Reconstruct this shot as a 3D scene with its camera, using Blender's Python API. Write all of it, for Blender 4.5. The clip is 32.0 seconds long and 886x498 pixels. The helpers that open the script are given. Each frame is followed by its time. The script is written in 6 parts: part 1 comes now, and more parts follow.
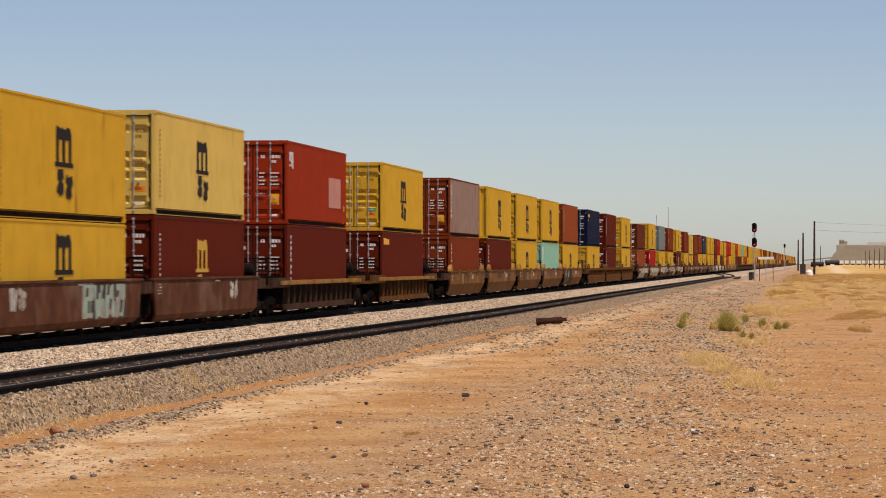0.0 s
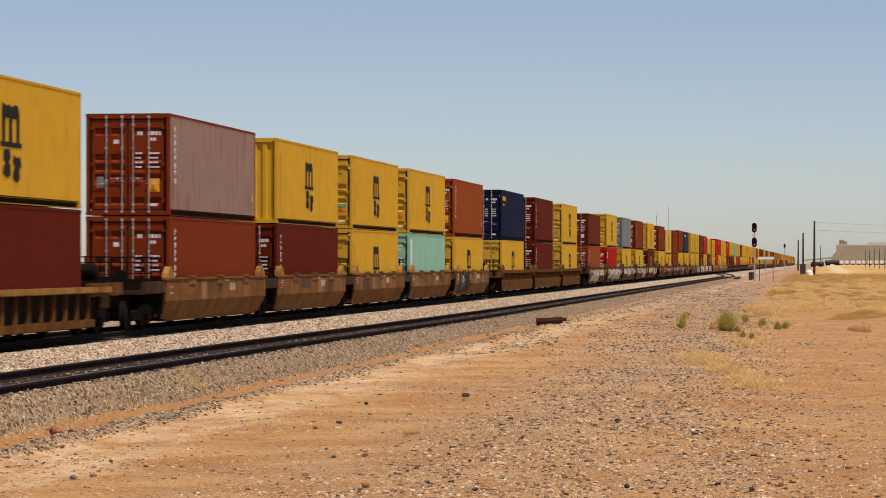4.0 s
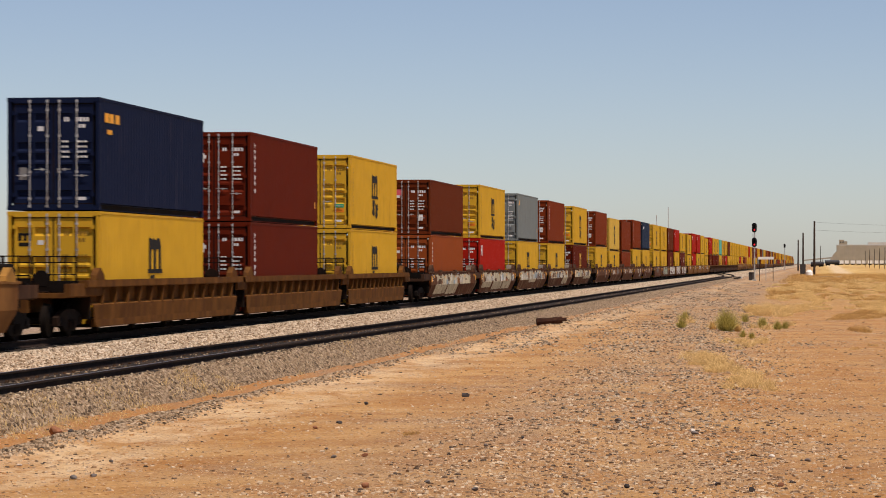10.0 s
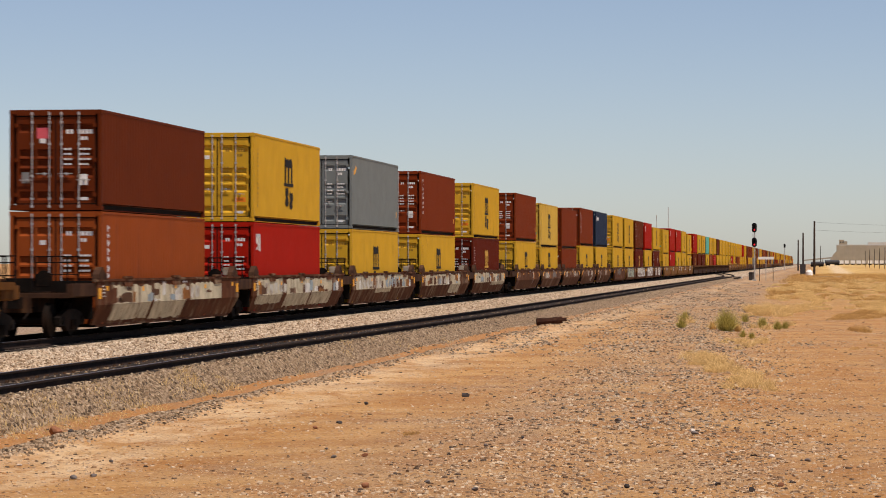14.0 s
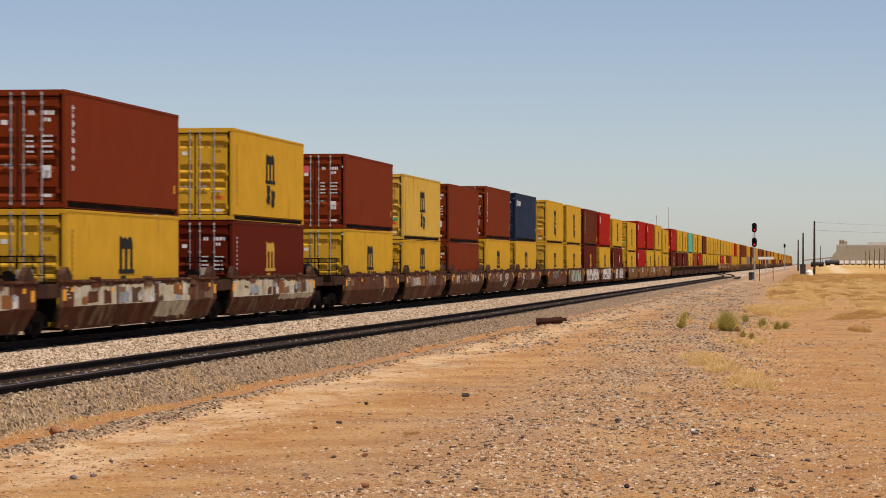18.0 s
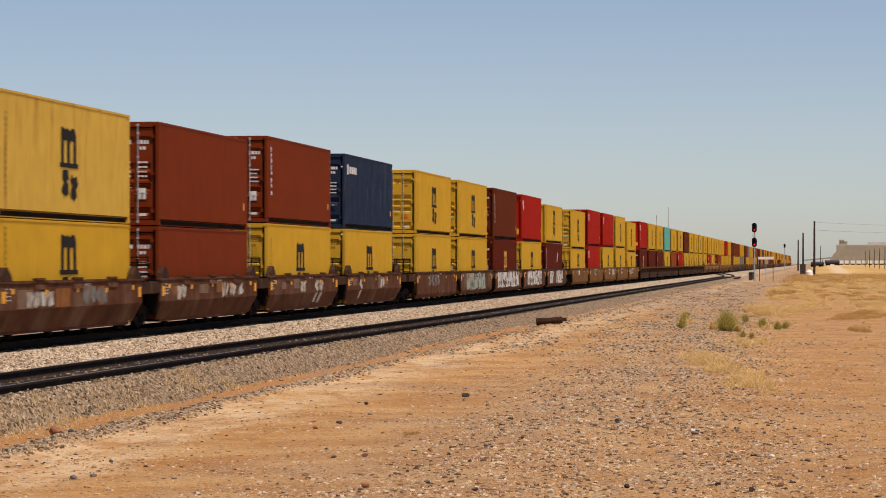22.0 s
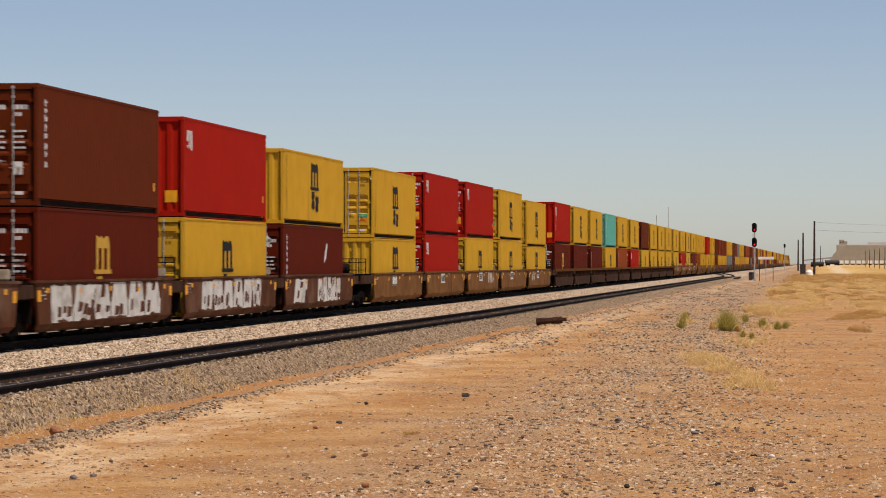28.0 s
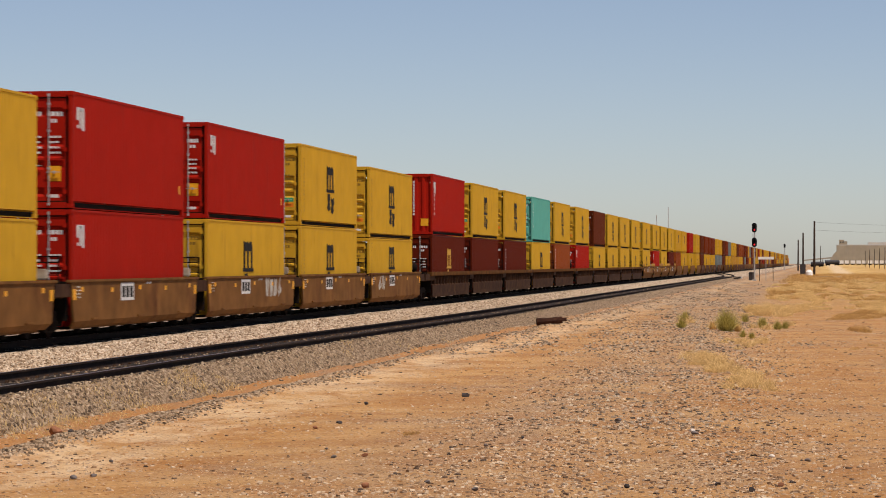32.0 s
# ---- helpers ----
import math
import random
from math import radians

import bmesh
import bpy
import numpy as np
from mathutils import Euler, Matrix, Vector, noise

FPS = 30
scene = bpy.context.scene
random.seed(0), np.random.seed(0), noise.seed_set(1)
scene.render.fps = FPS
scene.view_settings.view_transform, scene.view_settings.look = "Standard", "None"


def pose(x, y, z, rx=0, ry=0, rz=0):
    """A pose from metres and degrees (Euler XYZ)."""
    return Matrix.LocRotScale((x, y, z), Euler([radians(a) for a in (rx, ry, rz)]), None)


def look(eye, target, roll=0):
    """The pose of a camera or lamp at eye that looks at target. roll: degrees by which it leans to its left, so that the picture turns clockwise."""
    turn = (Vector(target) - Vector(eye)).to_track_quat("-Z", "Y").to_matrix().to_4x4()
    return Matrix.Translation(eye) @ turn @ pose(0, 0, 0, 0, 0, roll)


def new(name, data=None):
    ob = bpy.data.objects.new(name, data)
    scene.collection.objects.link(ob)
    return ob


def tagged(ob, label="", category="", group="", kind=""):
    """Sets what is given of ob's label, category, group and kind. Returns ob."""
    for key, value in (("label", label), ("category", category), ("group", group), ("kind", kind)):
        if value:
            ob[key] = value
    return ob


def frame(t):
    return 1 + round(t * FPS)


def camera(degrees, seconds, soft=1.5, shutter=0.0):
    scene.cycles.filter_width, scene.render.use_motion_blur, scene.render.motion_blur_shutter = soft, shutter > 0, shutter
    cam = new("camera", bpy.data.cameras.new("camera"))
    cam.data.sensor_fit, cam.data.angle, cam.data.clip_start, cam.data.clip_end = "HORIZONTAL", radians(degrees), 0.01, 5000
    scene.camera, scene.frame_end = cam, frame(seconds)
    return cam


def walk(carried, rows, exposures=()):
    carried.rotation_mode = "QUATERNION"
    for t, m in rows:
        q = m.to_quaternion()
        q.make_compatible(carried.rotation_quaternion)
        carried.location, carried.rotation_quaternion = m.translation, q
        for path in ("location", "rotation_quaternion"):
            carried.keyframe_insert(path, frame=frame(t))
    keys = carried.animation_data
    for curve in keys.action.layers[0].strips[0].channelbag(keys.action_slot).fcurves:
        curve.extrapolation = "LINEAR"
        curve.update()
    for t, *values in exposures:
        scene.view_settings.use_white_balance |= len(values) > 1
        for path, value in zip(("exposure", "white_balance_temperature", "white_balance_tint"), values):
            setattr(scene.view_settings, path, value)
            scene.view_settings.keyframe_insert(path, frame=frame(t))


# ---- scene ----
# Rail top of both tracks is z = 0; the tracks run along +Y; the camera stands at x = 0, y = 0.
cam = camera(18.0, 32.0, soft=0.95, shutter=0.5)
EYE = (0.0, 0.0, 1.85)
YAW = 7.66
TILT = 0.278
_aim = pose(0, 0, 0, 90 + TILT, 0, YAW)
_stand = Matrix.Translation(EYE) @ _aim
walk(cam, [(0.0, _stand), (32.0, _stand)], [(0.0, 0.0, 6950, 18), (20.0, 0.0, 6950, 18), (23.5, -0.06, 6950, 18), (32.0, -0.06, 6950, 18)])

# ---- light ----
SUN_ELEV, SUN_SIDE = 67.0, 41.0       # SUN_SIDE: turn from the tracks' normal (+X) towards -Y
world = bpy.data.worlds.new("world")
scene.world = world
world.use_nodes = True
_wn = world.node_tree.nodes
_sky = _wn.new("ShaderNodeTexSky")
_sky.sky_type = "NISHITA"
_sky.sun_disc = False
_sky.sun_elevation = radians(SUN_ELEV)
_sky.sun_rotation = radians(90 + SUN_SIDE)
_sky.altitude = 1000
_sky.air_density = 0.78
_sky.dust_density = 1.0
_sky.ozone_density = 1.8
_wn["Background"].inputs["Strength"].default_value = 0.102
world.node_tree.links.new(_sky.outputs[0], _wn["Background"].inputs["Color"])
_sd = Vector((math.cos(radians(SUN_ELEV)) * math.cos(radians(SUN_SIDE)),
              -math.cos(radians(SUN_ELEV)) * math.sin(radians(SUN_SIDE)),
              math.sin(radians(SUN_ELEV))))
sun = new("sun", bpy.data.lights.new("sun", "SUN"))
sun.data.energy = 4.5
sun.data.angle = radians(0.53)
sun.data.color = (1.0, 0.95, 0.86)
sun.matrix_world = look(_sd * 60, (0, 0, 0))


# ---- materials ----
def mat(name, color, rough=0.6, metal=0.0, spread=0.12, grain=8.0, bump=0.0, bump_scale=40.0,
        stain=None, stain_amount=0.3, stain_scale=1.2, streak=False, random_tint=0.0, spec=0.14):
    """Procedural paint, steel, soil or stone: grain, stains or rust with a shape of their own, relief."""
    m = bpy.data.materials.new(name)
    m.use_nodes = True
    nt = m.node_tree
    n, l = nt.nodes, nt.links
    b = n["Principled BSDF"]
    b.inputs["Roughness"].default_value = rough
    b.inputs["Metallic"].default_value = metal
    b.inputs["Specular IOR Level"].default_value = spec
    co = n.new("ShaderNodeTexCoord")
    info = n.new("ShaderNodeObjectInfo")
    off = n.new("ShaderNodeVectorMath")
    off.operation = "MULTIPLY_ADD"
    comb = n.new("ShaderNodeCombineXYZ")
    for i in range(3):
        l.new(info.outputs["Random"], comb.inputs[i])
    l.new(comb.outputs[0], off.inputs[0])
    off.inputs[1].default_value = (37, 53, 71)
    l.new(co.outputs["Object"], off.inputs[2])
    vec = off.outputs[0]
    n1 = n.new("ShaderNodeTexNoise")
    n1.inputs["Scale"].default_value = grain
    n1.inputs["Detail"].default_value = 6
    l.new(vec, n1.inputs["Vector"])
    ramp = n.new("ShaderNodeValToRGB")
    lo = [max(0, c * (1 - spread)) for c in color]
    hi = [min(1, c * (1 + spread)) for c in color]
    ramp.color_ramp.elements[0].position, ramp.color_ramp.elements[1].position = 0.3, 0.7
    ramp.color_ramp.elements[0].color = (*lo, 1)
    ramp.color_ramp.elements[1].color = (*hi, 1)
    l.new(n1.outputs["Fac"], ramp.inputs[0])
    out = ramp.outputs[0]
    if stain:
        n2 = n.new("ShaderNodeTexNoise")
        n2.inputs["Scale"].default_value = stain_scale
        n2.inputs["Detail"].default_value = 9
        n2.inputs["Roughness"].default_value = 0.62
        if streak:
            mp = n.new("ShaderNodeMapping")
            mp.inputs["Scale"].default_value = (3.0, 3.0, 0.35)
            l.new(vec, mp.inputs["Vector"])
            l.new(mp.outputs[0], n2.inputs["Vector"])
        else:
            l.new(vec, n2.inputs["Vector"])
        r2 = n.new("ShaderNodeValToRGB")
        r2.color_ramp.elements[0].position = 0.62 - 0.32 * stain_amount
        r2.color_ramp.elements[1].position = min(1.0, 0.80 - 0.2 * stain_amount)
        l.new(n2.outputs["Fac"], r2.inputs[0])
        mx = n.new("ShaderNodeMix")
        mx.data_type = "RGBA"
        l.new(r2.outputs[0], mx.inputs["Factor"])
        l.new(out, mx.inputs["A"])
        mx.inputs["B"].default_value = (*stain, 1)
        out = mx.outputs["Result"]
    if random_tint:
        hs = n.new("ShaderNodeHueSaturation")
        mr = n.new("ShaderNodeMapRange")
        mr.inputs["To Min"].default_value, mr.inputs["To Max"].default_value = 1 - random_tint, 1 + random_tint
        l.new(info.outputs["Random"], mr.inputs["Value"])
        l.new(mr.outputs[0], hs.inputs["Value"])
        l.new(out, hs.inputs["Color"])
        out = hs.outputs[0]
    l.new(out, b.inputs["Base Color"])
    if bump:
        n3 = n.new("ShaderNodeTexNoise")
        n3.inputs["Scale"].default_value = bump_scale
        n3.inputs["Detail"].default_value = 5
        l.new(vec, n3.inputs["Vector"])
        bp = n.new("ShaderNodeBump")
        bp.inputs["Strength"].default_value = bump
        bp.inputs["Distance"].default_value = 0.02
        l.new(n3.outputs["Fac"], bp.inputs["Height"])
        l.new(bp.outputs[0], b.inputs["Normal"])
    return m


def paint(name, color, worn=0.18, stain=(0.16, 0.07, 0.03)):
    return mat(name, color, rough=0.6, spread=0.07, grain=1.3, stain=stain, stain_amount=worn,
               stain_scale=1.1, streak=True, bump=0.06, bump_scale=3.0, spec=0.03)


PAINT = {
    "yellow": paint("yellow_paint", (0.575, 0.322, 0.027), 0.03, (0.22, 0.10, 0.02)),
    "amber": paint("aged_amber_yellow_paint", (0.50, 0.255, 0.035), 0.14, (0.26, 0.11, 0.02)),
    "pale": paint("faded_yellow_paint", (0.62, 0.425, 0.105), 0.10, (0.40, 0.24, 0.06)),
    "rusty": paint("rusty_yellow_paint", (0.60, 0.375, 0.065), 0.20, (0.30, 0.13, 0.03)),
    "maroon": paint("maroon_paint", (0.106, 0.0130, 0.0045), 0.12, (0.055, 0.009, 0.005)),
    "red": paint("red_paint", (0.36, 0.014, 0.006), 0.05, (0.20, 0.02, 0.015)),
    "scarlet": paint("sun_bleached_red_paint", (0.285, 0.029, 0.008), 0.08, (0.19, 0.03, 0.02)),
    "brick": paint("brick_red_paint", (0.180, 0.030, 0.0075), 0.06, (0.11, 0.02, 0.01)),
    "brown": paint("brown_red_paint", (0.118, 0.0225, 0.006), 0.08, (0.08, 0.02, 0.01)),
    "orange": paint("orange_red_paint", (0.262, 0.057, 0.013), 0.08, (0.18, 0.045, 0.02)),
    "dusty": paint("faded_dusty_maroon_paint", (0.27, 0.180, 0.140), 0.26, (0.17, 0.045, 0.02)),
    "navy": paint("navy_paint", (0.008, 0.013, 0.036), 0.10, (0.03, 0.03, 0.05)),
    "blue": paint("blue_paint", (0.018, 0.030, 0.058), 0.30, (0.07, 0.08, 0.10)),
    "mint": paint("mint_green_paint", (0.24, 0.46, 0.33), 0.12, (0.2, 0.3, 0.22)),
    "teal": paint("teal_paint", (0.10, 0.40, 0.32), 0.15, (0.1, 0.25, 0.2)),
    "grey": paint("grey_paint", (0.170, 0.190, 0.182), 0.08, (0.16, 0.15, 0.14)),
}
M_WELL = {
    "brown": mat("well_brown_paint", (0.102, 0.038, 0.018), 0.75, spread=0.3, grain=1.5, stain=(0.19, 0.11, 0.07),
                 stain_amount=0.30, stain_scale=0.55, streak=False, bump=0.1, bump_scale=6, spec=0.04),
    "graffiti": mat("weathered_pale_well_paint", (0.095, 0.034, 0.016), 0.8, spread=0.3, grain=1.6,
                    stain=(0.26, 0.19, 0.12), stain_amount=0.35, stain_scale=0.75, streak=True, bump=0.1, bump_scale=6, spec=0.04),
    "tan": mat("well_tan_brown_paint", (0.192, 0.086, 0.027), 0.75, spread=0.25, grain=1.4, stain=(0.10, 0.035, 0.014),
               stain_amount=0.35, stain_scale=0.6, streak=False, bump=0.1, bump_scale=6, spec=0.04),
    "rust": mat("well_rust_orange_paint", (0.128, 0.052, 0.013), 0.8, spread=0.3, grain=1.7, stain=(0.075, 0.03, 0.012),
                stain_amount=0.5, stain_scale=0.9, streak=True, bump=0.12, bump_scale=6, spec=0.04),
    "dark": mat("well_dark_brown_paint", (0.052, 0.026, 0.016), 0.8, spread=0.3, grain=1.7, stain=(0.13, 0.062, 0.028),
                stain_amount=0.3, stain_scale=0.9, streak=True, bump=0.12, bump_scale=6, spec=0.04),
}
# also serves as painted shade on the open webs of two ribbed cars
M_IRON = mat("greasy_black_iron_and_web_shade", (0.009, 0.0065, 0.005), 0.85, spread=0.3, grain=6, spec=0.06, stain=(0.034, 0.016, 0.009), stain_amount=0.3)
M_STEEL = mat("galvanised_rod_steel", (0.46, 0.45, 0.43), 0.5, metal=0.3, spread=0.2, grain=10, stain=(0.2, 0.12, 0.06), stain_amount=0.25)
M_RAILHEAD = mat("polished_rail_head", (0.22, 0.23, 0.25), 0.4, spec=0.5, metal=0.9, spread=0.1, grain=5)
M_RAIL = mat("dark_rusted_rail_web", (0.022, 0.013, 0.009), 0.9, spread=0.3, grain=4, stain=(0.05, 0.028, 0.018), stain_amount=0.25, bump=0.2, bump_scale=20)
M_TIE = mat("weathered_oily_timber", (0.026, 0.019, 0.014), 0.9, spread=0.35, grain=9, bump=0.4, bump_scale=20, random_tint=0.3)
M_BLACK = mat("black_stencil_paint", (0.013, 0.011, 0.009), 0.7, spread=0.2, grain=4)
M_WHITE = mat("white_stencil_paint", (0.70, 0.69, 0.66), 0.6, spread=0.1, grain=4)
M_GOLD = mat("gold_yellow_stencil_paint", (0.58, 0.33, 0.04), 0.6, spread=0.1, grain=4)
M_DIMY = mat("dark_olive_stencil_paint", (0.27, 0.15, 0.02), 0.6, spread=0.2, grain=4)
M_SAFETY = mat("orange_yellow_sticker", (0.80, 0.36, 0.02), 0.5, spread=0.1, grain=4)
M_GREEN = mat("green_sticker", (0.04, 0.33, 0.16), 0.5, spread=0.1, grain=4)
M_ORANGE = mat("orange_sticker", (0.80, 0.22, 0.02), 0.5, spread=0.1, grain=4)
M_PINK = mat("pink_red_sticker", (0.62, 0.10, 0.12), 0.5, spread=0.1, grain=4)
M_PALEPATCH = mat("pale_pink_patch_paint", (0.50, 0.22, 0.17), 0.6, spread=0.1, grain=2)
M_GREYPLATE = mat("grey_data_plate", (0.20, 0.19, 0.18), 0.5, spread=0.1, grain=6)
M_SPRAY = mat("white_spray_paint", (0.50, 0.48, 0.42), 0.8, spread=0.2, grain=3, stain=(0.20, 0.12, 0.07), stain_amount=0.55, stain_scale=2.5)
M_WORN = mat("worn_cream_overpaint", (0.49, 0.43, 0.30), 0.85, spread=0.25, grain=2.5, stain=(0.13, 0.06, 0.03), stain_amount=0.36, stain_scale=1.6, streak=True)
M_OCHRE = mat("ochre_chord_paint", (0.30, 0.150, 0.038), 0.75, spread=0.25, grain=2, stain=(0.12, 0.05, 0.02), stain_amount=0.4, stain_scale=1.2, spec=0.05)
M_SPRAYWHITE = mat("bold_white_spray_paint", (0.62, 0.61, 0.56), 0.75, spread=0.12, grain=3, stain=(0.30, 0.24, 0.19), stain_amount=0.35, stain_scale=1.8, spec=0.06)
M_SPRAYDARK = mat("dark_grey_spray_paint", (0.055, 0.045, 0.038), 0.8, spread=0.3, grain=3, stain=(0.10, 0.04, 0.02), stain_amount=0.4, stain_scale=2.5)
M_PATCHES = [mat(f"faded_{w}_repaint", c, 0.8, spread=0.25, grain=3, stain=(0.12, 0.05, 0.02), stain_amount=0.4, stain_scale=1.8, streak=True)
             for w, c in (("tan", (0.27, 0.15, 0.055)), ("orange", (0.25, 0.095, 0.022)), ("grey_brown", (0.20, 0.12, 0.075)), ("dark", (0.085, 0.04, 0.02)))]
M_SPRAYMINT = mat("pale_green_spray_paint", (0.30, 0.38, 0.30), 0.8, spread=0.15, grain=3, stain=(0.30, 0.17, 0.14), stain_amount=0.5, stain_scale=2.0)
M_SPRAYGREY = mat("grey_spray_paint", (0.16, 0.17, 0.16), 0.8, spread=0.2, grain=3, stain=(0.12, 0.06, 0.04), stain_amount=0.4, stain_scale=2.5)
M_SPRAYBLUE = mat("pale_blue_spray_paint", (0.26, 0.33, 0.36), 0.8, spread=0.2, grain=3, stain=(0.2, 0.14, 0.1), stain_amount=0.5, stain_scale=2.5)

# ---- mesh helpers ----
def mesh_of(bm, name):
    me = bpy.data.meshes.new(name)
    bm.to_mesh(me)
    bm.free()
    return me


def add_box(bm, x0, x1, y0, y1, z0, z1, mi=0):
    vs = [bm.verts.new((x, y, z)) for x in (x0, x1) for y in (y0, y1) for z in (z0, z1)]
    for q in ((0, 1, 3, 2), (4, 6, 7, 5), (0, 4, 5, 1), (2, 3, 7, 6), (0, 2, 6, 4), (1, 5, 7, 3)):
        f = bm.faces.new([vs[i] for i in q])
        f.material_index = mi
    return vs


def add_tube(bm, a, b, r0, r1=None, seg=8, cap=True, mi=0):
    a, b = Vector(a), Vector(b)
    r1 = r0 if r1 is None else r1
    d = (b - a).normalized()
    s = d.cross(Vector((0.31, 0.2, 0.93)) if abs(d.z) < 0.9 else Vector((1, 0, 0))).normalized()
    t = d.cross(s)
    ra, rb = [], []
    for i in range(seg):
        w = 2 * math.pi * i / seg
        o = s * math.cos(w) + t * math.sin(w)
        ra.append(bm.verts.new(a + o * r0))
        rb.append(bm.verts.new(b + o * r1))
    for i in range(seg):
        j = (i + 1) % seg
        bm.faces.new((ra[i], ra[j], rb[j], rb[i])).material_index = mi
    if cap:
        bm.faces.new(ra[::-1]).material_index = mi
        bm.faces.new(rb).material_index = mi


def add_prism(bm, outline, axis, lo, hi, mi=0):
    """Extrude a closed 2D outline along axis x, y or z from lo to hi."""
    def at(p, w):
        return {"x": (w, p[0], p[1]), "y": (p[0], w, p[1]), "z": (p[0], p[1], w)}[axis]
    a = [bm.verts.new(at(p, lo)) for p in outline]
    b = [bm.verts.new(at(p, hi)) for p in outline]
    k = len(outline)
    for i in range(k):
        j = (i + 1) % k
        bm.faces.new((a[i], a[j], b[j], b[i])).material_index = mi
    bm.faces.new(a[::-1]).material_index = mi
    bm.faces.new(b).material_index = mi
    return a + b


def fix(bm):
    bmesh.ops.recalc_face_normals(bm, faces=bm.faces[:])
    return bm


def part(name, data, material, parent, label="", at=None):
    """One mesh object under a thing or a part; data is a bmesh or a mesh shared by alike pieces."""
    me = data if isinstance(data, bpy.types.Mesh) else mesh_of(fix(data), name)
    ob = new(name, me)
    mats = material if isinstance(material, (list, tuple)) else [material]
    while len(me.materials) < len(mats):
        me.materials.append(None)
    for i, m in enumerate(mats):
        ob.material_slots[i].link = "OBJECT"
        ob.material_slots[i].material = m
    ob.parent = parent
    if at is not None:
        ob.matrix_basis = at
    if label:
        ob["label"] = label
    return ob


def from_arrays(name, verts, faces, material):
    me = bpy.data.meshes.new(name)
    me.from_pydata(verts, [], faces)
    me.update()
    ob = new(name, me)
    me.materials.append(material)
    return ob

# ---- ground ----
XM, XS = -19.49, -12.87        # centre lines of the main track and of the siding


def smooth(a, b, v):
    t = min(1.0, max(0.0, (v - a) / (b - a)))
    return t * t * (3 - 2 * t)


def ground_z(x, y):
    z = -0.56
    if y < 700:
        z += 0.05 * noise.noise((x * 0.30, y * 0.16, 0)) + 0.02 * noise.noise((x * 1.3, y * 0.9, 5)) + 0.012 * noise.noise((x * 4.1, y * 2.3, 8))
        z += 0.11 * math.exp(-((x + 10.05) / 0.33) ** 2) * (0.75 + 0.5 * noise.noise((0.4 * y, 3, 1)))   # windrow of spilled ballast
        z -= 0.06 * math.exp(-((x + 10.75) / 0.4) ** 2)
        z += 0.07 * math.exp(-((x + 3.9) / 1.2) ** 2) * (0.6 + noise.noise((0.1 * y, 7, 1)))
    z += 1.45 * smooth(450, 1200, y) * smooth(-10, 10, x)
    return z


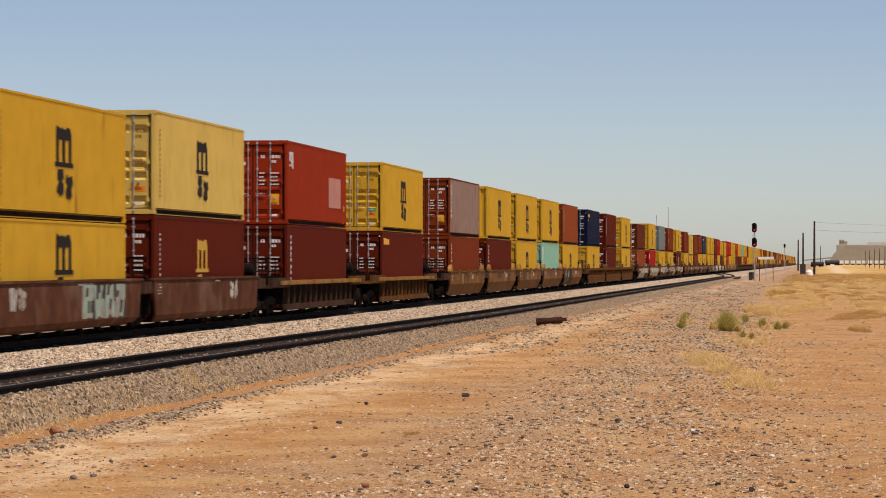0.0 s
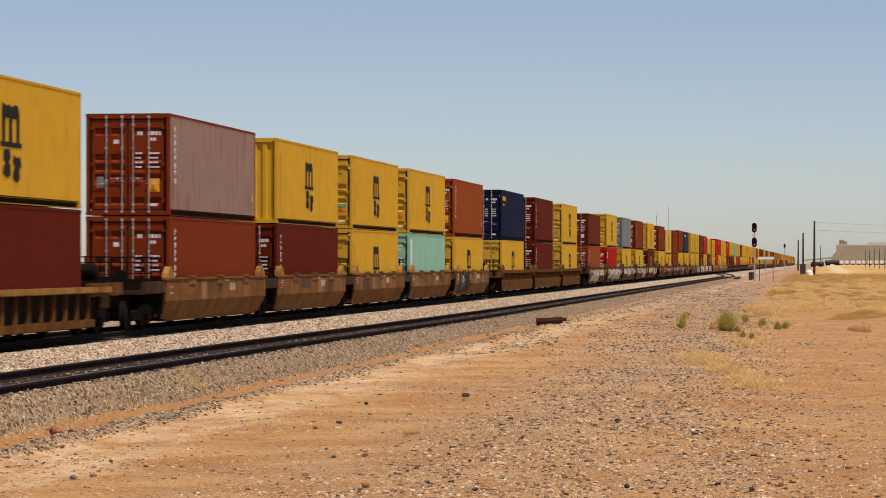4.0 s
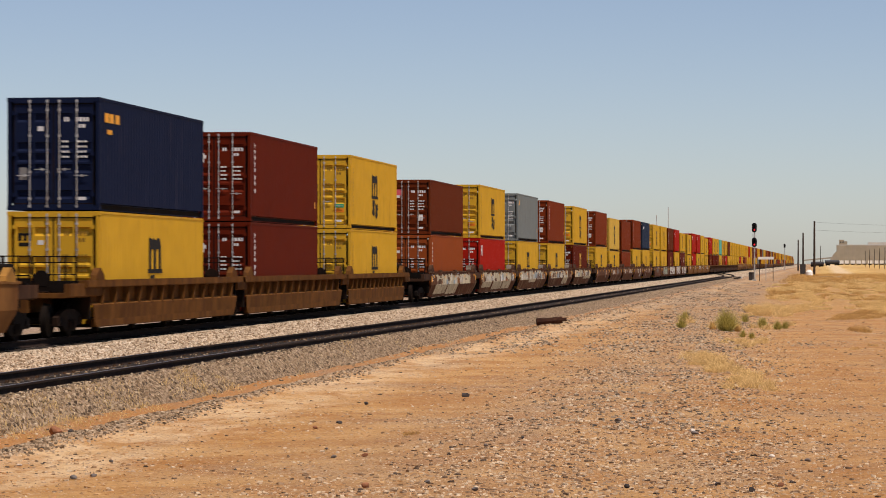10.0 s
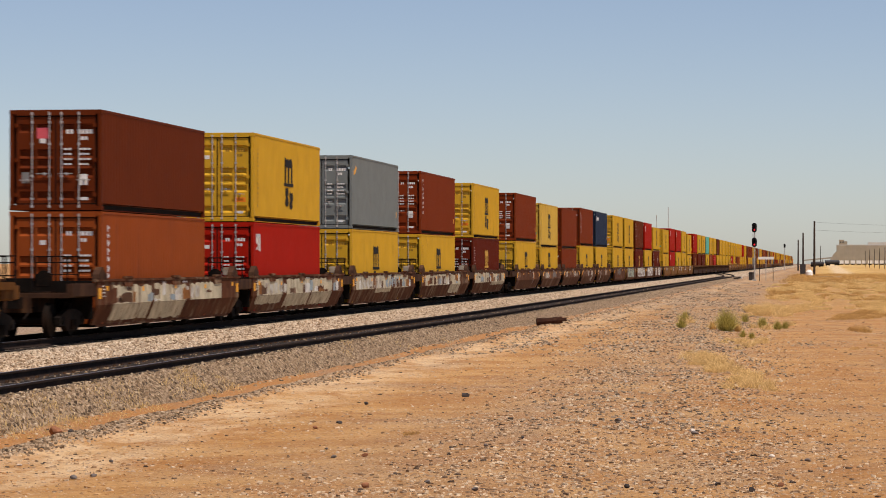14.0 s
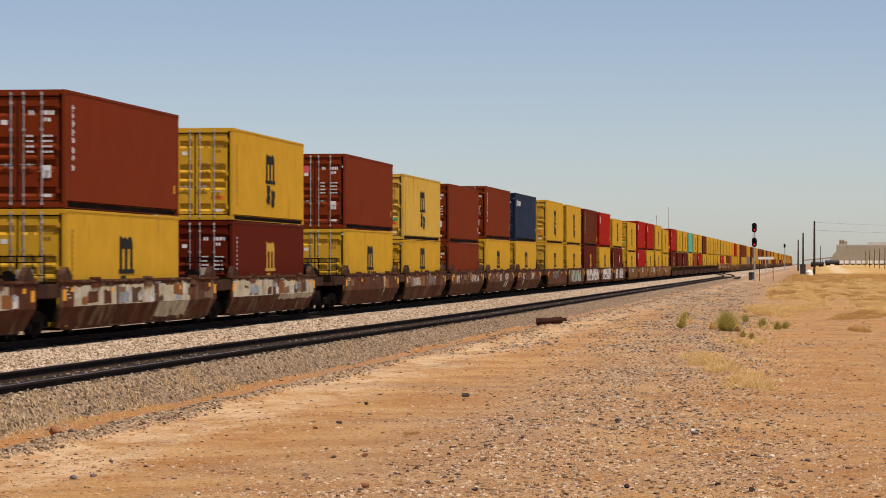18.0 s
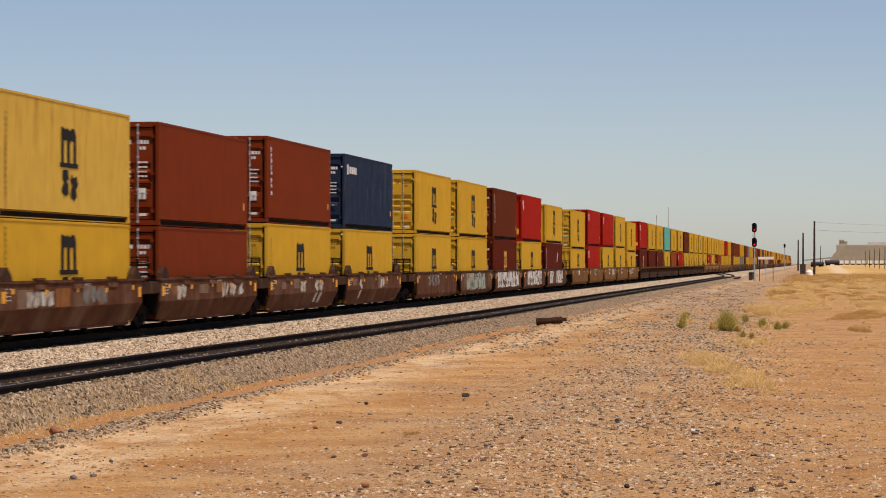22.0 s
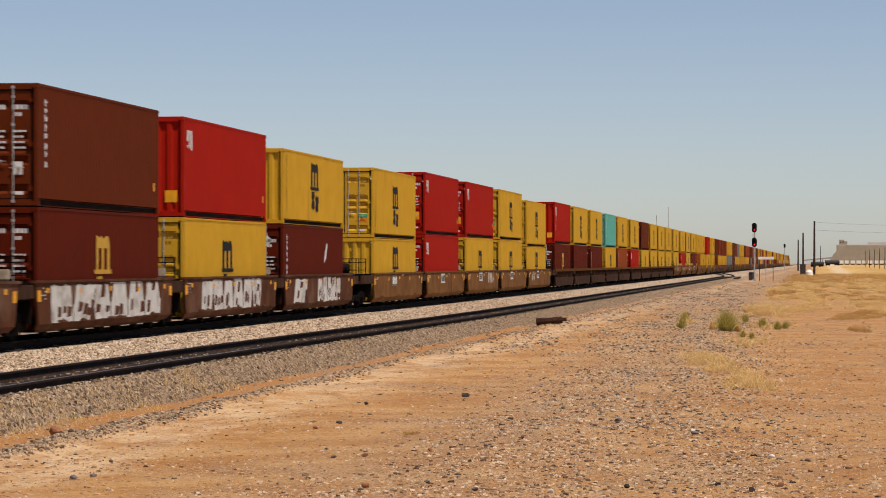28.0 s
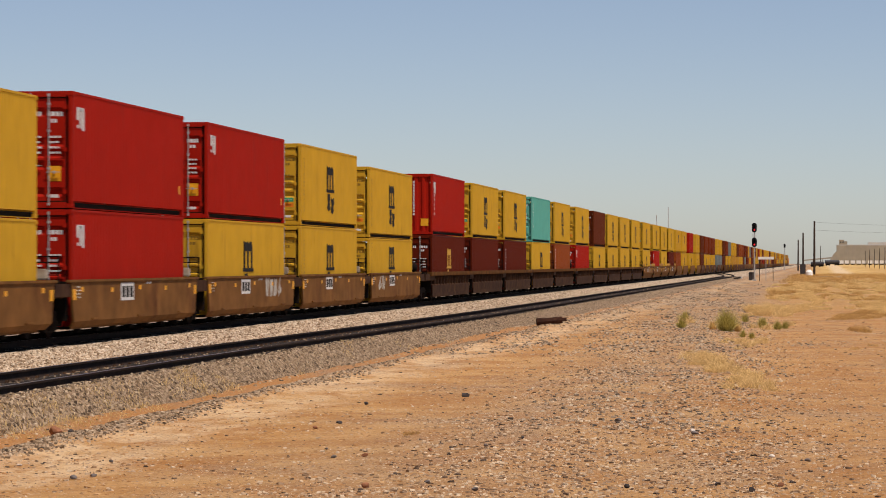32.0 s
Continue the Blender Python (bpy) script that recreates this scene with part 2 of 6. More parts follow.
def ground_material():
    m = bpy.data.materials.new("dry_red_dirt_and_gravel")
    m.use_nodes = True
    n, l = m.node_tree.nodes, m.node_tree.links
    b = n["Principled BSDF"]
    b.inputs["Roughness"].default_value = 0.95
    b.inputs["Specular IOR Level"].default_value = 0.15
    geo = n.new("ShaderNodeNewGeometry")
    sep = n.new("ShaderNodeSeparateXYZ")
    l.new(geo.outputs["Position"], sep.inputs[0])

    def noise_at(scale, detail=6, rough=0.6, stretch=(1, 1, 1)):
        mp = n.new("ShaderNodeMapping")
        mp.inputs["Scale"].default_value = stretch
        l.new(geo.outputs["Position"], mp.inputs["Vector"])
        t = n.new("ShaderNodeTexNoise")
        t.inputs["Scale"].default_value = scale
        t.inputs["Detail"].default_value = detail
        t.inputs["Roughness"].default_value = rough
        l.new(mp.outputs[0], t.inputs["Vector"])
        return t.outputs["Fac"]

    def ramp(fac, stops):
        r = n.new("ShaderNodeValToRGB")
        e = r.color_ramp.elements
        while len(e) < len(stops):
            e.new(0.5)
        for el, (p, c) in zip(e, stops):
            el.position, el.color = p, (*c, 1) if len(c) == 3 else c
        l.new(fac, r.inputs[0])
        return r.outputs[0]

    def mix(fac, a, bb):
        x = n.new("ShaderNodeMix")
        x.data_type = "RGBA"
        for s, v in (("Factor", fac), ("A", a), ("B", bb)):
            if isinstance(v, (int, float, tuple)):
                x.inputs[s].default_value = v if not isinstance(v, tuple) else (*v, 1)
            else:
                l.new(v, x.inputs[s])
        return x.outputs["Result"]

    def band(lo, hi, soft):
        """A mask across the tracks, with a ragged edge."""
        w = n.new("ShaderNodeMath")
        w.operation = "MULTIPLY_ADD"
        l.new(noise_at(0.55, 5, 0.6, (1, 0.35, 1)), w.inputs[0])
        w.inputs[1].default_value = 1.6
        l.new(sep.outputs["X"], w.inputs[2])
        a = n.new("ShaderNodeMapRange")
        a.inputs["From Min"].default_value, a.inputs["From Max"].default_value = lo + 0.8 - soft, lo + 0.8 + soft
        c = n.new("ShaderNodeMapRange")
        c.inputs["From Min"].default_value, c.inputs["From Max"].default_value = hi + 0.8 - soft, hi + 0.8 + soft
        c.inputs["To Min"].default_value, c.inputs["To Max"].default_value = 1, 0
        l.new(w.outputs[0], a.inputs["Value"])
        l.new(w.outputs[0], c.inputs["Value"])
        p = n.new("ShaderNodeMath")
        p.operation = "MULTIPLY"
        l.new(a.outputs[0], p.inputs[0])
        l.new(c.outputs[0], p.inputs[1])
        return p.outputs[0]

    dirt = ramp(noise_at(0.5, 8, 0.65), [(0.39, (0.32, 0.130, 0.037)), (0.5, (0.43, 0.220, 0.074)), (0.61, (0.57, 0.345, 0.145))])
    fine = ramp(noise_at(13, 8, 0.8), [(0.33, (0.23, 0.105, 0.037)), (0.5, (0.44, 0.220, 0.074)), (0.66, (0.60, 0.385, 0.17))])
    col = mix(0.44, dirt, fine)
    # pale packed band and the gravelly strips that run beside the tracks
    pale = n.new("ShaderNodeMath")
    pale.operation = "MULTIPLY"
    l.new(band(-9.95, -8.3, 0.5), pale.inputs[0])
    l.new(ramp(noise_at(1.0, 8, 0.78, (1, 0.5, 1)), [(0.42, (0.05, 0.05, 0.05)), (0.58, (1, 1, 1))]), pale.inputs[1])
    col = mix(pale.outputs[0], col, mix(0.3, (0.72, 0.53, 0.32), fine))
    # bare red strip between the windrow and the ballast, and the rutted dirt road
    col = mix(band(-11.5, -10.3, 0.2), col, mix(0.3, (0.37, 0.165, 0.055), fine))
    rut = ramp(noise_at(1.6, 8, 0.75, (1, 0.6, 1)), [(0.36, (0.27, 0.118, 0.042)), (0.5, (0.40, 0.195, 0.072)), (0.64, (0.50, 0.29, 0.125))])
    col = mix(band(-1.0, 3.2, 0.5), col, mix(0.4, col, rut))
    gravel = ramp(noise_at(26, 4, 0.7), [(0.38, (0.09, 0.068, 0.052)), (0.5, (0.30, 0.20, 0.13)), (0.62, (0.52, 0.40, 0.28))])
    pz = ramp(noise_at(0.35, 7, 0.7, (1, 0.6, 1)), [(0.50, (0, 0, 0)), (0.72, (0.6, 0.6, 0.6))])
    col = mix(pz, col, gravel)
    col = mix(band(-6.2, -2.4, 1.4), col, mix(0.3, col, gravel))
    col = mix(band(-40, -11.6, 0.25), col, gravel)
    # grey-brown gravel beside the siding further out
    out_y = n.new("ShaderNodeMapRange")
    out_y.inputs["From Min"].default_value, out_y.inputs["From Max"].default_value = 95, 165
    out_y.inputs["To Max"].default_value = 0.72
    l.new(sep.outputs["Y"], out_y.inputs["Value"])
    om = n.new("ShaderNodeMath")
    om.operation = "MULTIPLY"
    l.new(out_y.outputs[0], om.inputs[0])
    l.new(band(-14.0, -4.2, 1.0), om.inputs[1])
    oq = n.new("ShaderNodeMath")
    oq.operation = "MULTIPLY"
    l.new(om.outputs[0], oq.inputs[0])
    l.new(ramp(noise_at(0.42, 6, 0.7, (1, 0.16, 1)), [(0.38, (0.1, 0.1, 0.1)), (0.56, (1, 1, 1))]), oq.inputs[1])
    col = mix(oq.outputs[0], col, mix(0.55, gravel, ramp(noise_at(0.9, 6, 0.75, (1, 0.3, 1)), [(0.36, (0.10, 0.08, 0.062)), (0.52, (0.27, 0.20, 0.14)), (0.66, (0.52, 0.40, 0.27))])))
    # straw-coloured dead grass field far out
    far = n.new("ShaderNodeMapRange")
    far.inputs["From Min"].default_value, far.inputs["From Max"].default_value = 120, 200
    l.new(sep.outputs["Y"], far.inputs["Value"])
    straw = ramp(noise_at(0.12, 8, 0.7), [(0.35, (0.34, 0.18, 0.065)), (0.52, (0.45, 0.27, 0.10)), (0.7, (0.54, 0.37, 0.16))])
    fm = n.new("ShaderNodeMath")
    fm.operation = "MULTIPLY"
    l.new(far.outputs[0], fm.inputs[0])
    l.new(band(-3.0, 4000, 1.5), fm.inputs[1])
    fn = n.new("ShaderNodeMath")
    fn.operation = "MULTIPLY"
    l.new(fm.outputs[0], fn.inputs[0])
    l.new(ramp(noise_at(0.28, 5, 0.65, (1, 0.22, 1)), [(0.38, (0.15, 0.15, 0.15)), (0.58, (1, 1, 1))]), fn.inputs[1])
    col = mix(fn.outputs[0], col, straw)
    out_f = n.new("ShaderNodeMapRange")
    out_f.inputs["From Min"].default_value, out_f.inputs["From Max"].default_value = 330, 520
    l.new(sep.outputs["Y"], out_f.inputs["Value"])
    of = n.new("ShaderNodeMath")
    of.operation = "MULTIPLY"
    l.new(out_f.outputs[0], of.inputs[0])
    l.new(band(-1.0, 4000, 2.0), of.inputs[1])
    col = mix(of.outputs[0], col, mix(band(3.2, 7.0, 0.8), ramp(noise_at(0.1, 7, 0.7, (1, 0.2, 1)), [(0.38, (0.42, 0.24, 0.075)), (0.6, (0.60, 0.40, 0.15))]), (0.62, 0.46, 0.27)))
    # single pebbles in the dirt: dark, tan and cream
    height = noise_at(14, 7, 0.7)
    for scale, share in ((19, 0.60),):
        v = n.new("ShaderNodeTexVoronoi")
        v.inputs["Scale"].default_value = scale
        l.new(geo.outputs["Position"], v.inputs["Vector"])
        sc = n.new("ShaderNodeSeparateColor")
        l.new(v.outputs["Color"], sc.inputs[0])
        tone = ramp(sc.outputs[0], [(0.0, (0.05, 0.038, 0.030)), (0.35, (0.20, 0.12, 0.07)), (0.6, (0.42, 0.27, 0.155)), (1.0, (0.64, 0.50, 0.35))])
        near = n.new("ShaderNodeMath")
        near.operation = "LESS_THAN"
        l.new(v.outputs["Distance"], near.inputs[0])
        near.inputs[1].default_value = 0.42
        some = n.new("ShaderNodeMath")
        some.operation = "GREATER_THAN"
        shift = n.new("ShaderNodeMath")
        shift.operation = "MULTIPLY_ADD"
        l.new(noise_at(0.9, 4, 0.6, (1, 0.5, 1)), shift.inputs[0])
        shift.inputs[1].default_value = 0.9
        l.new(sc.outputs[1], shift.inputs[2])
        l.new(shift.outputs[0], some.inputs[0])
        some.inputs[1].default_value = share + 0.45
        both = n.new("ShaderNodeMath")
        both.operation = "MULTIPLY"
        l.new(near.outputs[0], both.inputs[0])
        l.new(some.outputs[0], both.inputs[1])
        col = mix(both.outputs[0], col, mix(0.65, col, tone))
    l.new(col, b.inputs["Base Color"])
    bp = n.new("ShaderNodeBump")
    bp.inputs["Strength"].default_value = 0.9
    bp.inputs["Distance"].default_value = 0.05
    l.new(height, bp.inputs["Height"])
    l.new(bp.outputs[0], b.inputs["Normal"])
    return m


def sheet(name, xs, ys, height, material):
    verts = [(x, y, height(x, y)) for y in ys for x in xs]
    w = len(xs)
    faces = [(r * w + c, r * w + c + 1, (r + 1) * w + c + 1, (r + 1) * w + c) for r in range(len(ys) - 1) for c in range(w - 1)]
    ob = from_arrays(name, verts, faces, material)
    for p in ob.data.polygons:
        p.use_smooth = True
    return ob


def spans(*runs):
    out = []
    for a, b, step in runs:
        k = max(1, round((b - a) / step))
        out += [a + (b - a) * i / k for i in range(k)]
    return out + [runs[-1][1]]


M_GROUND = ground_material()
g_xs = spans((-4500, -300, 700), (-300, -40, 40), (-40, -12, 4), (-12, 9, 0.16), (9, 30, 1.5), (30, 300, 30), (300, 4500, 700))
g_ys = spans((-3000, -200, 400), (-200, 15, 20), (15, 75, 0.3), (75, 160, 0.8), (160, 500, 6), (500, 1500, 50), (1500, 4900, 400))
ground = tagged(sheet("ground", g_xs, g_ys, ground_z, M_GROUND), "dry red desert dirt with scattered gravel", "ground", kind="structure")


# ---- ballast and tracks ----
def siding_dip(y):
    """How far the siding lies lower than the main track."""
    return 0.085 * smooth(48, 115, y)


def ballast_z(x, y):
    prof = [(-24.2, -0.75), (-22.3, -0.30), (-21.2, -0.185), (-18.15, -0.185), (-17.2, -0.27), (-15.6, -0.36), (-14.7, -0.24),
            (-14.3, -0.18), (-13.5, -0.165), (-11.90, -0.125), (-11.62, -0.19), (-11.0, -0.75)]
    for (xa, za), (xb, zb) in zip(prof, prof[1:]):
        if x <= xb:
            z = za + (zb - za) * (x - xa) / (xb - xa)
            break
    else:
        z = prof[-1][1]
    z -= siding_dip(y) * smooth(-15.4, -14.2, x)
    if 30 < y < 260:
        z += 0.025 * noise.noise((x * 3, y * 2.2, 2)) + 0.02 * noise.noise((x * 9, y * 8, 4))
    return z


def stone_material(name, dark, mid, light, scale=0.0):
    m = bpy.data.materials.new(name)
    m.use_nodes = True
    n, l = m.node_tree.nodes, m.node_tree.links
    b = n["Principled BSDF"]
    b.inputs["Roughness"].default_value = 0.92
    b.inputs["Specular IOR Level"].default_value = 0.2
    r = n.new("ShaderNodeValToRGB")
    e = r.color_ramp.elements
    e.new(0.5)
    geo = n.new("ShaderNodeNewGeometry")
    if scale:
        v = n.new("ShaderNodeTexVoronoi")
        v.inputs["Scale"].default_value = scale
        l.new(geo.outputs["Position"], v.inputs["Vector"])
        l.new(v.outputs["Color"], r.inputs[0])
        bp = n.new("ShaderNodeBump")
        bp.inputs["Strength"].default_value = 1.0
        bp.inputs["Distance"].default_value = 0.04
        bp.invert = True
        l.new(v.outputs["Distance"], bp.inputs["Height"])
        l.new(bp.outputs[0], b.inputs["Normal"])
        for el, p, c in zip(e, (0.25, 0.5, 0.75), (dark, mid, light)):
            el.position, el.color = p, (*c, 1)
    else:
        l.new(geo.outputs["Random Per Island"], r.inputs[0])
        for el, p, c in zip(e, (0.0, 0.36, 1.0), (dark, mid, light)):
            el.position, el.color = p, (*c, 1)
    l.new(r.outputs[0], b.inputs["Base Color"])
    return m


M_BALLAST_M = stone_material("tan_crushed_ballast", (0.16, 0.112, 0.070), (0.415, 0.308, 0.207), (0.58, 0.47, 0.345), 16)
M_BALLAST_S = stone_material("grey_brown_ballast", (0.10, 0.064, 0.036), (0.26, 0.172, 0.098), (0.40, 0.29, 0.185), 27)
M_STONE_M = stone_material("tan_ballast_stone", (0.20, 0.135, 0.082), (0.455, 0.335, 0.225), (0.67, 0.55, 0.41))
M_STONE_S = stone_material("grey_brown_ballast_stone", (0.06, 0.045, 0.032), (0.27, 0.18, 0.105), (0.52, 0.40, 0.27))
M_STONE_G = stone_material("mixed_desert_stone", (0.060, 0.044, 0.035), (0.30, 0.180, 0.096), (0.66, 0.515, 0.35))
b_ys = spans((-600, 25, 60), (25, 90, 0.22), (90, 220, 0.7), (220, 600, 10), (600, 3200, 100))
b_near = spans((-600, 25, 60), (25, 90, 0.22), (90, 220, 0.7), (220, 412, 8))
# oil stain, darkened further by painting in the shade under the train
M_OIL_SHADE = stone_material("oil_and_shade_ballast", (0.010, 0.008, 0.006), (0.026, 0.019, 0.014), (0.055, 0.040, 0.030), 16)
tagged(sheet("oily_ballast", spans((XM - 1.25, XM + 1.2, 0.2)), b_ys, lambda x, y: ballast_z(x, y) + 0.006, M_OIL_SHADE),
       "ballast between the main rails, dark with oil and painted train shade", "ballast", kind="structure")
tagged(sheet("oily_siding_ballast", spans((XS - 1.0, XS + 0.95, 0.15)), b_near, lambda x, y: ballast_z(x, y) + 0.006, M_OIL_SHADE),
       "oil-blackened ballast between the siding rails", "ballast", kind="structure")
tagged(sheet("ballast_bed", spans((-24.2, -18, 0.6), (-18, -13.9, 0.13)), b_ys, ballast_z, M_BALLAST_M),
       "pale tan crushed-stone ballast under the main track", "ballast", kind="structure")
tagged(sheet("ballast_shoulder", spans((-13.9, -11.0, 0.125)), b_near, ballast_z, M_BALLAST_S),
       "grey-brown ballast shoulder of the siding", "ballast", kind="structure")
tagged(sheet("ballast_verge", spans((-13.9, -12.4, 0.5)), spans((412, 600, 10), (600, 3200, 100)), lambda x, y: ballast_z(-13.9, y) - 0.42 * (x + 13.9), M_BALLAST_M),
       "pale tan ballast verge beyond the turnout", "ballast", kind="structure")


def scatter(name, points, sizes, material, label, seed, flat=0.7, tiny=False):
    """Many small angular stones in one mesh: points (n, 3), sizes (n,)."""
    rs = np.random.RandomState(seed)
    k = len(points)
    if tiny:
        base = np.array([(-1, -1, -0.4), (1, -1, -0.4), (1, 1, -0.4), (-1, 1, -0.4), (0, 0, 1)], float) * 0.5
        v = base[None] * (1 + 0.9 * (rs.rand(k, 5, 3) - 0.5))
        v[:, 4, :2] += 0.5 * (rs.rand(k, 2) - 0.5)
        v[:, :, 2] *= flat * 1.2
        v = v * sizes[:, None, None] + points[:, None, :]
        q = np.array([(0, 1, 4), (1, 2, 4), (2, 3, 4), (3, 0, 4)])
        f = (q[None] + 5 * np.arange(k)[:, None, None]).reshape(-1, 3)
        return tagged(from_arrays(name, v.reshape(-1, 3).tolist(), f.tolist(), material), label, "stones", kind="stuff")
    base = np.array([(x, y, z) for x in (-1, 1) for y in (-1, 1) for z in (-1, 1)], float) * 0.5
    v = base[None] * (1 + 0.9 * (rs.rand(k, 8, 3) - 0.5))
    v[:, :, 2] *= flat
    v[:, 1::2, :2] *= 0.35 + 0.55 * rs.rand(k, 1, 1)
    a = rs.rand(k) * 2 * np.pi
    c, s = np.cos(a), np.sin(a)
    x = v[:, :, 0] * c[:, None] - v[:, :, 1] * s[:, None]
    y = v[:, :, 0] * s[:, None] * 0.75 + v[:, :, 1] * c[:, None]
    v = np.stack([x, y, v[:, :, 2]], 2) * sizes[:, None, None] + points[:, None, :]
    q = np.array([(0, 1, 3, 2), (4, 6, 7, 5), (0, 4, 5, 1), (2, 3, 7, 6), (1, 5, 7, 3)])
    f = (q[None] + 8 * np.arange(k)[:, None, None]).reshape(-1, 4)
    return tagged(from_arrays(name, v.reshape(-1, 3).tolist(), f.tolist(), material), label, "stones", kind="stuff")


def strewn(k, xr, yr, zf, seed, near=1.7):
    """Places thinning out with distance, so that they look even to the eye."""
    rs = np.random.RandomState(seed)
    x = xr[0] + (xr[1] - xr[0]) * rs.rand(k)
    u = rs.rand(k)
    y = (yr[0] ** (1 - near) + u * (yr[1] ** (1 - near) - yr[0] ** (1 - near))) ** (1 / (1 - near))
    return np.array([(a, b, zf(a, b)) for a, b in zip(x.tolist(), y.tolist())])


pts = strewn(24000, (-17.9, -13.9), (44, 230), ballast_z, 3)
pts = pts[(pts[:, 0] < -14.35)]
scatter("ballast_stones", pts, 0.05 + 0.045 * np.random.RandomState(4).rand(len(pts)), M_STONE_M, "loose tan ballast stones between the tracks", 5, 0.8)
pts = strewn(27000, (-13.8, -11.2), (36, 230), ballast_z, 6)
pts = pts[(np.abs(pts[:, 0] - XS) > 0.84) | (np.random.RandomState(9).rand(len(pts)) < 0.10)]
scatter("shoulder_stones", pts, 0.022 + 0.036 * np.random.RandomState(7).rand(len(pts)), M_STONE_S, "loose grey ballast stones beside the siding", 8, 0.8)

# rails
RAIL = [(-0.070, -0.172), (0.070, -0.172), (0.070, -0.160), (0.012, -0.135), (0.009, -0.045), (0.037, -0.036), (0.037, -0.008), (0.030, 0.0),
        (-0.030, 0.0), (-0.037, -0.008), (-0.037, -0.036), (-0.009, -0.045), (-0.012, -0.135), (-0.070, -0.160)]


def siding_turn(y):
    """How far the siding has swung over towards the main track."""
    return (XM - XS) * smooth(392, 560, y)


def rail_mesh(ys, way):
    """A rail swept along the stations ys; way(y) gives its sideways shift and height."""
    bm = bmesh.new()
    rings = []
    for y in ys:
        dx, dz = way(y)
        rings.append([bm.verts.new((a + dx, y, b + dz)) for a, b in RAIL])
    k = len(RAIL)
    for p, q in zip(rings, rings[1:]):
        for i in range(k):
            bm.faces.new((p[i], p[(i + 1) % k], q[(i + 1) % k], q[i]))
    bm.faces.new(rings[0][::-1])
    bm.faces.new(rings[-1])
    fix(bm)
    for f in bm.faces:
        if f.normal.z > 0.7 and f.calc_center_median().z > -0.01:
            f.material_index = 1
    return mesh_of(bm, "rail")


def tie_mesh(half=1.30):
    bm = bmesh.new()
    add_box(bm, -half, half, -0.115, 0.115, -0.33, -0.172)
    bmesh.ops.bevel(bm, geom=bm.edges[:], offset=0.012, segments=1, affect="EDGES")
    return mesh_of(fix(bm), "tie")


def plate_mesh():
    bm = bmesh.new()
    add_box(bm, -0.17, 0.17, -0.09, 0.09, -0.174, -0.160)
    for sx in (-0.11, 0.11):
        for sy in (-0.05, 0.05):
            add_box(bm, sx - 0.02, sx + 0.02, sy - 0.014, sy + 0.014, -0.162, -0.125)
    return mesh_of(fix(bm), "tie_plate")


ME_RAIL = rail_mesh([-500, 3200], lambda y: (0.0, 0.0))
ME_RAIL_SIDING = rail_mesh(spans((-500, 48, 548), (48, 115, 6), (115, 392, 277), (392, 560, 6)), lambda y: (siding_turn(y), -siding_dip(y) * (1 - smooth(392, 540, y))))
ME_TIE, ME_PLATE = tie_mesh(), plate_mesh()
ME_LONG_TIE = tie_mesh(1.7)


def track(name, x, label):
    t = new(name)
    t.location = (x, 0, 0)
    tagged(t, label, "track", kind="structure")
    for s in (-0.755, 0.755):
        part("rail", ME_RAIL if x < -15 else ME_RAIL_SIDING, [M_RAIL, M_RAILHEAD], t, at=pose(s, 0, 0))
    for k in range(190):
        part("tie", ME_TIE, M_TIE, t, at=pose(0, 36 + 0.6 * k, -0.028 if x < -15 else -0.06 - siding_dip(36 + 0.6 * k)))
        if x > -15 and k < 110:
            for s in (-0.755, 0.755):
                part("tie_plate", ME_PLATE, M_TIEPLATE, t, at=pose(s, 36 + 0.6 * k, -siding_dip(36 + 0.6 * k)))
    if x > -15:
        for k in range(34):
            y = 384 + 1.2 * k
            part("tie", ME_LONG_TIE, M_TIE, t, "long timber tie of the turnout", at=pose(siding_turn(y) * 0.8, y, -0.075))
    return t


M_TIEPLATE = mat("rusted_tie_plate", (0.10, 0.055, 0.03), 0.85, spread=0.3, grain=9, random_tint=0.3)
siding = track("siding_track", XS, "rusty siding track with dark rails on timber ties")
main = track("main_track", XM, "main track with polished rails on timber ties")


# ---- the train: positions along the track ----
START = [62.84, 78.29, 97.82, 119.11, 140.88, 156.75, 172.2, 187.7, 203.3, 224.73, 243.95, 263.46, 286.33, 305.84, 325.2, 344.5, 364.2,
         385.3, 400.6, 416.1, 431.6, 447.0, 466.4, 481.7, 497.1, 512.4, 527.6, 547.27, 562.6, 578.0, 593.3, 608.6, 627.46, 642.9, 658.3,
         674.2, 689.6, 706.8, 723.7, 739.3, 754.8, 770.6, 788.5, 806.5, 822.5, 838.5, 856.5, 873.0, 894.0, 915.5, 932.0, 948.0, 964.0, 980.0,
         1001.0, 1017.0, 1036.0, 1052.0, 1071.0, 1094.0]
FULL = 46                       # stacks that come near the camera
_rs = random.Random(11)
while START[-1] < 2150:
    START.append(START[-1] + (19.3 if len(START) % 5 == 1 else 15.5))


def run(t):
    """How far the train has come at t seconds, in metres."""
    return 15.1663 * t + 0.24963 * t * t / 32 - 0.01192 * t ** 3 / 1024


def train_rows(x, y, z):
    return [(t, pose(x, y - run(t), z)) for t in (0, 4, 8, 12, 16, 20, 24, 28, 32)]


SHIFT = -18.27 * math.tan(radians(7.686))      # from train distance to world y at the start
L40, W40 = 12.192, 1.219
TALL, LOWH = 2.896, 2.591
MOVING = []


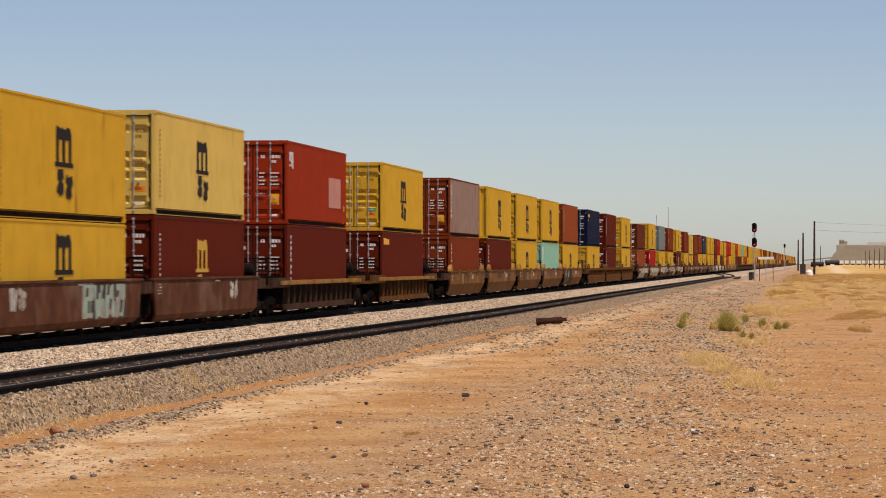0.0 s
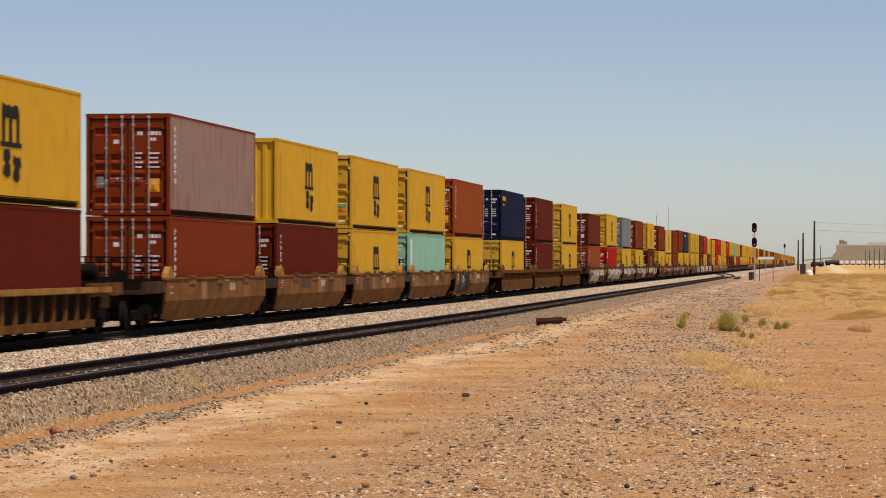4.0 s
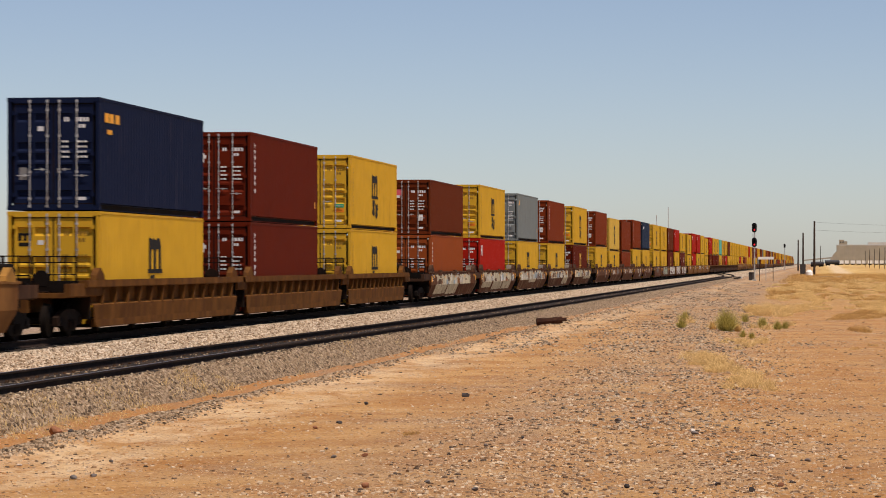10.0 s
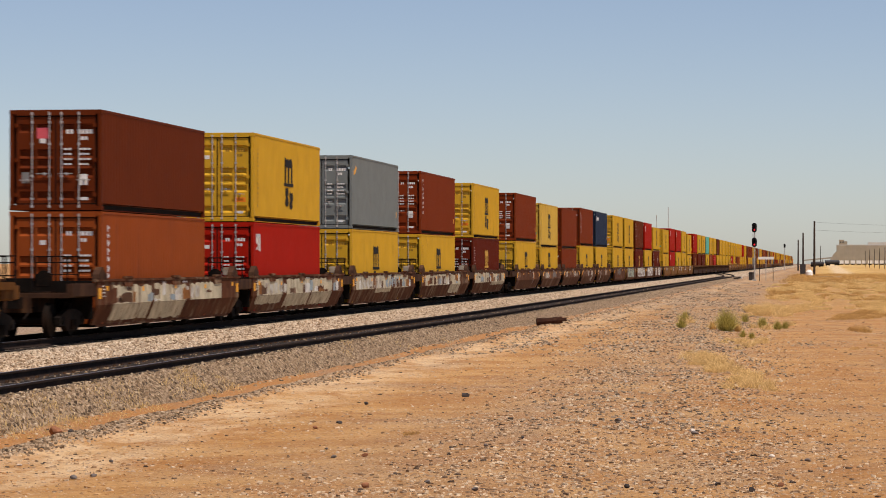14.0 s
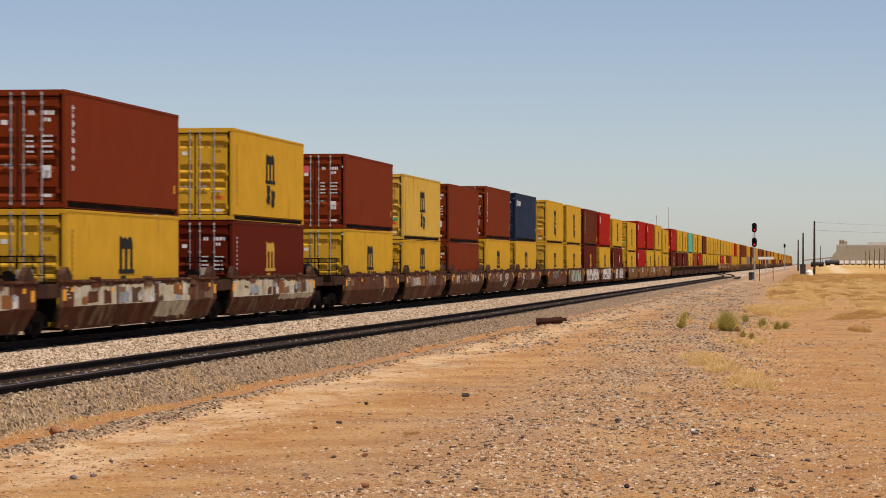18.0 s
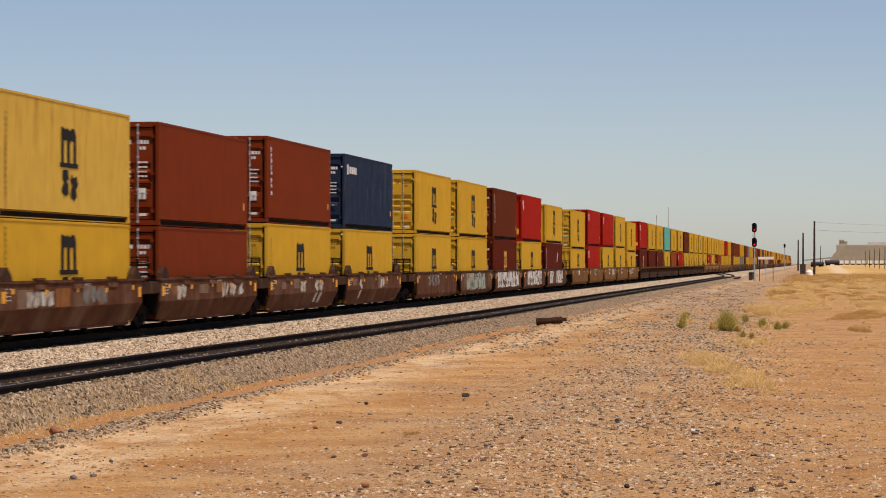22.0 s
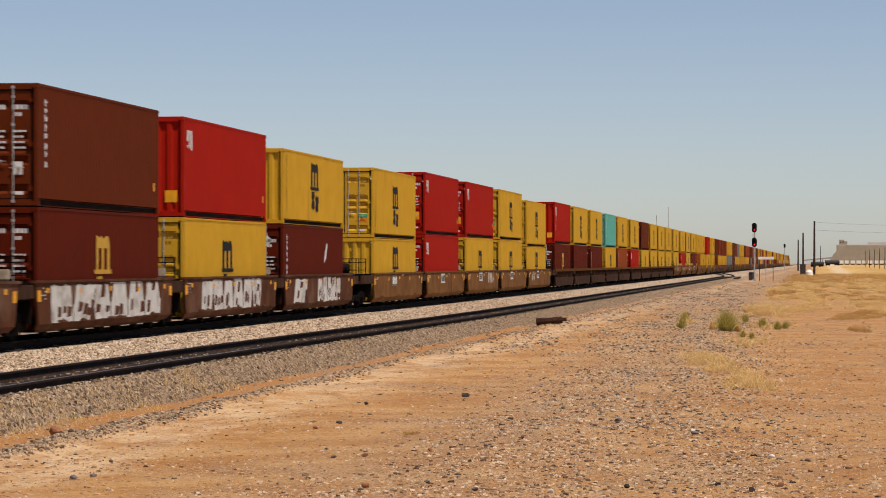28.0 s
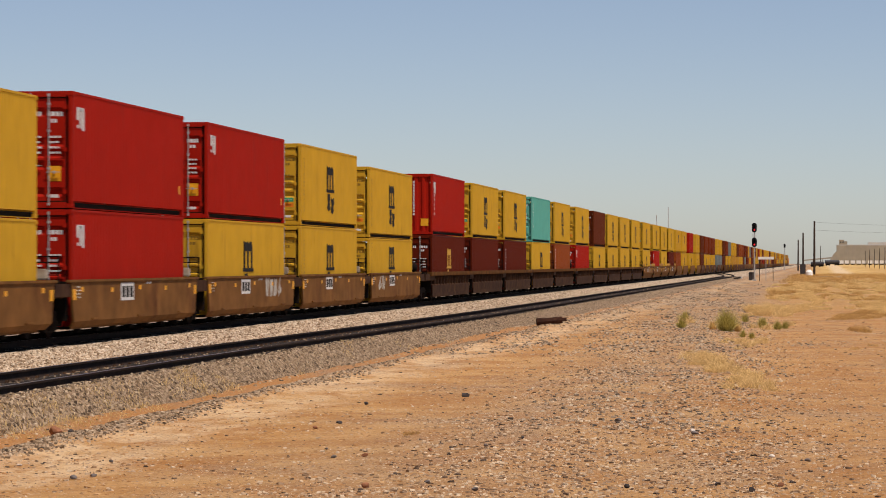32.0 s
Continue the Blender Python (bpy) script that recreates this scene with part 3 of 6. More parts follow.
def side_wall_mesh(h):
    bm = bmesh.new()
    k, out = 40, []
    y0, y1 = 0.16, L40 - 0.16
    p = (y1 - y0) / k
    for i in range(k):
        a = y0 + i * p
        out += [(a, 0.0), (a + 0.26 * p, 0.0), (a + 0.5 * p, -0.020), (a + 0.76 * p, -0.020)]
    out.append((y1, 0.0))
    add_prism(bm, [(W40 - 0.004 + d, y) for y, d in out] + [(W40 - 0.12, y1), (W40 - 0.12, y0)], "z", 0.18, h - 0.06)
    return mesh_of(fix(bm), "side_wall")


def front_wall_mesh(h):
    """The blind end: vertical corrugations."""
    bm = bmesh.new()
    k, out = 6, []
    x0, x1 = -1.08, 1.08
    p = (x1 - x0) / k
    for i in range(k):
        a = x0 + i * p
        out += [(a, 0.0), (a + 0.3 * p, 0.0), (a + 0.5 * p, 0.055), (a + 0.8 * p, 0.055)]
    out.append((x1, 0.0))
    add_prism(bm, [(x, 0.02 + d) for x, d in out] + [(x1, 0.11), (x0, 0.11)], "z", 0.15, h - 0.12)
    return mesh_of(fix(bm), "end_wall")


def trough_profile(h):
    """Heights and depths down a door: each trough is cut in sharply above and slopes out below."""
    z0, z1 = 0.17, h - 0.16
    prof = [(z0, 0.0)]
    for c in (0.095, 0.355, 0.465, 0.575, 0.865):
        zc = z0 + c * (z1 - z0)
        prof += [(zc - 0.130, 0.0), (zc - 0.058, 0.054), (zc + 0.080, 0.054), (zc + 0.104, 0.0)]
    prof.append((z1, 0.0))
    return prof


def door_mesh(h):
    """One leaf, from x = 0 to 1.06, in one piece: two panels with horizontal troughs inside a flat rim."""
    bm = bmesh.new()
    prof = trough_profile(h)
    cols = [(0.005, 0), (0.10, 0), (0.115, 1), (0.485, 1), (0.50, 0), (0.56, 0), (0.575, 1), (0.965, 1), (0.98, 0), (1.058, 0)]
    front = [[bm.verts.new((x, 0.03 + d * k, z)) for z, d in prof] for x, k in cols]
    for a, b in zip(front, front[1:]):
        for i in range(len(prof) - 1):
            bm.faces.new((a[i], b[i], b[i + 1], a[i + 1]))
    rim = [c[0] for c in front] + front[-1][1:] + [c[-1] for c in front[-2::-1]] + front[0][-2:0:-1]
    back = [bm.verts.new((v.co.x, 0.094, v.co.z)) for v in rim]
    for i in range(len(rim)):
        j = (i + 1) % len(rim)
        bm.faces.new((rim[i], rim[j], back[j], back[i]))
    bm.faces.new(back)
    return mesh_of(fix(bm), "door")


def small_box_mesh(name, x0, x1, y0, y1, z0, z1, bevel=0.0):
    bm = bmesh.new()
    add_box(bm, x0, x1, y0, y1, z0, z1)
    if bevel:
        bmesh.ops.bevel(bm, geom=bm.edges[:], offset=bevel, segments=2, affect="EDGES")
    return mesh_of(fix(bm), name)


def roof_mesh():
    bm = bmesh.new()
    k = 24
    p = (L40 - 0.3) / k
    prof = []
    for i in range(k):
        a = 0.15 + i * p
        prof += [(a, 0), (a + 0.4 * p, 0), (a + 0.5 * p, -0.02), (a + 0.9 * p, -0.02)]
    prof.append((L40 - 0.15, 0))
    add_prism(bm, [(y, -0.015 + d) for y, d in prof] + [(L40 - 0.15, -0.06), (0.15, -0.06)], "x", -1.15, 1.15)
    return mesh_of(fix(bm), "roof")


def rod_mesh(h):
    bm = bmesh.new()
    add_tube(bm, (0, -0.005, 0.06), (0, -0.005, h - 0.05), 0.015, seg=6)
    for z in (0.10, 0.30, 0.34 * h, 0.66 * h, h - 0.32, h - 0.10):
        add_box(bm, -0.032, 0.032, -0.024, 0.032, z - 0.03, z + 0.03)
    return mesh_of(fix(bm), "lock_rod")


def handle_mesh():
    bm = bmesh.new()
    add_box(bm, -0.02, 0.34, -0.034, -0.018, 0.0, 0.018)
    add_box(bm, 0.16, 0.21, -0.026, 0.03, -0.03, 0.04)
    return mesh_of(fix(bm), "handle")


def rail_side_mesh():
    bm = bmesh.new()
    add_box(bm, W40 - 0.15, W40 - 0.115, 0.17, L40 - 0.17, 0.0, 0.17)
    add_box(bm, W40 - 0.115, W40 - 0.06, 0.17, L40 - 0.17, 0.0, 0.02)
    return mesh_of(fix(bm), "bottom_rail")


def gasket_mesh(h):
    """Dark rubber seal round one door leaf: a flat ring."""
    bm = bmesh.new()
    def loop(x0, x1, z0, z1, y):
        return [bm.verts.new(p) for p in ((x0, y, z0), (x1, y, z0), (x1, y, z1), (x0, y, z1))]
    rings = [loop(0.002, 1.060, 0.156, h - 0.156, 0.0255), loop(0.020, 1.040, 0.180, h - 0.180, 0.0255),
             loop(0.020, 1.040, 0.180, h - 0.180, 0.034), loop(0.002, 1.060, 0.156, h - 0.156, 0.034)]
    for k in range(4):
        a, b = rings[k], rings[(k + 1) % 4]
        for i in range(4):
            j = (i + 1) % 4
            bm.faces.new((a[i], a[j], b[j], b[i]))
    return mesh_of(fix(bm), "gasket")


KIT = {}
for key, h in (("tall", TALL), ("low", LOWH)):
    KIT[key] = dict(h=h, side=side_wall_mesh(h), front=front_wall_mesh(h), door=door_mesh(h), rod=rod_mesh(h), gasket=gasket_mesh(h),
                    post=small_box_mesh("corner_post", -0.05, 0.045, 0, 0.14, 0.115, h - 0.115, 0.008))
ME_ROOF, ME_BRAIL, ME_HANDLE = roof_mesh(), rail_side_mesh(), handle_mesh()
ME_TRAIL = small_box_mesh("top_rail", -0.035, 0.035, 0.17, L40 - 0.17, -0.065, 0.0, 0.006)
ME_SILL = small_box_mesh("door_sill", -1.06, 1.06, 0.0, 0.10, 0.0, 0.15, 0.008)
ME_HEAD = small_box_mesh("door_header", -1.06, 1.06, 0.0, 0.10, -0.15, 0.0, 0.008)
ME_CAST = small_box_mesh("corner_casting", -0.155, 0.006, -0.006, 0.172, 0.0, 0.118, 0.012)
ME_HINGE = small_box_mesh("hinge", -0.05, 0.05, -0.02, 0.03, -0.05, 0.05)
ME_FLOOR = small_box_mesh("floor", -1.14, 1.14, 0.12, L40 - 0.12, 0.03, 0.14)


def tile(bm, u0, u1, v0, v1, plane, at, d=0.003):
    """A flat painted patch: on the side (y, z) or on the end (x, z)."""
    if plane == "side":
        add_box(bm, at, at + d, u0, u1, v0, v1)
    else:
        add_box(bm, u0, u1, at - d, at, v0, v1)


def outline_mesh(points, y0, z0):
    bm = bmesh.new()
    add_prism(bm, [(y0 + y, z0 + z) for y, z in points], "x", W40 - 0.003, W40)
    return mesh_of(fix(bm), "painted_mark")


def mark_meshes():
    """An arch on three legs over a heavy base line, and two blocky shapes below it."""
    arch = [(-0.16, 0.0), (1.56, 0.0), (1.56, 0.11), (1.38, 0.11), (1.38, 0.78), (1.24, 0.96), (0.98, 0.98), (0.78, 0.90), (0.52, 0.98), (0.40, 0.92),
            (0.02, 1.0), (0.02, 0.11), (0.24, 0.11), (0.24, 0.66), (0.56, 0.66), (0.56, 0.11), (0.80, 0.11), (0.80, 0.66), (1.12, 0.66), (1.12, 0.11), (-0.16, 0.11)]
    one = [(0.06, 0.10), (0.30, 0.0), (0.58, 0.06), (0.58, 0.30), (0.44, 0.36), (0.60, 0.44), (0.54, 0.66), (0.12, 0.64), (0.10, 0.40), (0.22, 0.34), (0.10, 0.24)]
    two = [(0.82, 0.08), (1.06, 0.0), (1.30, 0.10), (1.24, 0.30), (1.40, 0.40), (1.30, 0.62), (1.02, 0.56), (0.88, 0.66), (0.76, 0.50), (0.92, 0.38), (0.80, 0.26)]
    one = [(1.22 * y - 0.04, z) for y, z in one]
    two = [(1.12 * y - 0.02, z) for y, z in two]
    return [outline_mesh(p, 5.38, z) for p, z in ((arch, 1.29), (one, 0.58), (two, 0.48))]


def column_mesh(seed, size, zlo, zhi, y=0.62, w=0.11, gap=0.28):
    """Upright writing on the side wall, as bars."""
    bm = bmesh.new()
    r = random.Random(seed)
    z = zhi
    while z > zlo:
        s = size * r.uniform(0.7, 1.2)
        k = r.uniform(0.3, 0.55)
        tile(bm, y, y + w * k, z - s, z, "side", W40 - 0.003)
        tile(bm, y + w * (k + 0.12), y + w, z - s * r.uniform(0.5, 1.0), z - s * r.uniform(0, 0.25), "side", W40 - 0.003)
        z -= s + size * (gap if r.random() < 0.9 else 2.5 * gap)
    return mesh_of(fix(bm), "stencil")


def door_text_mesh(h, seed):
    bm = bmesh.new()
    r = random.Random(seed)
    def bars(x, z, w, hh):
        while w > 0.04:
            s = r.uniform(0.05, 0.10)
            tile(bm, x, x + min(s, w), z, z + hh, "end", 0.029)
            x, w = x + s + 0.025, w - s - 0.025
    bars(0.28, h - 0.62, 0.18, 0.11)
    bars(0.58, h - 0.62, 0.40, 0.11)
    bars(0.66, h - 0.78, 0.22, 0.09)
    for i in range(4):
        bars(0.22, h * 0.60 - i * 0.13, 0.22, 0.05)
        bars(0.62, h * 0.60 - i * 0.13, 0.30, 0.05)
    return mesh_of(fix(bm), "stencil")


ME_MARKS = mark_meshes()
ME_COL = [column_mesh(21, 0.085, 0.5, 2.40, gap=0.75), column_mesh(22, 0.15, 0.95, 2.55, w=0.19), column_mesh(23, 0.12, 1.0, 2.4, w=0.14)]
ME_TEXT = [door_text_mesh(TALL, 31), door_text_mesh(TALL, 32), door_text_mesh(LOWH, 33)]
ME_BLOCK = small_box_mesh("painted_mark", W40 - 0.003, W40 + 0.001, 0.35, 0.95, 2.05, 2.45)


def container(i, level, color, tall, front, marks, base=TALL):
    kit = KIT["tall" if tall else "low"]
    h, m = kit["h"], PAINT[color]
    name = {"y": "yellow", "p": "yellow"}.get(color[0], color)
    words = {"yellow": "yellow", "pale": "sun-faded yellow", "rusty": "rust-streaked yellow", "scarlet": "red", "brick": "brick-red",
             "brown": "brown-red", "orange": "orange-red", "dusty": "faded dusty maroon", "mint": "mint-green"}.get(color, color)
    where = "on another container" if level else "in a well car"
    end = "blind end" if front else "barred doors"
    c = new("shipping_container")
    tagged(c, f"{words} steel shipping container with {end}, {where}", "shipping container", "containers on the train")
    sheet_paint = m
    if color == "dusty":
        m = PAINT["brick"]
    part("side_wall", kit["side"], sheet_paint, c)
    part("side_wall", kit["side"], sheet_paint, c, at=Matrix.Translation((0, L40, 0)) @ pose(0, 0, 0, 0, 0, 180))
    part("roof", ME_ROOF, m, c, at=pose(0, 0, h))
    part("floor", ME_FLOOR, M_IRON, c)
    for s in (1, -1):
        part("top_rail", ME_TRAIL, m, c, at=pose(s * 1.182, 0, h))
    part("bottom_rail", ME_BRAIL, m, c)
    part("bottom_rail", ME_BRAIL, m, c, at=Matrix.Translation((0, L40, 0)) @ pose(0, 0, 0, 0, 0, 180))
    for s in (1, -1):
        turn = pose(0, 0, 0) if s > 0 else Matrix.Translation((0, L40, 0)) @ pose(0, 0, 0, 0, 0, 180)
        for k in (1, -1):
            part("corner_post", kit["post"], m, c, at=turn @ pose(k * 1.168 + (0.0 if k > 0 else 0.005), 0, 0))
            for z in (0.0, h - 0.118):
                off = 1.219 if k > 0 else -1.219 + 0.149
                part("corner_casting", ME_CAST, m, c, at=turn @ pose(off, 0, z))
    far = Matrix.Translation((0, L40, 0)) @ pose(0, 0, 0, 0, 0, 180)
    part("end_wall", kit["front"], m, c, at=far)
    part("door_sill", ME_SILL, m, c)
    part("door_header", ME_HEAD, m, c, at=pose(0, 0, h))
    light_text = M_DIMY if color in ("yellow", "pale", "rusty") else M_WHITE
    if front:
        part("end_wall", kit["front"], m, c)
        bm = bmesh.new()
        z = h - 0.35
        while z > h - 1.9:
            tile(bm, 0.28, 0.36, z - 0.09, z, "end", 0.018)
            z -= 0.14
        tagged(part("stencil", bm, light_text, c, "row of painted digits, illegible"), kind="stuff")
        if color == "red":
            bm = bmesh.new()
            tile(bm, 0.66, 1.02, h * 0.14, h * 0.26, "end", 0.018)
            part("sticker", bm, M_SAFETY, c, "square yellow sticker")
    else:
        for s in (1, -1):
            d = part("door", kit["door"], m, c, at=pose(0 if s > 0 else -1.06, 0, 0))
            part("gasket", kit["gasket"], M_IRON, d, "black rubber door seal")
            for x in ((0.16, 0.62) if s > 0 else (0.44, 0.90)):
                part("lock_rod", kit["rod"], M_STEEL, d, "galvanised locking rod", at=pose(x, 0.0, 0))
                part("handle", ME_HANDLE, M_STEEL, d, "steel door handle", at=pose(x - (0.05 if s > 0 else 0.32), 0.0, h * 0.36 - (0.0 if x in (0.16, 0.9) else 0.16)))
            for z in (0.4, h * 0.5, h - 0.4):
                part("hinge", ME_HINGE, m, d, at=pose(1.03 if s > 0 else 0.03, 0.0, z))
        tagged(part("stencil", ME_TEXT[(0 if i % 2 else 1) if tall else 2], light_text, c, "small painted lettering, illegible"), kind="stuff")
        bm = bmesh.new()
        tile(bm, -0.42, -0.26, h - 0.86, h - 0.74, "end", 0.029)
        tile(bm, 0.66, 0.86, 0.26, 0.34, "end", 0.029)
        part("sticker", bm, M_WHITE, c, "small white sticker")
        bm = bmesh.new()
        tile(bm, -0.90, -0.70, h * 0.27, h * 0.38, "end", 0.029)
        part("data_plate", bm, M_GREYPLATE, c, "grey data plate")
        if color in ("yellow", "pale", "rusty"):
            bm = bmesh.new()
            for a, b in ((-0.94, -0.84), (-0.79, -0.71), (-0.66, -0.58)):
                tile(bm, a, b, h - 0.76, h - 0.60, "end", 0.029)
            tile(bm, -0.94, -0.58, h - 0.62, h - 0.56, "end", 0.029)
            tile(bm, -0.92, -0.60, h - 0.90, h - 0.80, "end", 0.029)
            part("painted_mark", bm, M_BLACK, c, "small black painted mark on the door")
            bm = bmesh.new()
            tile(bm, 0.58, 0.95, h * 0.22, h * 0.27, "end", 0.029)
            part("sticker", bm, M_ORANGE, c, "orange sticker")
            if i % 3 != 1:
                bm = bmesh.new()
                tile(bm, 0.58, 0.95, h * 0.285, h * 0.335, "end", 0.029)
                part("sticker", bm, M_GREEN, c, "green sticker")
        elif color in ("red", "scarlet", "orange") or i == 4:
            bm = bmesh.new()
            tile(bm, 0.58, 0.92, h * 0.23, h * 0.36, "end", 0.029)
            part("sticker", bm, M_SAFETY, c, "square yellow sticker")
        elif color in ("brick", "brown"):
            bm = bmesh.new()
            tile(bm, 0.62, 0.84, h * 0.25, h * 0.36, "end", 0.029)
            part("sticker", bm, M_WHITE, c, "square white sticker")
    for kind in marks:
        if kind == "m":
            for me in ME_MARKS:
                part("painted_mark", me, M_BLACK, c, "tall black painted arch mark on the side")
        elif kind == "g":
            for me in ME_MARKS:
                part("painted_mark", me, M_GOLD, c, "tall gold painted arch mark on the side")
        elif kind in "012":
            tagged(part("stencil", ME_COL[int(kind)], light_text, c, "upright painted lettering, illegible"), kind="stuff")
        elif kind == "b":
            bm = bmesh.new()
            X = W40 - 0.003
            for a, b, z0, z1 in ((0.42, 0.62, 2.2, 2.52), (0.70, 0.86, 2.0, 2.5), (0.94, 1.12, 1.95, 2.52), (0.60, 0.96, 2.42, 2.52), (0.45, 0.58, 2.0, 2.08)):
                tile(bm, a, b, z0 - 0.0 if tall else z0 - 0.3, z1 if tall else z1 - 0.3, "side", X)
            part("painted_mark", bm, M_WHITE, c, "white angular painted mark")
        elif kind == "s":
            bm = bmesh.new()
            tile(bm, 11.55, 11.72, 0.62, 0.85, "side", W40 - 0.003)
            part("sticker", bm, M_SAFETY, c, "small yellow sticker on the side")
        elif kind == "P":
            bm = bmesh.new()
            tile(bm, 8.3, 10.9, 0.72, 1.85, "side", W40 - 0.003)
            part("patch", bm, M_PALEPATCH, c, "pale rectangle of repainted steel")
        elif kind == "Y":
            bm = bmesh.new()
            tile(bm, 0.4, 1.0, 2.35, 2.62, "side", W40 - 0.003)
            tile(bm, 1.05, 1.9, 2.35, 2.58, "side", W40 - 0.003)
            part("painted_mark", bm, M_SAFETY, c, "yellow painted name, drawn as blocks")
        elif kind == "O":
            bm = bmesh.new()
            for a in (0.55, 1.05, 1.65):
                tile(bm, a, a + 0.42, 2.28, 2.52, "side", W40 - 0.003)
            tile(bm, 0.8, 1.3, 1.98, 2.10, "side", W40 - 0.003)
            part("painted_mark", bm, M_SAFETY, c, "orange painted name, drawn as blocks")
        elif kind == "W":
            bm = bmesh.new()
            for a, b, z0, z1 in ((0.55, 0.9, 2.1, 2.5), (1.1, 1.5, 2.15, 2.42), (1.6, 2.0, 2.15, 2.42), (2.1, 2.5, 2.15, 2.42), (2.58, 2.8, 2.15, 2.42)):
                tile(bm, a, b, z0, z1, "side", W40 - 0.003)
            part("painted_mark", bm, M_WHITE, c, "white painted name, drawn as blocks")
        elif kind == "D":
            bm = bmesh.new()
            add_prism(bm, [(8.0, 1.55), (8.45, 1.75), (8.75, 2.25), (8.55, 2.3), (8.2, 1.95)], "x", W40 - 0.003, W40)
            part("painted_mark", bm, M_WHITE, c, "small white curved mark")
        elif kind == "G":
            bm = bmesh.new()
            add_prism(bm, [(0.45, 2.12), (0.8, 2.2), (1.1, 2.42), (0.95, 2.52), (0.72, 2.36), (0.5, 2.3)], "x", W40 - 0.003, W40)
            part("painted_mark", bm, M_SAFETY, c, "small yellow painted mark")
        elif kind == "V":
            bm = bmesh.new()
            tile(bm, 0.42, 0.92, 0.85, 2.62, "side", W40 - 0.0035)
            part("painted_mark", bm, M_WHITE, c, "upright white painted strip")
        elif kind == "K":
            bm = bmesh.new()
            add_prism(bm, [(0.62, h - 0.78), (0.84, h - 0.56), (0.62, h - 0.34), (0.40, h - 0.56)], "y", 0.026, 0.029)
            part("sticker", bm, M_WHITE, c, "white diamond sign on the door")
        elif kind == "E":
            bm = bmesh.new()
            for a, b, z0, z1 in ((-0.98, -0.80, 0, 0.30), (-0.76, -0.60, 0, 0.04), (-0.76, -0.72, 0, 0.30), (-0.76, -0.60, 0.13, 0.17), (-0.76, -0.60, 0.26, 0.30), (-0.55, -0.48, 0, 0.30), (-0.40, -0.33, 0, 0.30), (-0.48, -0.40, 0.10, 0.20)):
                tile(bm, a, b, h * 0.66 + z0, h * 0.66 + z1, "end", 0.029)
            part("painted_mark", bm, M_WHITE, c, "white painted name on the door, drawn as blocks")
        elif kind == "T":
            bm = bmesh.new()
            tile(bm, -0.50, -0.18, h - 0.74, h - 0.46, "end", 0.029)
            part("sticker", bm, M_PINK, c, "pink-red square sticker on the door")
    z = Z_FLOOR + (base + 0.03 if level else 0)
    MOVING.append((c, XM, START[i] + SHIFT, z))
    return c


Z_FLOOR = 0.27
# lower and upper box of each stack: colour, height (t tall, l low), end (d doors, f blind front), painted marks
STACK = """yellow ld m0|yellow td m0; maroon td g0|pale td m0s; maroon td 1s|scarlet td bPs; maroon td Y|yellow td m0; brick td 1|dusty td 1s
maroon td 1|yellow tf m0; yellow td m0|yellow td m0; mint td V|yellow td m0; yellow td m0|orange td 1s; yellow td m|navy td O; maroon td 1sE|maroon td 1sE
yellow td m0|yellow td m0; orange td 1|brown ld T; red td b|yellow td m0; yellow td m|grey td Gs; yellow td m0|brick td 1s; maroon td g0|yellow td m0
yellow td m0|brick td Ts; yellow ld m0|rusty td m0; brick ld s|brick td s; yellow td m0|brick td 1s; yellow td m|blue td Ws; yellow td m0|yellow td m0
yellow td m0|yellow td m0; maroon td g|brown td 1s; yellow td m|red tf bs; maroon td 1DK|yellow lf m0; yellow lf m|yellow td m0; red td b|red td bs
yellow td m|red td bs; yellow td m0|yellow td m0; yellow ld m0|yellow td m0; maroon td g|red tf b1; maroon td s|yellow td m; maroon td 2|yellow td m
yellow td m|teal td 1; orange td 1|yellow td m; red td b|yellow td m; yellow td m|brown td s; yellow td m|yellow td m; yellow td m|yellow td m
yellow td m|yellow td m; yellow td m|yellow td m; red td b|yellow td m; yellow td m|yellow td m; maroon td 1|yellow td m"""
STACKS = [s.strip() for s in STACK.replace("\n", ";").split(";")]


# ---- well cars ----
def slab(bm, quad, push):
    a = [bm.verts.new(p) for p in quad]
    b = [bm.verts.new(Vector(p) + Vector(push)) for p in quad]
    bm.faces.new(a)
    bm.faces.new(b[::-1])
    for i in range(len(a)):
        j = (i + 1) % len(a)
        bm.faces.new((a[j], a[i], b[i], b[j]))


WTOP = 1.43
M_CREAM = mat("dirty_cream_paint", (0.42, 0.34, 0.25), 0.7, spread=0.2, grain=4, stain=(0.16, 0.09, 0.05), stain_amount=0.4)


def well_side_mesh(L, knee=0.77, cut=0.30):
    """Smooth well side, +x side: upright upper sheet and a lower sheet that leans in and is cut off at its ends."""
    bm = bmesh.new()
    e = 0.25 if knee < 0.6 else 0.0
    low = 1.30 if knee < 0.6 else 1.20
    slab(bm, [(1.42, e, knee), (1.42, L - e, knee), (1.42, L, WTOP - 0.05), (1.42, 0, WTOP - 0.05)], (-0.06, 0, 0))
    slab(bm, [(low, cut, 0.26), (low, L - cut, 0.26), (1.42, L - e, knee), (1.42, e, knee)], (-0.06, 0, 0))
    bmesh.ops.remove_doubles(bm, verts=bm.verts[:], dist=0.0005)
    inner = [f for f in bm.faces if all(abs(v.co.z - knee) < 0.001 for v in f.verts)]
    bmesh.ops.delete(bm, geom=inner, context="FACES_ONLY")
    return mesh_of(fix(bm), "side_sheet")


def bar_mesh(name, x0, x1, y0, y1, z0, z1, bevel=0.015):
    return small_box_mesh(name, x0, x1, y0, y1, z0, z1, bevel)


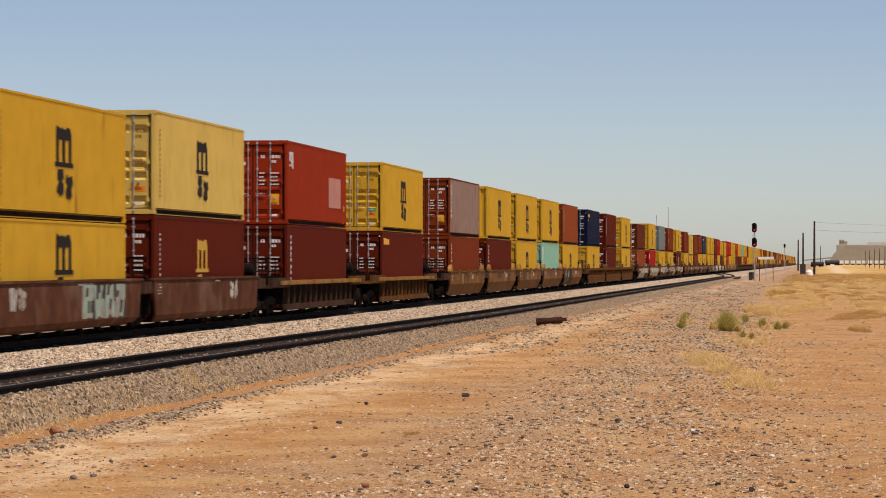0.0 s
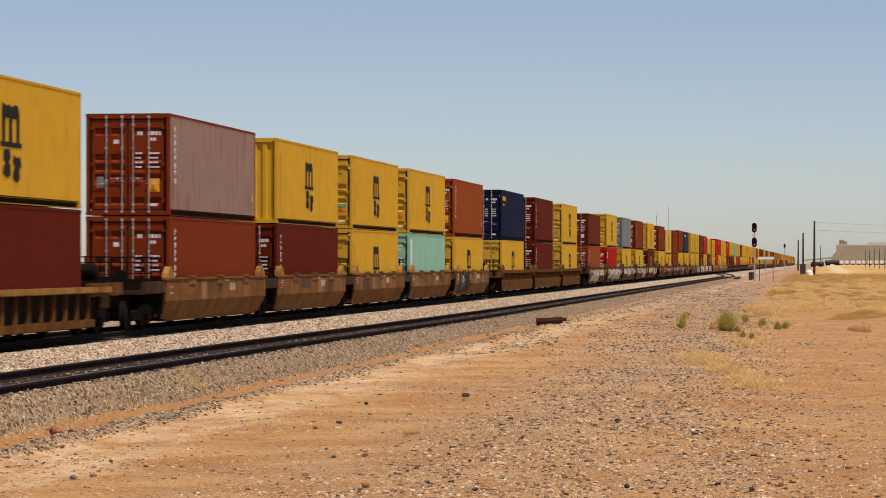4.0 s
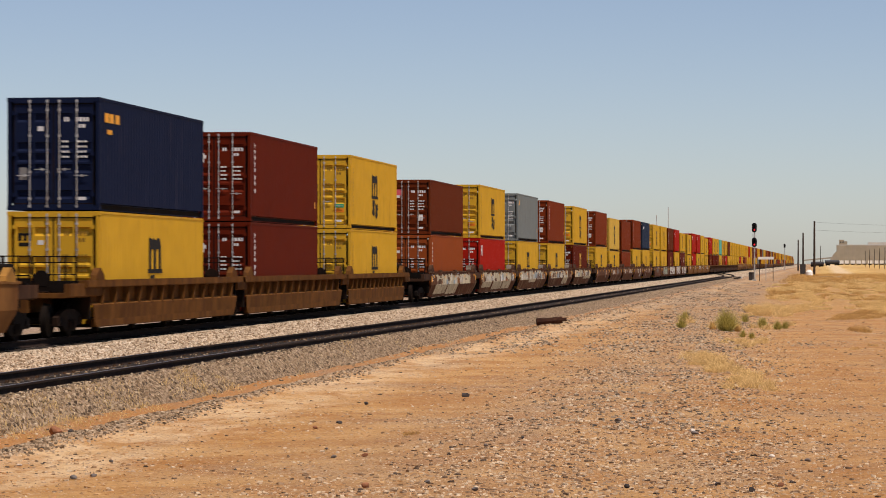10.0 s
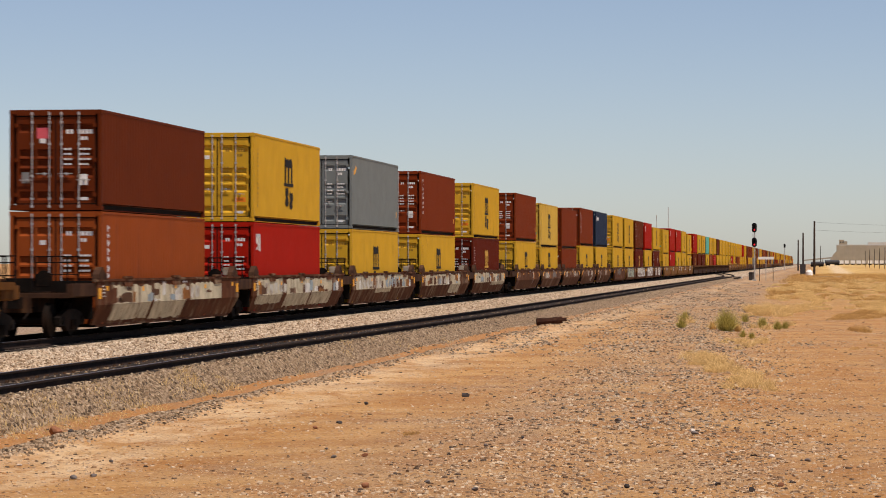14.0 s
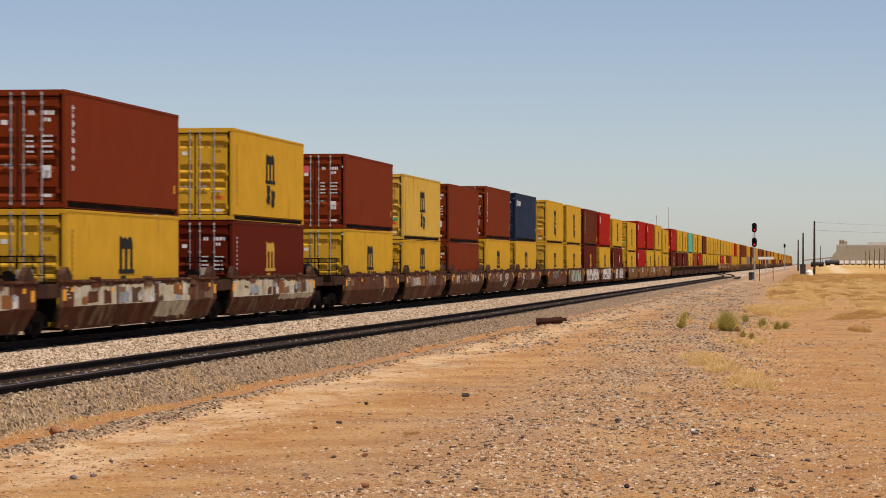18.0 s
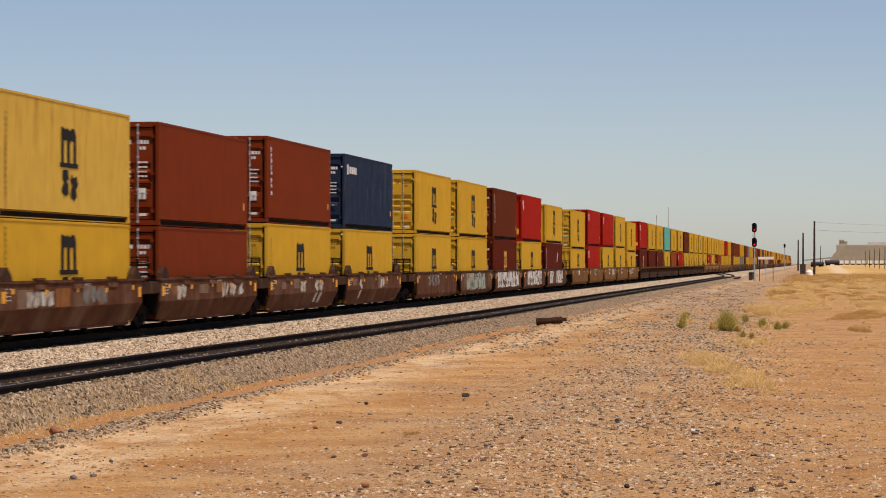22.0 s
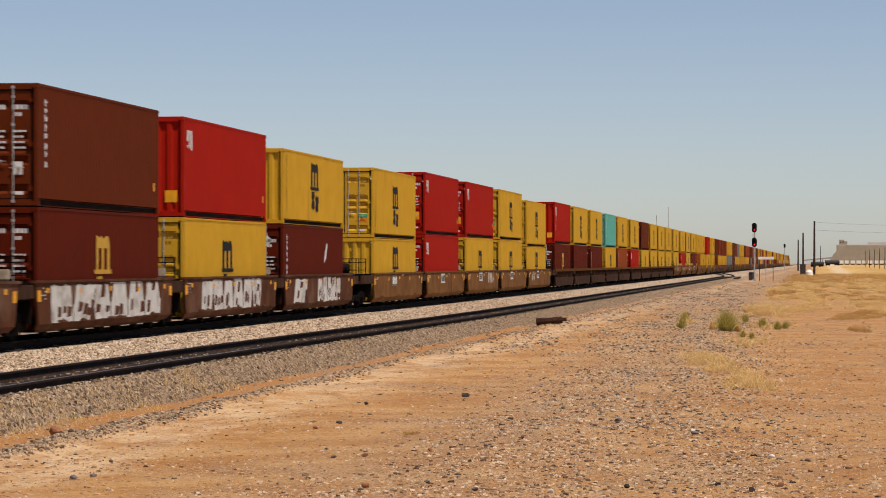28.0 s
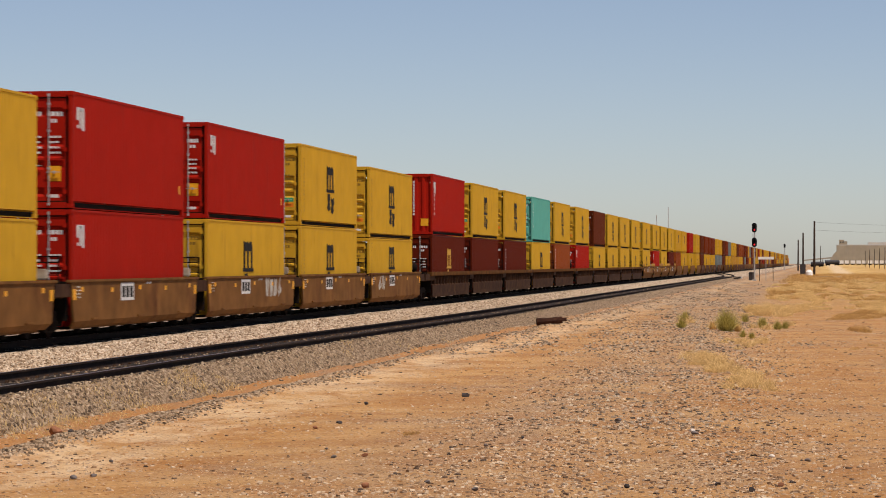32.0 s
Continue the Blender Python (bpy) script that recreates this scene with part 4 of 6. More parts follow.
def open_side_mesh(L):
    bm = bmesh.new()
    add_box(bm, 1.232, 1.252, 0, L, 0.30, 1.12)
    return mesh_of(fix(bm), "side_sheet")


def long_rib_mesh():
    bm = bmesh.new()
    for v in add_prism(bm, [(1.25, 0.40), (1.34, 0.40), (1.35, 1.085), (1.25, 1.085)], "y", -0.028, 0.028):
        if v.co.z < 0.8:
            v.co.y *= 3.0
    return mesh_of(fix(bm), "rib")


def rib_side_mesh(L):
    """Ribbed well side: a recessed web under the chord, a ledge, and a lower sheet that leans in."""
    bm = bmesh.new()
    slab(bm, [(1.35, 0.3, 0.26), (1.35, L - 0.3, 0.26), (1.385, L, 0.78), (1.385, 0, 0.78)], (-0.03, 0, 0))
    return mesh_of(fix(bm), "side_sheet")


def ledge_mesh(L):
    bm = bmesh.new()
    slab(bm, [(1.385, 0, 0.783), (1.385, L, 0.783), (1.255, L, 0.86), (1.255, 0, 0.86)], (-0.004, 0, -0.03))
    return mesh_of(fix(bm), "ledge")


def rib_mesh():
    bm = bmesh.new()
    a = add_prism(bm, [(1.25, 0.74), (1.386, 0.74), (1.44, 1.215), (1.25, 1.215)], "y", -0.03, 0.03)
    for v in a:
        if v.co.z < 1.0:
            v.co.y *= 2.6
    return mesh_of(fix(bm), "rib")


def pocket_mesh():
    """Trapezoid plate that hangs from the top chord."""
    bm = bmesh.new()
    slab(bm, [(1.447, -0.46, 1.22), (1.447, 0.46, 1.22), (1.43, 0.56, 1.42), (1.43, -0.56, 1.42)], (-0.025, 0, 0))
    return mesh_of(fix(bm), "pocket_plate")


def guide_mesh():
    """Wedge that guides a box into the well."""
    bm = bmesh.new()
    add_prism(bm, [(-0.42, 0.0), (0.42, 0.0), (0.38, 0.12), (0.06, 0.31), (-0.06, 0.31), (-0.38, 0.12)], "x", 1.25, 1.42)
    add_box(bm, 1.22, 1.44, -0.36, 0.36, -0.02, 0.03)
    return mesh_of(fix(bm), "guide")


def platform_mesh(L):
    bm = bmesh.new()
    add_box(bm, -1.25, 1.25, -L / 2, L / 2, 0.98, 1.10)
    add_box(bm, -0.35, 0.35, -L / 2, L / 2, 0.62, 0.98)
    for s in (-1, 1):
        add_prism(bm, [(s * 1.25, 0.98), (s * 1.40, 1.02), (s * 1.40, WTOP - 0.10), (s * 1.25, WTOP - 0.10)], "y", -L / 2, L / 2)
    return mesh_of(fix(bm), "end_platform")


def rack_mesh():
    """Ladder and hand rails at a car's end."""
    bm = bmesh.new()
    for x in (-1.15, -0.55, 0.2, 0.62, 1.02, 1.3):
        add_tube(bm, (x, 0, 0.95), (x, 0, 2.02), 0.022, seg=6)
    for z in (1.25, 1.55, 1.85, 2.0):
        add_tube(bm, (0.2, 0, z), (1.3, 0, z), 0.015, seg=6)
    add_tube(bm, (-1.15, 0, 2.0), (-0.55, 0, 2.0), 0.012, seg=6)
    add_tube(bm, (-1.15, 0, 1.12), (1.3, 0, 1.12), 0.02, seg=6)
    add_box(bm, -0.52, 0.12, -0.12, 0.12, 1.12, 1.46)
    add_box(bm, 0.70, 1.24, -0.10, 0.10, 1.12, 1.38)
    add_tube(bm, (0.42, -0.05, 1.46), (0.42, -0.02, 1.46), 0.20, seg=14)
    add_tube(bm, (0.95, 0.12, 1.38), (1.30, 0.30, 1.12), 0.03, seg=6)
    return mesh_of(fix(bm), "end_ladder")


def reservoir_mesh():
    bm = bmesh.new()
    add_tube(bm, (0.15, 0, 1.62), (1.10, 0, 1.62), 0.21, seg=12)
    add_tube(bm, (0.05, 0, 1.62), (0.15, 0, 1.62), 0.12, 0.21, seg=12)
    add_tube(bm, (1.10, 0, 1.62), (1.18, 0, 1.62), 0.21, 0.12, seg=12)
    add_box(bm, 0.3, 0.4, -0.06, 0.06, 1.1, 1.42)
    add_box(bm, 0.9, 1.0, -0.06, 0.06, 1.1, 1.42)
    return mesh_of(fix(bm), "air_reservoir")


def wheelset_mesh():
    bm = bmesh.new()
    prof = [(0.0, 0.08), (0.10, 0.09), (0.10, 0.16), (0.05, 0.34), (0.06, 0.40), (0.07, 0.419), (-0.04, 0.424), (-0.06, 0.448), (-0.075, 0.44), (-0.06, 0.36), (-0.02, 0.30), (-0.04, 0.10)]
    seg = 20
    for s in (-1, 1):
        rings = []
        for k in range(seg):
            w = 2 * math.pi * k / seg
            rings.append([bm.verts.new((s * (0.755 + a), r * math.cos(w), r * math.sin(w))) for a, r in prof])
        for k in range(seg):
            a, b = rings[k], rings[(k + 1) % seg]
            for i in range(len(prof)):
                j = (i + 1) % len(prof)
                bm.faces.new((a[i], a[j], b[j], b[i]))
    add_tube(bm, (-1.02, 0, 0), (1.02, 0, 0), 0.08, seg=10)
    for s in (-1, 1):
        add_tube(bm, (s * 1.02, 0, 0), (s * 1.12, 0, 0), 0.10, seg=6)
        add_box(bm, s * 0.86 - 0.01, s * 0.86 + 0.01, -0.05, 0.05, 0.2, 0.33)
    return mesh_of(fix(bm), "wheelset")


def frame_mesh():
    bm = bmesh.new()
    prof = [(-1.15, 0.50), (-1.15, 0.30), (-0.66, 0.30), (-0.50, 0.16), (0.50, 0.16), (0.66, 0.30), (1.15, 0.30), (1.15, 0.50), (0.80, 0.62), (0.35, 0.70), (-0.35, 0.70), (-0.80, 0.62)]
    for s in (-1, 1):
        add_prism(bm, prof, "x", s * 1.02 - 0.07, s * 1.02 + 0.07)
        for y in (-0.12, 0.12):
            add_tube(bm, (s * 1.10, y, 0.20), (s * 1.10, y, 0.44), 0.07, seg=8)
    add_box(bm, -1.05, 1.05, -0.2, 0.2, 0.40, 0.62)
    return mesh_of(fix(bm), "bogie")


def coupler_mesh():
    bm = bmesh.new()
    add_box(bm, -0.10, 0.10, 0.0, 0.85, 0.78, 0.95)
    add_box(bm, -0.18, 0.16, -0.10, 0.10, 0.72, 1.00)
    add_tube(bm, (0.35, 0.3, 0.75), (0.2, 0.0, 0.45), 0.03, seg=6)
    return mesh_of(fix(bm), "coupler")


ME_RIB, ME_GUIDE, ME_RACK, ME_TANK = rib_mesh(), guide_mesh(), rack_mesh(), reservoir_mesh()
ME_WHEEL, ME_BOGIE, ME_COUPLER = wheelset_mesh(), frame_mesh(), coupler_mesh()
ME_PLATES = {}
ME_REFLECT = small_box_mesh("reflector", 1.4205, 1.427, -0.11, 0.11, 1.09, 1.21)
WHEELS = {0: [], 1: []}


def bogie(car, y):
    b = part("bogie", ME_BOGIE, M_IRON, car, "black cast-steel bogie", at=pose(0, y, 0))
    for k, dy in ((0, -0.89), (1, 0.89)):
        w = part("wheelset", ME_WHEEL, M_IRON, b, "dark steel wheels on an axle", at=pose(0, dy, 0.42))
        WHEELS[k].append(w)


STROKES = [[(0.0, 0, 0.1, 1), (0.3, 0.0, 0.3, 0.9), (0.6, 0.1, 0.55, 1), (0.1, 0.5, 0.5, 0.62)], [(0.0, 0.2, 0.5, 1), (0.1, 0.0, 0.7, 0.3), (0.55, 0.2, 0.4, 0.8)],
           [(0, 0.9, 0.7, 0.7), (0.1, 0.1, 0.3, 0.8), (0.45, 0, 0.6, 0.7), (0.0, 0.3, 0.6, 0.2)], [(0.1, 0, 0, 1), (0.25, 0.1, 0.3, 1.0), (0.5, 0.0, 0.7, 0.9)],
           [(0, 0.5, 0.4, 0.95), (0.0, 0.5, 0.5, 0.05), (0.3, 0.5, 0.7, 0.9), (0.3, 0.45, 0.7, 0.1)]]


def blotches(seed, L, lo, hi, count, tall, z0, fat):
    """Spray-painted strokes on a well side, letter-like but with no real word in them."""
    bm = bmesh.new()
    r = random.Random(seed)
    step = (hi - lo) / count
    n = 0
    for k in range(count):
        w, h = step * 0.92, tall * r.uniform(0.86, 1.0)
        oy, oz, lean = lo + step * k + r.uniform(0, 0.05) * step, z0 + r.uniform(0, 0.05), r.uniform(-0.05, 0.12)
        for ya, za, yb, zb in r.choice(STROKES):
            a = Vector((oy + (ya + lean * za) * w, oz + za * (h - fat) + fat * 0.5))
            b = Vector((oy + (yb + lean * zb) * w, oz + zb * (h - fat) + fat * 0.5))
            d = (b - a).normalized()
            a, b = a - d * fat * 0.4, b + d * fat * 0.4
            q = Vector((-d.y, d.x)) * fat * r.uniform(0.42, 0.62)
            p = Vector((-d.y, d.x)) * fat * r.uniform(0.42, 0.62)
            n += 1
            add_prism(bm, [tuple(a - q), tuple(b - p), tuple(b + d * fat * 0.15), tuple(b + p), tuple(a + q), tuple(a - d * fat * 0.15)], "x", 1.4205, 1.4225 + 0.0004 * (n % 8))
    return bm


def panels(seed, L, lo, hi, count):
    """Broad ragged fields of pale paint, rolled over old spray paint and down over the knee."""
    bm = bmesh.new()
    r = random.Random(seed)
    step = (hi - lo) / count
    for k in range(count):
        a = lo + step * k + r.uniform(0, 0.12) * step
        b = a + step * (r.uniform(0.82, 0.985) if count > 1 else 0.96)
        z1 = r.uniform(1.28, 1.375)
        q = max(3, int((b - a) / 0.25))
        pts = [(a + (b - a) * i / q, 0.776) for i in range(q + 1)] + [(b - (b - a) * i / q, z1 - r.uniform(0, 0.09)) for i in range(q + 1)]
        add_prism(bm, pts, "x", 1.4205, 1.4222)
        if count == 1 or r.random() < 0.7:
            ca, cb = max(a, 0.45), min(b, L - 0.45)
            row = [ca + (cb - ca) * i / q for i in range(q + 1)]
            level = 0.31 if count == 1 else r.choice((0.30, 0.34, 0.48, 0.6))
            dip = [level + 0.07 * noise.noise((2.2 * w, seed, 0)) + r.uniform(0, 0.02) for w in row]
            for i in range(q):
                z0, z2 = dip[i], dip[i + 1]
                X = [1.20 + 0.22 * (z - 0.26) / 0.51 + 0.002 for z in (z0, z2, 0.768)]
                slab(bm, [(X[0], row[i], z0), (X[1], row[i + 1], z2), (X[2], row[i + 1], 0.768), (X[2], row[i], 0.768)], (-0.001, 0, 0))
    return bm


def flakes(seed, L, count, x):
    """Ragged upright flakes of older and newer paint on the upper sheet."""
    bm = bmesh.new()
    r = random.Random(seed)
    for _ in range(count):
        y, w = r.uniform(0.5, L - 1.6), r.uniform(0.25, 1.2)
        z0 = r.choice((0.78, 0.78, r.uniform(0.82, 1.1)))
        z1 = min(1.37, z0 + r.uniform(0.12, 0.50))
        low = [(y + w * k / 4, z0 + r.uniform(0, 0.05)) for k in range(5)]
        top = [(y + w * k / 4 + r.uniform(-0.03, 0.03), z1 - r.uniform(0, 0.10)) for k in range(4, -1, -1)]
        add_prism(bm, low + top, "x", x, x + 0.0004)
    return bm


def bold_fill(seed, lo, hi, count):
    """Bold painted shapes that almost touch, from the sheet's foot to its chord; no real letter in them."""
    fill, dark = bmesh.new(), bmesh.new()
    r = random.Random(seed)
    step = (hi - lo) / count
    for k in range(count):
        a, b = lo + step * (k - 0.02), lo + step * (k + 1.0)
        z0, z1, lean = r.uniform(0.41, 0.46), r.uniform(1.28, 1.375), r.uniform(-0.12, 0.14) * step
        mid, w = (a + b) / 2, step
        add_prism(fill, [(a - 0.06 * w, z0), (a + 0.30 * w, z0 - 0.01), (mid, z0 + r.uniform(0.0, 0.12)), (b - 0.25 * w, z0), (b, z0 + 0.02), (b + lean, z1 - 0.05),
                         (b - 0.3 * w + lean, z1), (mid + lean, z1 - r.uniform(0.0, 0.10)), (a + 0.2 * w + lean, z1), (a + lean, z1 - 0.03)], "x", 1.4205, 1.4225 + 0.0004 * (k % 3))
        for q in range(r.choice((2, 3, 3))):
            y, z = a + w * (0.20 + 0.26 * q) + r.uniform(-0.05, 0.05) * w, r.choice((0.52, 0.6, 0.95, 1.05)) + r.uniform(-0.04, 0.04)
            h, t = r.uniform(0.14, 0.34), r.uniform(0.10, 0.24) * w
            add_prism(dark, [(y, z), (y + t, z + 0.02), (y + t * 1.3 + 0.2 * lean, z + h), (y + 0.3 * t + 0.2 * lean, z + h + 0.04)], "x", 1.4245, 1.4262)
        top = r.random() < 0.5
        tip, foot = (z0 + 0.42, z1 + 0.01) if top else (z1 - 0.40, z0 - 0.02)
        add_prism(dark, [(b - 0.17 * w, foot), (b + 0.15 * w, foot), (b + 0.04 * w, tip), (b - 0.05 * w, tip)], "x", 1.4247, 1.4264)
        add_prism(dark, [(b - 0.03 * w, z0 + 0.03), (b + 0.02 * w, z0), (b + 0.03 * w + lean, z1 - 0.1), (b - 0.01 * w + lean, z1 - 0.14)], "x", 1.4245, 1.4262)
    return fill, dark


def low_blotches(seed, lo, hi, count):
    """The paint's run-on over the leaning lower sheet."""
    bm = bmesh.new()
    r = random.Random(seed)
    step = (hi - lo) / count
    for k in range(count):
        a = lo + step * (k + 0.15 * r.random())
        b = a + step * r.uniform(0.45, 0.8)
        z1, z0 = 0.765, r.uniform(0.36, 0.56)
        def X(z):
            return 1.20 + 0.22 * (z - 0.26) / 0.51 + 0.0025
        slab(bm, [(X(z0), a + 0.1, z0), (X(z0), b - 0.1, z0), (X(z1), b, z1), (X(z1), a, z1)], (-0.0015, 0, 0))
    return bm


def shared(name, L, make):
    key = (name, round(L, 2))
    if key not in ME_PLATES:
        ME_PLATES[key] = make()
    return ME_PLATES[key]


PAINTED = {0: [("BOLDMINT", 8.3, 12.5, 4, 0.5), ("SPRAY", 2.0, 3.4, 2, 0.35)], 1: [("SPRAY", 10.0, 11.3, 2, 0.4)],
           8: [("BLACKOUT", 0.9, 5.2, 1, 0.5), ("SPRAYGREY", 2.0, 3.6, 2, 0.48), ("SPRAY", 2.4, 3.2, 1, 0.45)],
           12: [("WORN", 1.2, 14.5, 3, 0.5), ("SPRAY", 9.0, 12.0, 4, 0.42)], 13: [("WORN", 0.5, 15.0, 3, 0.5), ("SPRAY", 2.0, 6.0, 5, 0.4)],
           14: [("WORN", 0.8, 15.0, 3, 0.5), ("SPRAY", 2.0, 7.5, 7, 0.45), ("SPRAYBLUE", 8.5, 14.0, 7, 0.45)], 15: [("WORN", 1.0, 14.0, 3, 0.5), ("SPRAY", 6.5, 10.0, 3, 0.42)],
           16: [("WORN", 0.2, 16.5, 2, 0.5), ("SPRAYGREY", 10.0, 13.0, 3, 0.36)], 17: [("SPRAY", 9.6, 10.2, 1, 0.5)],
           18: [("SPRAY", 2.2, 4.6, 4, 0.4), ("SPRAYGREY", 7.2, 9.6, 4, 0.45)], 19: [("SPRAY", 2.0, 3.2, 2, 0.45), ("SPRAY", 8.0, 11.5, 3, 0.45)],
           20: [("SPRAY", 5.6, 6.6, 2, 0.45), ("SPRAY", 8.4, 10.2, 2, 0.5)], 21: [("SPRAY", 2.9, 3.7, 1, 0.5), ("SPRAY", 8.2, 9.4, 2, 0.4)],
           22: [("SPRAYGREY", 4.0, 8.0, 4, 0.4)], 23: [("BOLDMINT", 2.6, 10.6, 5, 0.55)],
           24: [("BOLD", 1.5, 12.4, 6, 0.55)], 25: [("BOLD", 2.4, 11.2, 6, 0.55)], 26: [("BOLD", 1.8, 4.0, 1, 0.5), ("BOLD", 6.4, 11.2, 5, 0.54)],
           29: [("SPRAY", 8.8, 11.6, 4, 0.5)], 31: [("SPRAY", 2.0, 4.0, 2, 0.35)]}
SPRAYS = {"SPRAY": M_SPRAY, "SPRAYMINT": M_SPRAYMINT, "SPRAYGREY": M_SPRAYGREY, "SPRAYBLUE": M_SPRAYBLUE}


def well_car(i, first, last, style, color, y0, y1):
    """One well with its end platforms; y0 and y1: its limits along the train."""
    m = M_WELL[color]
    c = new("well_car")
    text = {"brown": "brown", "graffiti": "brown well car with pale weathered spray paint", "tan": "tan-brown", "rust": "rusty orange-brown", "dark": "dark brown"}[color]
    text = text if "well" in text else f"{text} steel {'ribbed ' if style == 'rib' else ''}well car on the rails"
    tagged(c, text, "rail car", "well cars of the train")
    gap = 1.1 if style == "smooth" else 0.75
    ya, yb = (1.7 if first else gap), (1.7 if last else gap)
    L = round((y1 - y0) - ya - yb, 1)
    at = pose(0, ya, 0)
    other = Matrix.Translation((0, ya + L, 0)) @ pose(0, 0, 0, 0, 0, 180)
    if style in ("smooth", "flat"):
        side = shared("side" + style, L, lambda: well_side_mesh(L) if style == "smooth" else well_side_mesh(L, 0.40, 0.40))
        chord = shared("chord", L, lambda: bar_mesh("top_chord", 1.33, 1.45, -0.2, L + 0.2, WTOP - 0.08, WTOP, 0.02))
        sill = shared("sill", L, lambda: bar_mesh("bottom_sill", 1.11, 1.21, 0.7, L - 0.7, 0.20, 0.275, 0.01))
    else:
        side = shared("web", L, lambda: rib_side_mesh(L))
        chord = shared("widechord", L, lambda: bar_mesh("top_chord", 1.235, 1.47, -0.9, L + 0.9, 1.22, WTOP - 0.02, 0.02))
        sill = shared("ribsill", L, lambda: bar_mesh("bottom_sill", 1.2, 1.36, 0.4, L - 0.4, 0.22, 0.42, 0.015))
    if i in (2, 3):
        side = shared("openweb", L, lambda: open_side_mesh(L))
        chord = shared("lowchord", L, lambda: bar_mesh("top_chord", 1.235, 1.47, -0.9, L + 0.9, 1.08, 1.235, 0.02))
    for w in (at, other):
        # cars 2 and 3: black web, the chord's shade put into its colour
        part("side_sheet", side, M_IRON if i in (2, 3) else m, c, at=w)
        part("top_chord", chord, M_OCHRE if i in (2, 3) else M_WELL["rust"] if color == "dark" else m, c, at=w)
        part("bottom_sill", sill, m, c, at=w)
        if style == "rib" and i not in (2, 3):
            part("web", shared("upperweb", L, lambda: bar_mesh("web", 1.232, 1.252, 0, L, 0.80, 1.25, 0.0)), m, c, "recessed upper side sheet", at=w)
            part("ledge", shared("ledgeplate", L, lambda: ledge_mesh(L)), m, c, at=w)
    part("floor", shared("floor", L, lambda: bar_mesh("floor", -1.2, 1.2, 0.6, L - 0.6, 0.20, 0.262, 0.0)), M_IRON, c, at=at)
    if style == "rib":
        k = 13 if L > 14 else 10
        for n in range(k):
            part("rib", shared("longrib", 1, long_rib_mesh) if i in (2, 3) else ME_RIB, m, c, at=at @ pose(0, 0.9 + (L - 1.8) * n / (k - 1), 0))
        for n in range(5):
            part("stirrup", shared("stirrup", 1, lambda: bar_mesh("stirrup", 1.15, 1.25, -0.14, 0.14, 0.10, 0.23, 0.01)), M_IRON, c, at=at @ pose(0, 1.2 + (L - 2.4) * n / 4, 0))
    else:
        beams = 7 if style == "flat" else 4
        for n in range(beams):
            part("cross_beam", shared("stirrup", 1, lambda: bar_mesh("cross_beam", 1.05, 1.2, -0.14, 0.14, 0.10, 0.21, 0.01)), M_IRON, c, at=at @ pose(0, 1.6 + (L - 3.2) * n / (beams - 1), 0))
        for n in range(5):
            part("reflector", ME_REFLECT, M_SAFETY if color != "graffiti" or n % 2 else M_SAFETY, c, "amber reflector", at=at @ pose(0, 1.0 + (L - 2.0) * n / 4, 0 if n % 2 else 0.04)) if color not in ("rust",) and i > 8 else None
        if i > 11:
            for y in (0.28, L - 0.28):
                part("reflector", shared("bigreflector", 1, lambda: small_box_mesh("reflector", 1.4205, 1.427, -0.15, 0.15, 0.93, 1.20)), M_SAFETY, c, "amber reflector", at=at @ pose(0, y, 0))
        bm = bmesh.new()
        r = random.Random(i)
        for n in range(4):
            for q in range(3):
                if r.random() < 0.7:
                    tile(bm, 0.5 + q * 0.13, 0.5 + q * 0.13 + r.uniform(0.04, 0.10), 0.98 + n * 0.085, 1.01 + n * 0.085, "side", 1.4205, 0.002)
        for q in range(4):
            tile(bm, L * 0.55 + q * 0.16, L * 0.55 + q * 0.16 + 0.10, 1.28, 1.33, "side", 1.4205, 0.002)
        if style == "flat":
            ledge = shared("ledge", 1, lambda: bar_mesh("bracket", 1.38, 1.47, -0.32, 0.32, 0.42, 0.47, 0.01))
            for n in range(3 if i > 20 else 0):
                part("bracket", ledge, m, c, at=at @ pose(0, 2.2 + (L - 4.4) * n / 2, 0))
        elif i > 3:
            lip = shared("lip", 1, lambda: bar_mesh("lip", 1.36, 1.47, -0.42, 0.42, WTOP - 0.01, WTOP + 0.06, 0.02))
            hang = shared("pocket", 1, pocket_mesh)
            for n in range(3):
                part("lip", lip, m, c, at=at @ pose(0, 3.2 + (L - 6.4) * n / 2, 0))
                part("pocket_plate", hang, m, c, at=at @ pose(0, 3.2 + (L - 6.4) * n / 2, 0))
            rp = random.Random(700 + i)
            for n in range(0 if color == "graffiti" else 4):
                y, w = 1.0 + (L - 3.0) * (n + rp.uniform(0, 0.6)) / 4, rp.uniform(0.5, 1.7)
                bp = bmesh.new()
                tile(bp, y, y + w, rp.choice((0.785, 0.785, 0.95)), rp.uniform(1.15, 1.32), "side", 1.4202 + 0.0004 * n, 0.001)
                part("repaint_patch", bp, M_PATCHES[rp.choice((0, 0, 1, 1, 2, 3) if color == "tan" else (3, 3, 1, 2))], c, "square of faded repaint", at=at)
        if color == "tan" and style == "smooth":
            bk = bmesh.new()
            tile(bk, L * 0.60, L * 0.60 + (1.5 if i == 8 else 0.8), 1.0, 1.22, "side", 1.4215, 0.002)
            part("data_plate", bk, M_CREAM, c, "dirty cream data plate", at=at)
        tagged(part("stencil", bm, M_WHITE, c, "small white stencilling, illegible", at=at), kind="stuff")
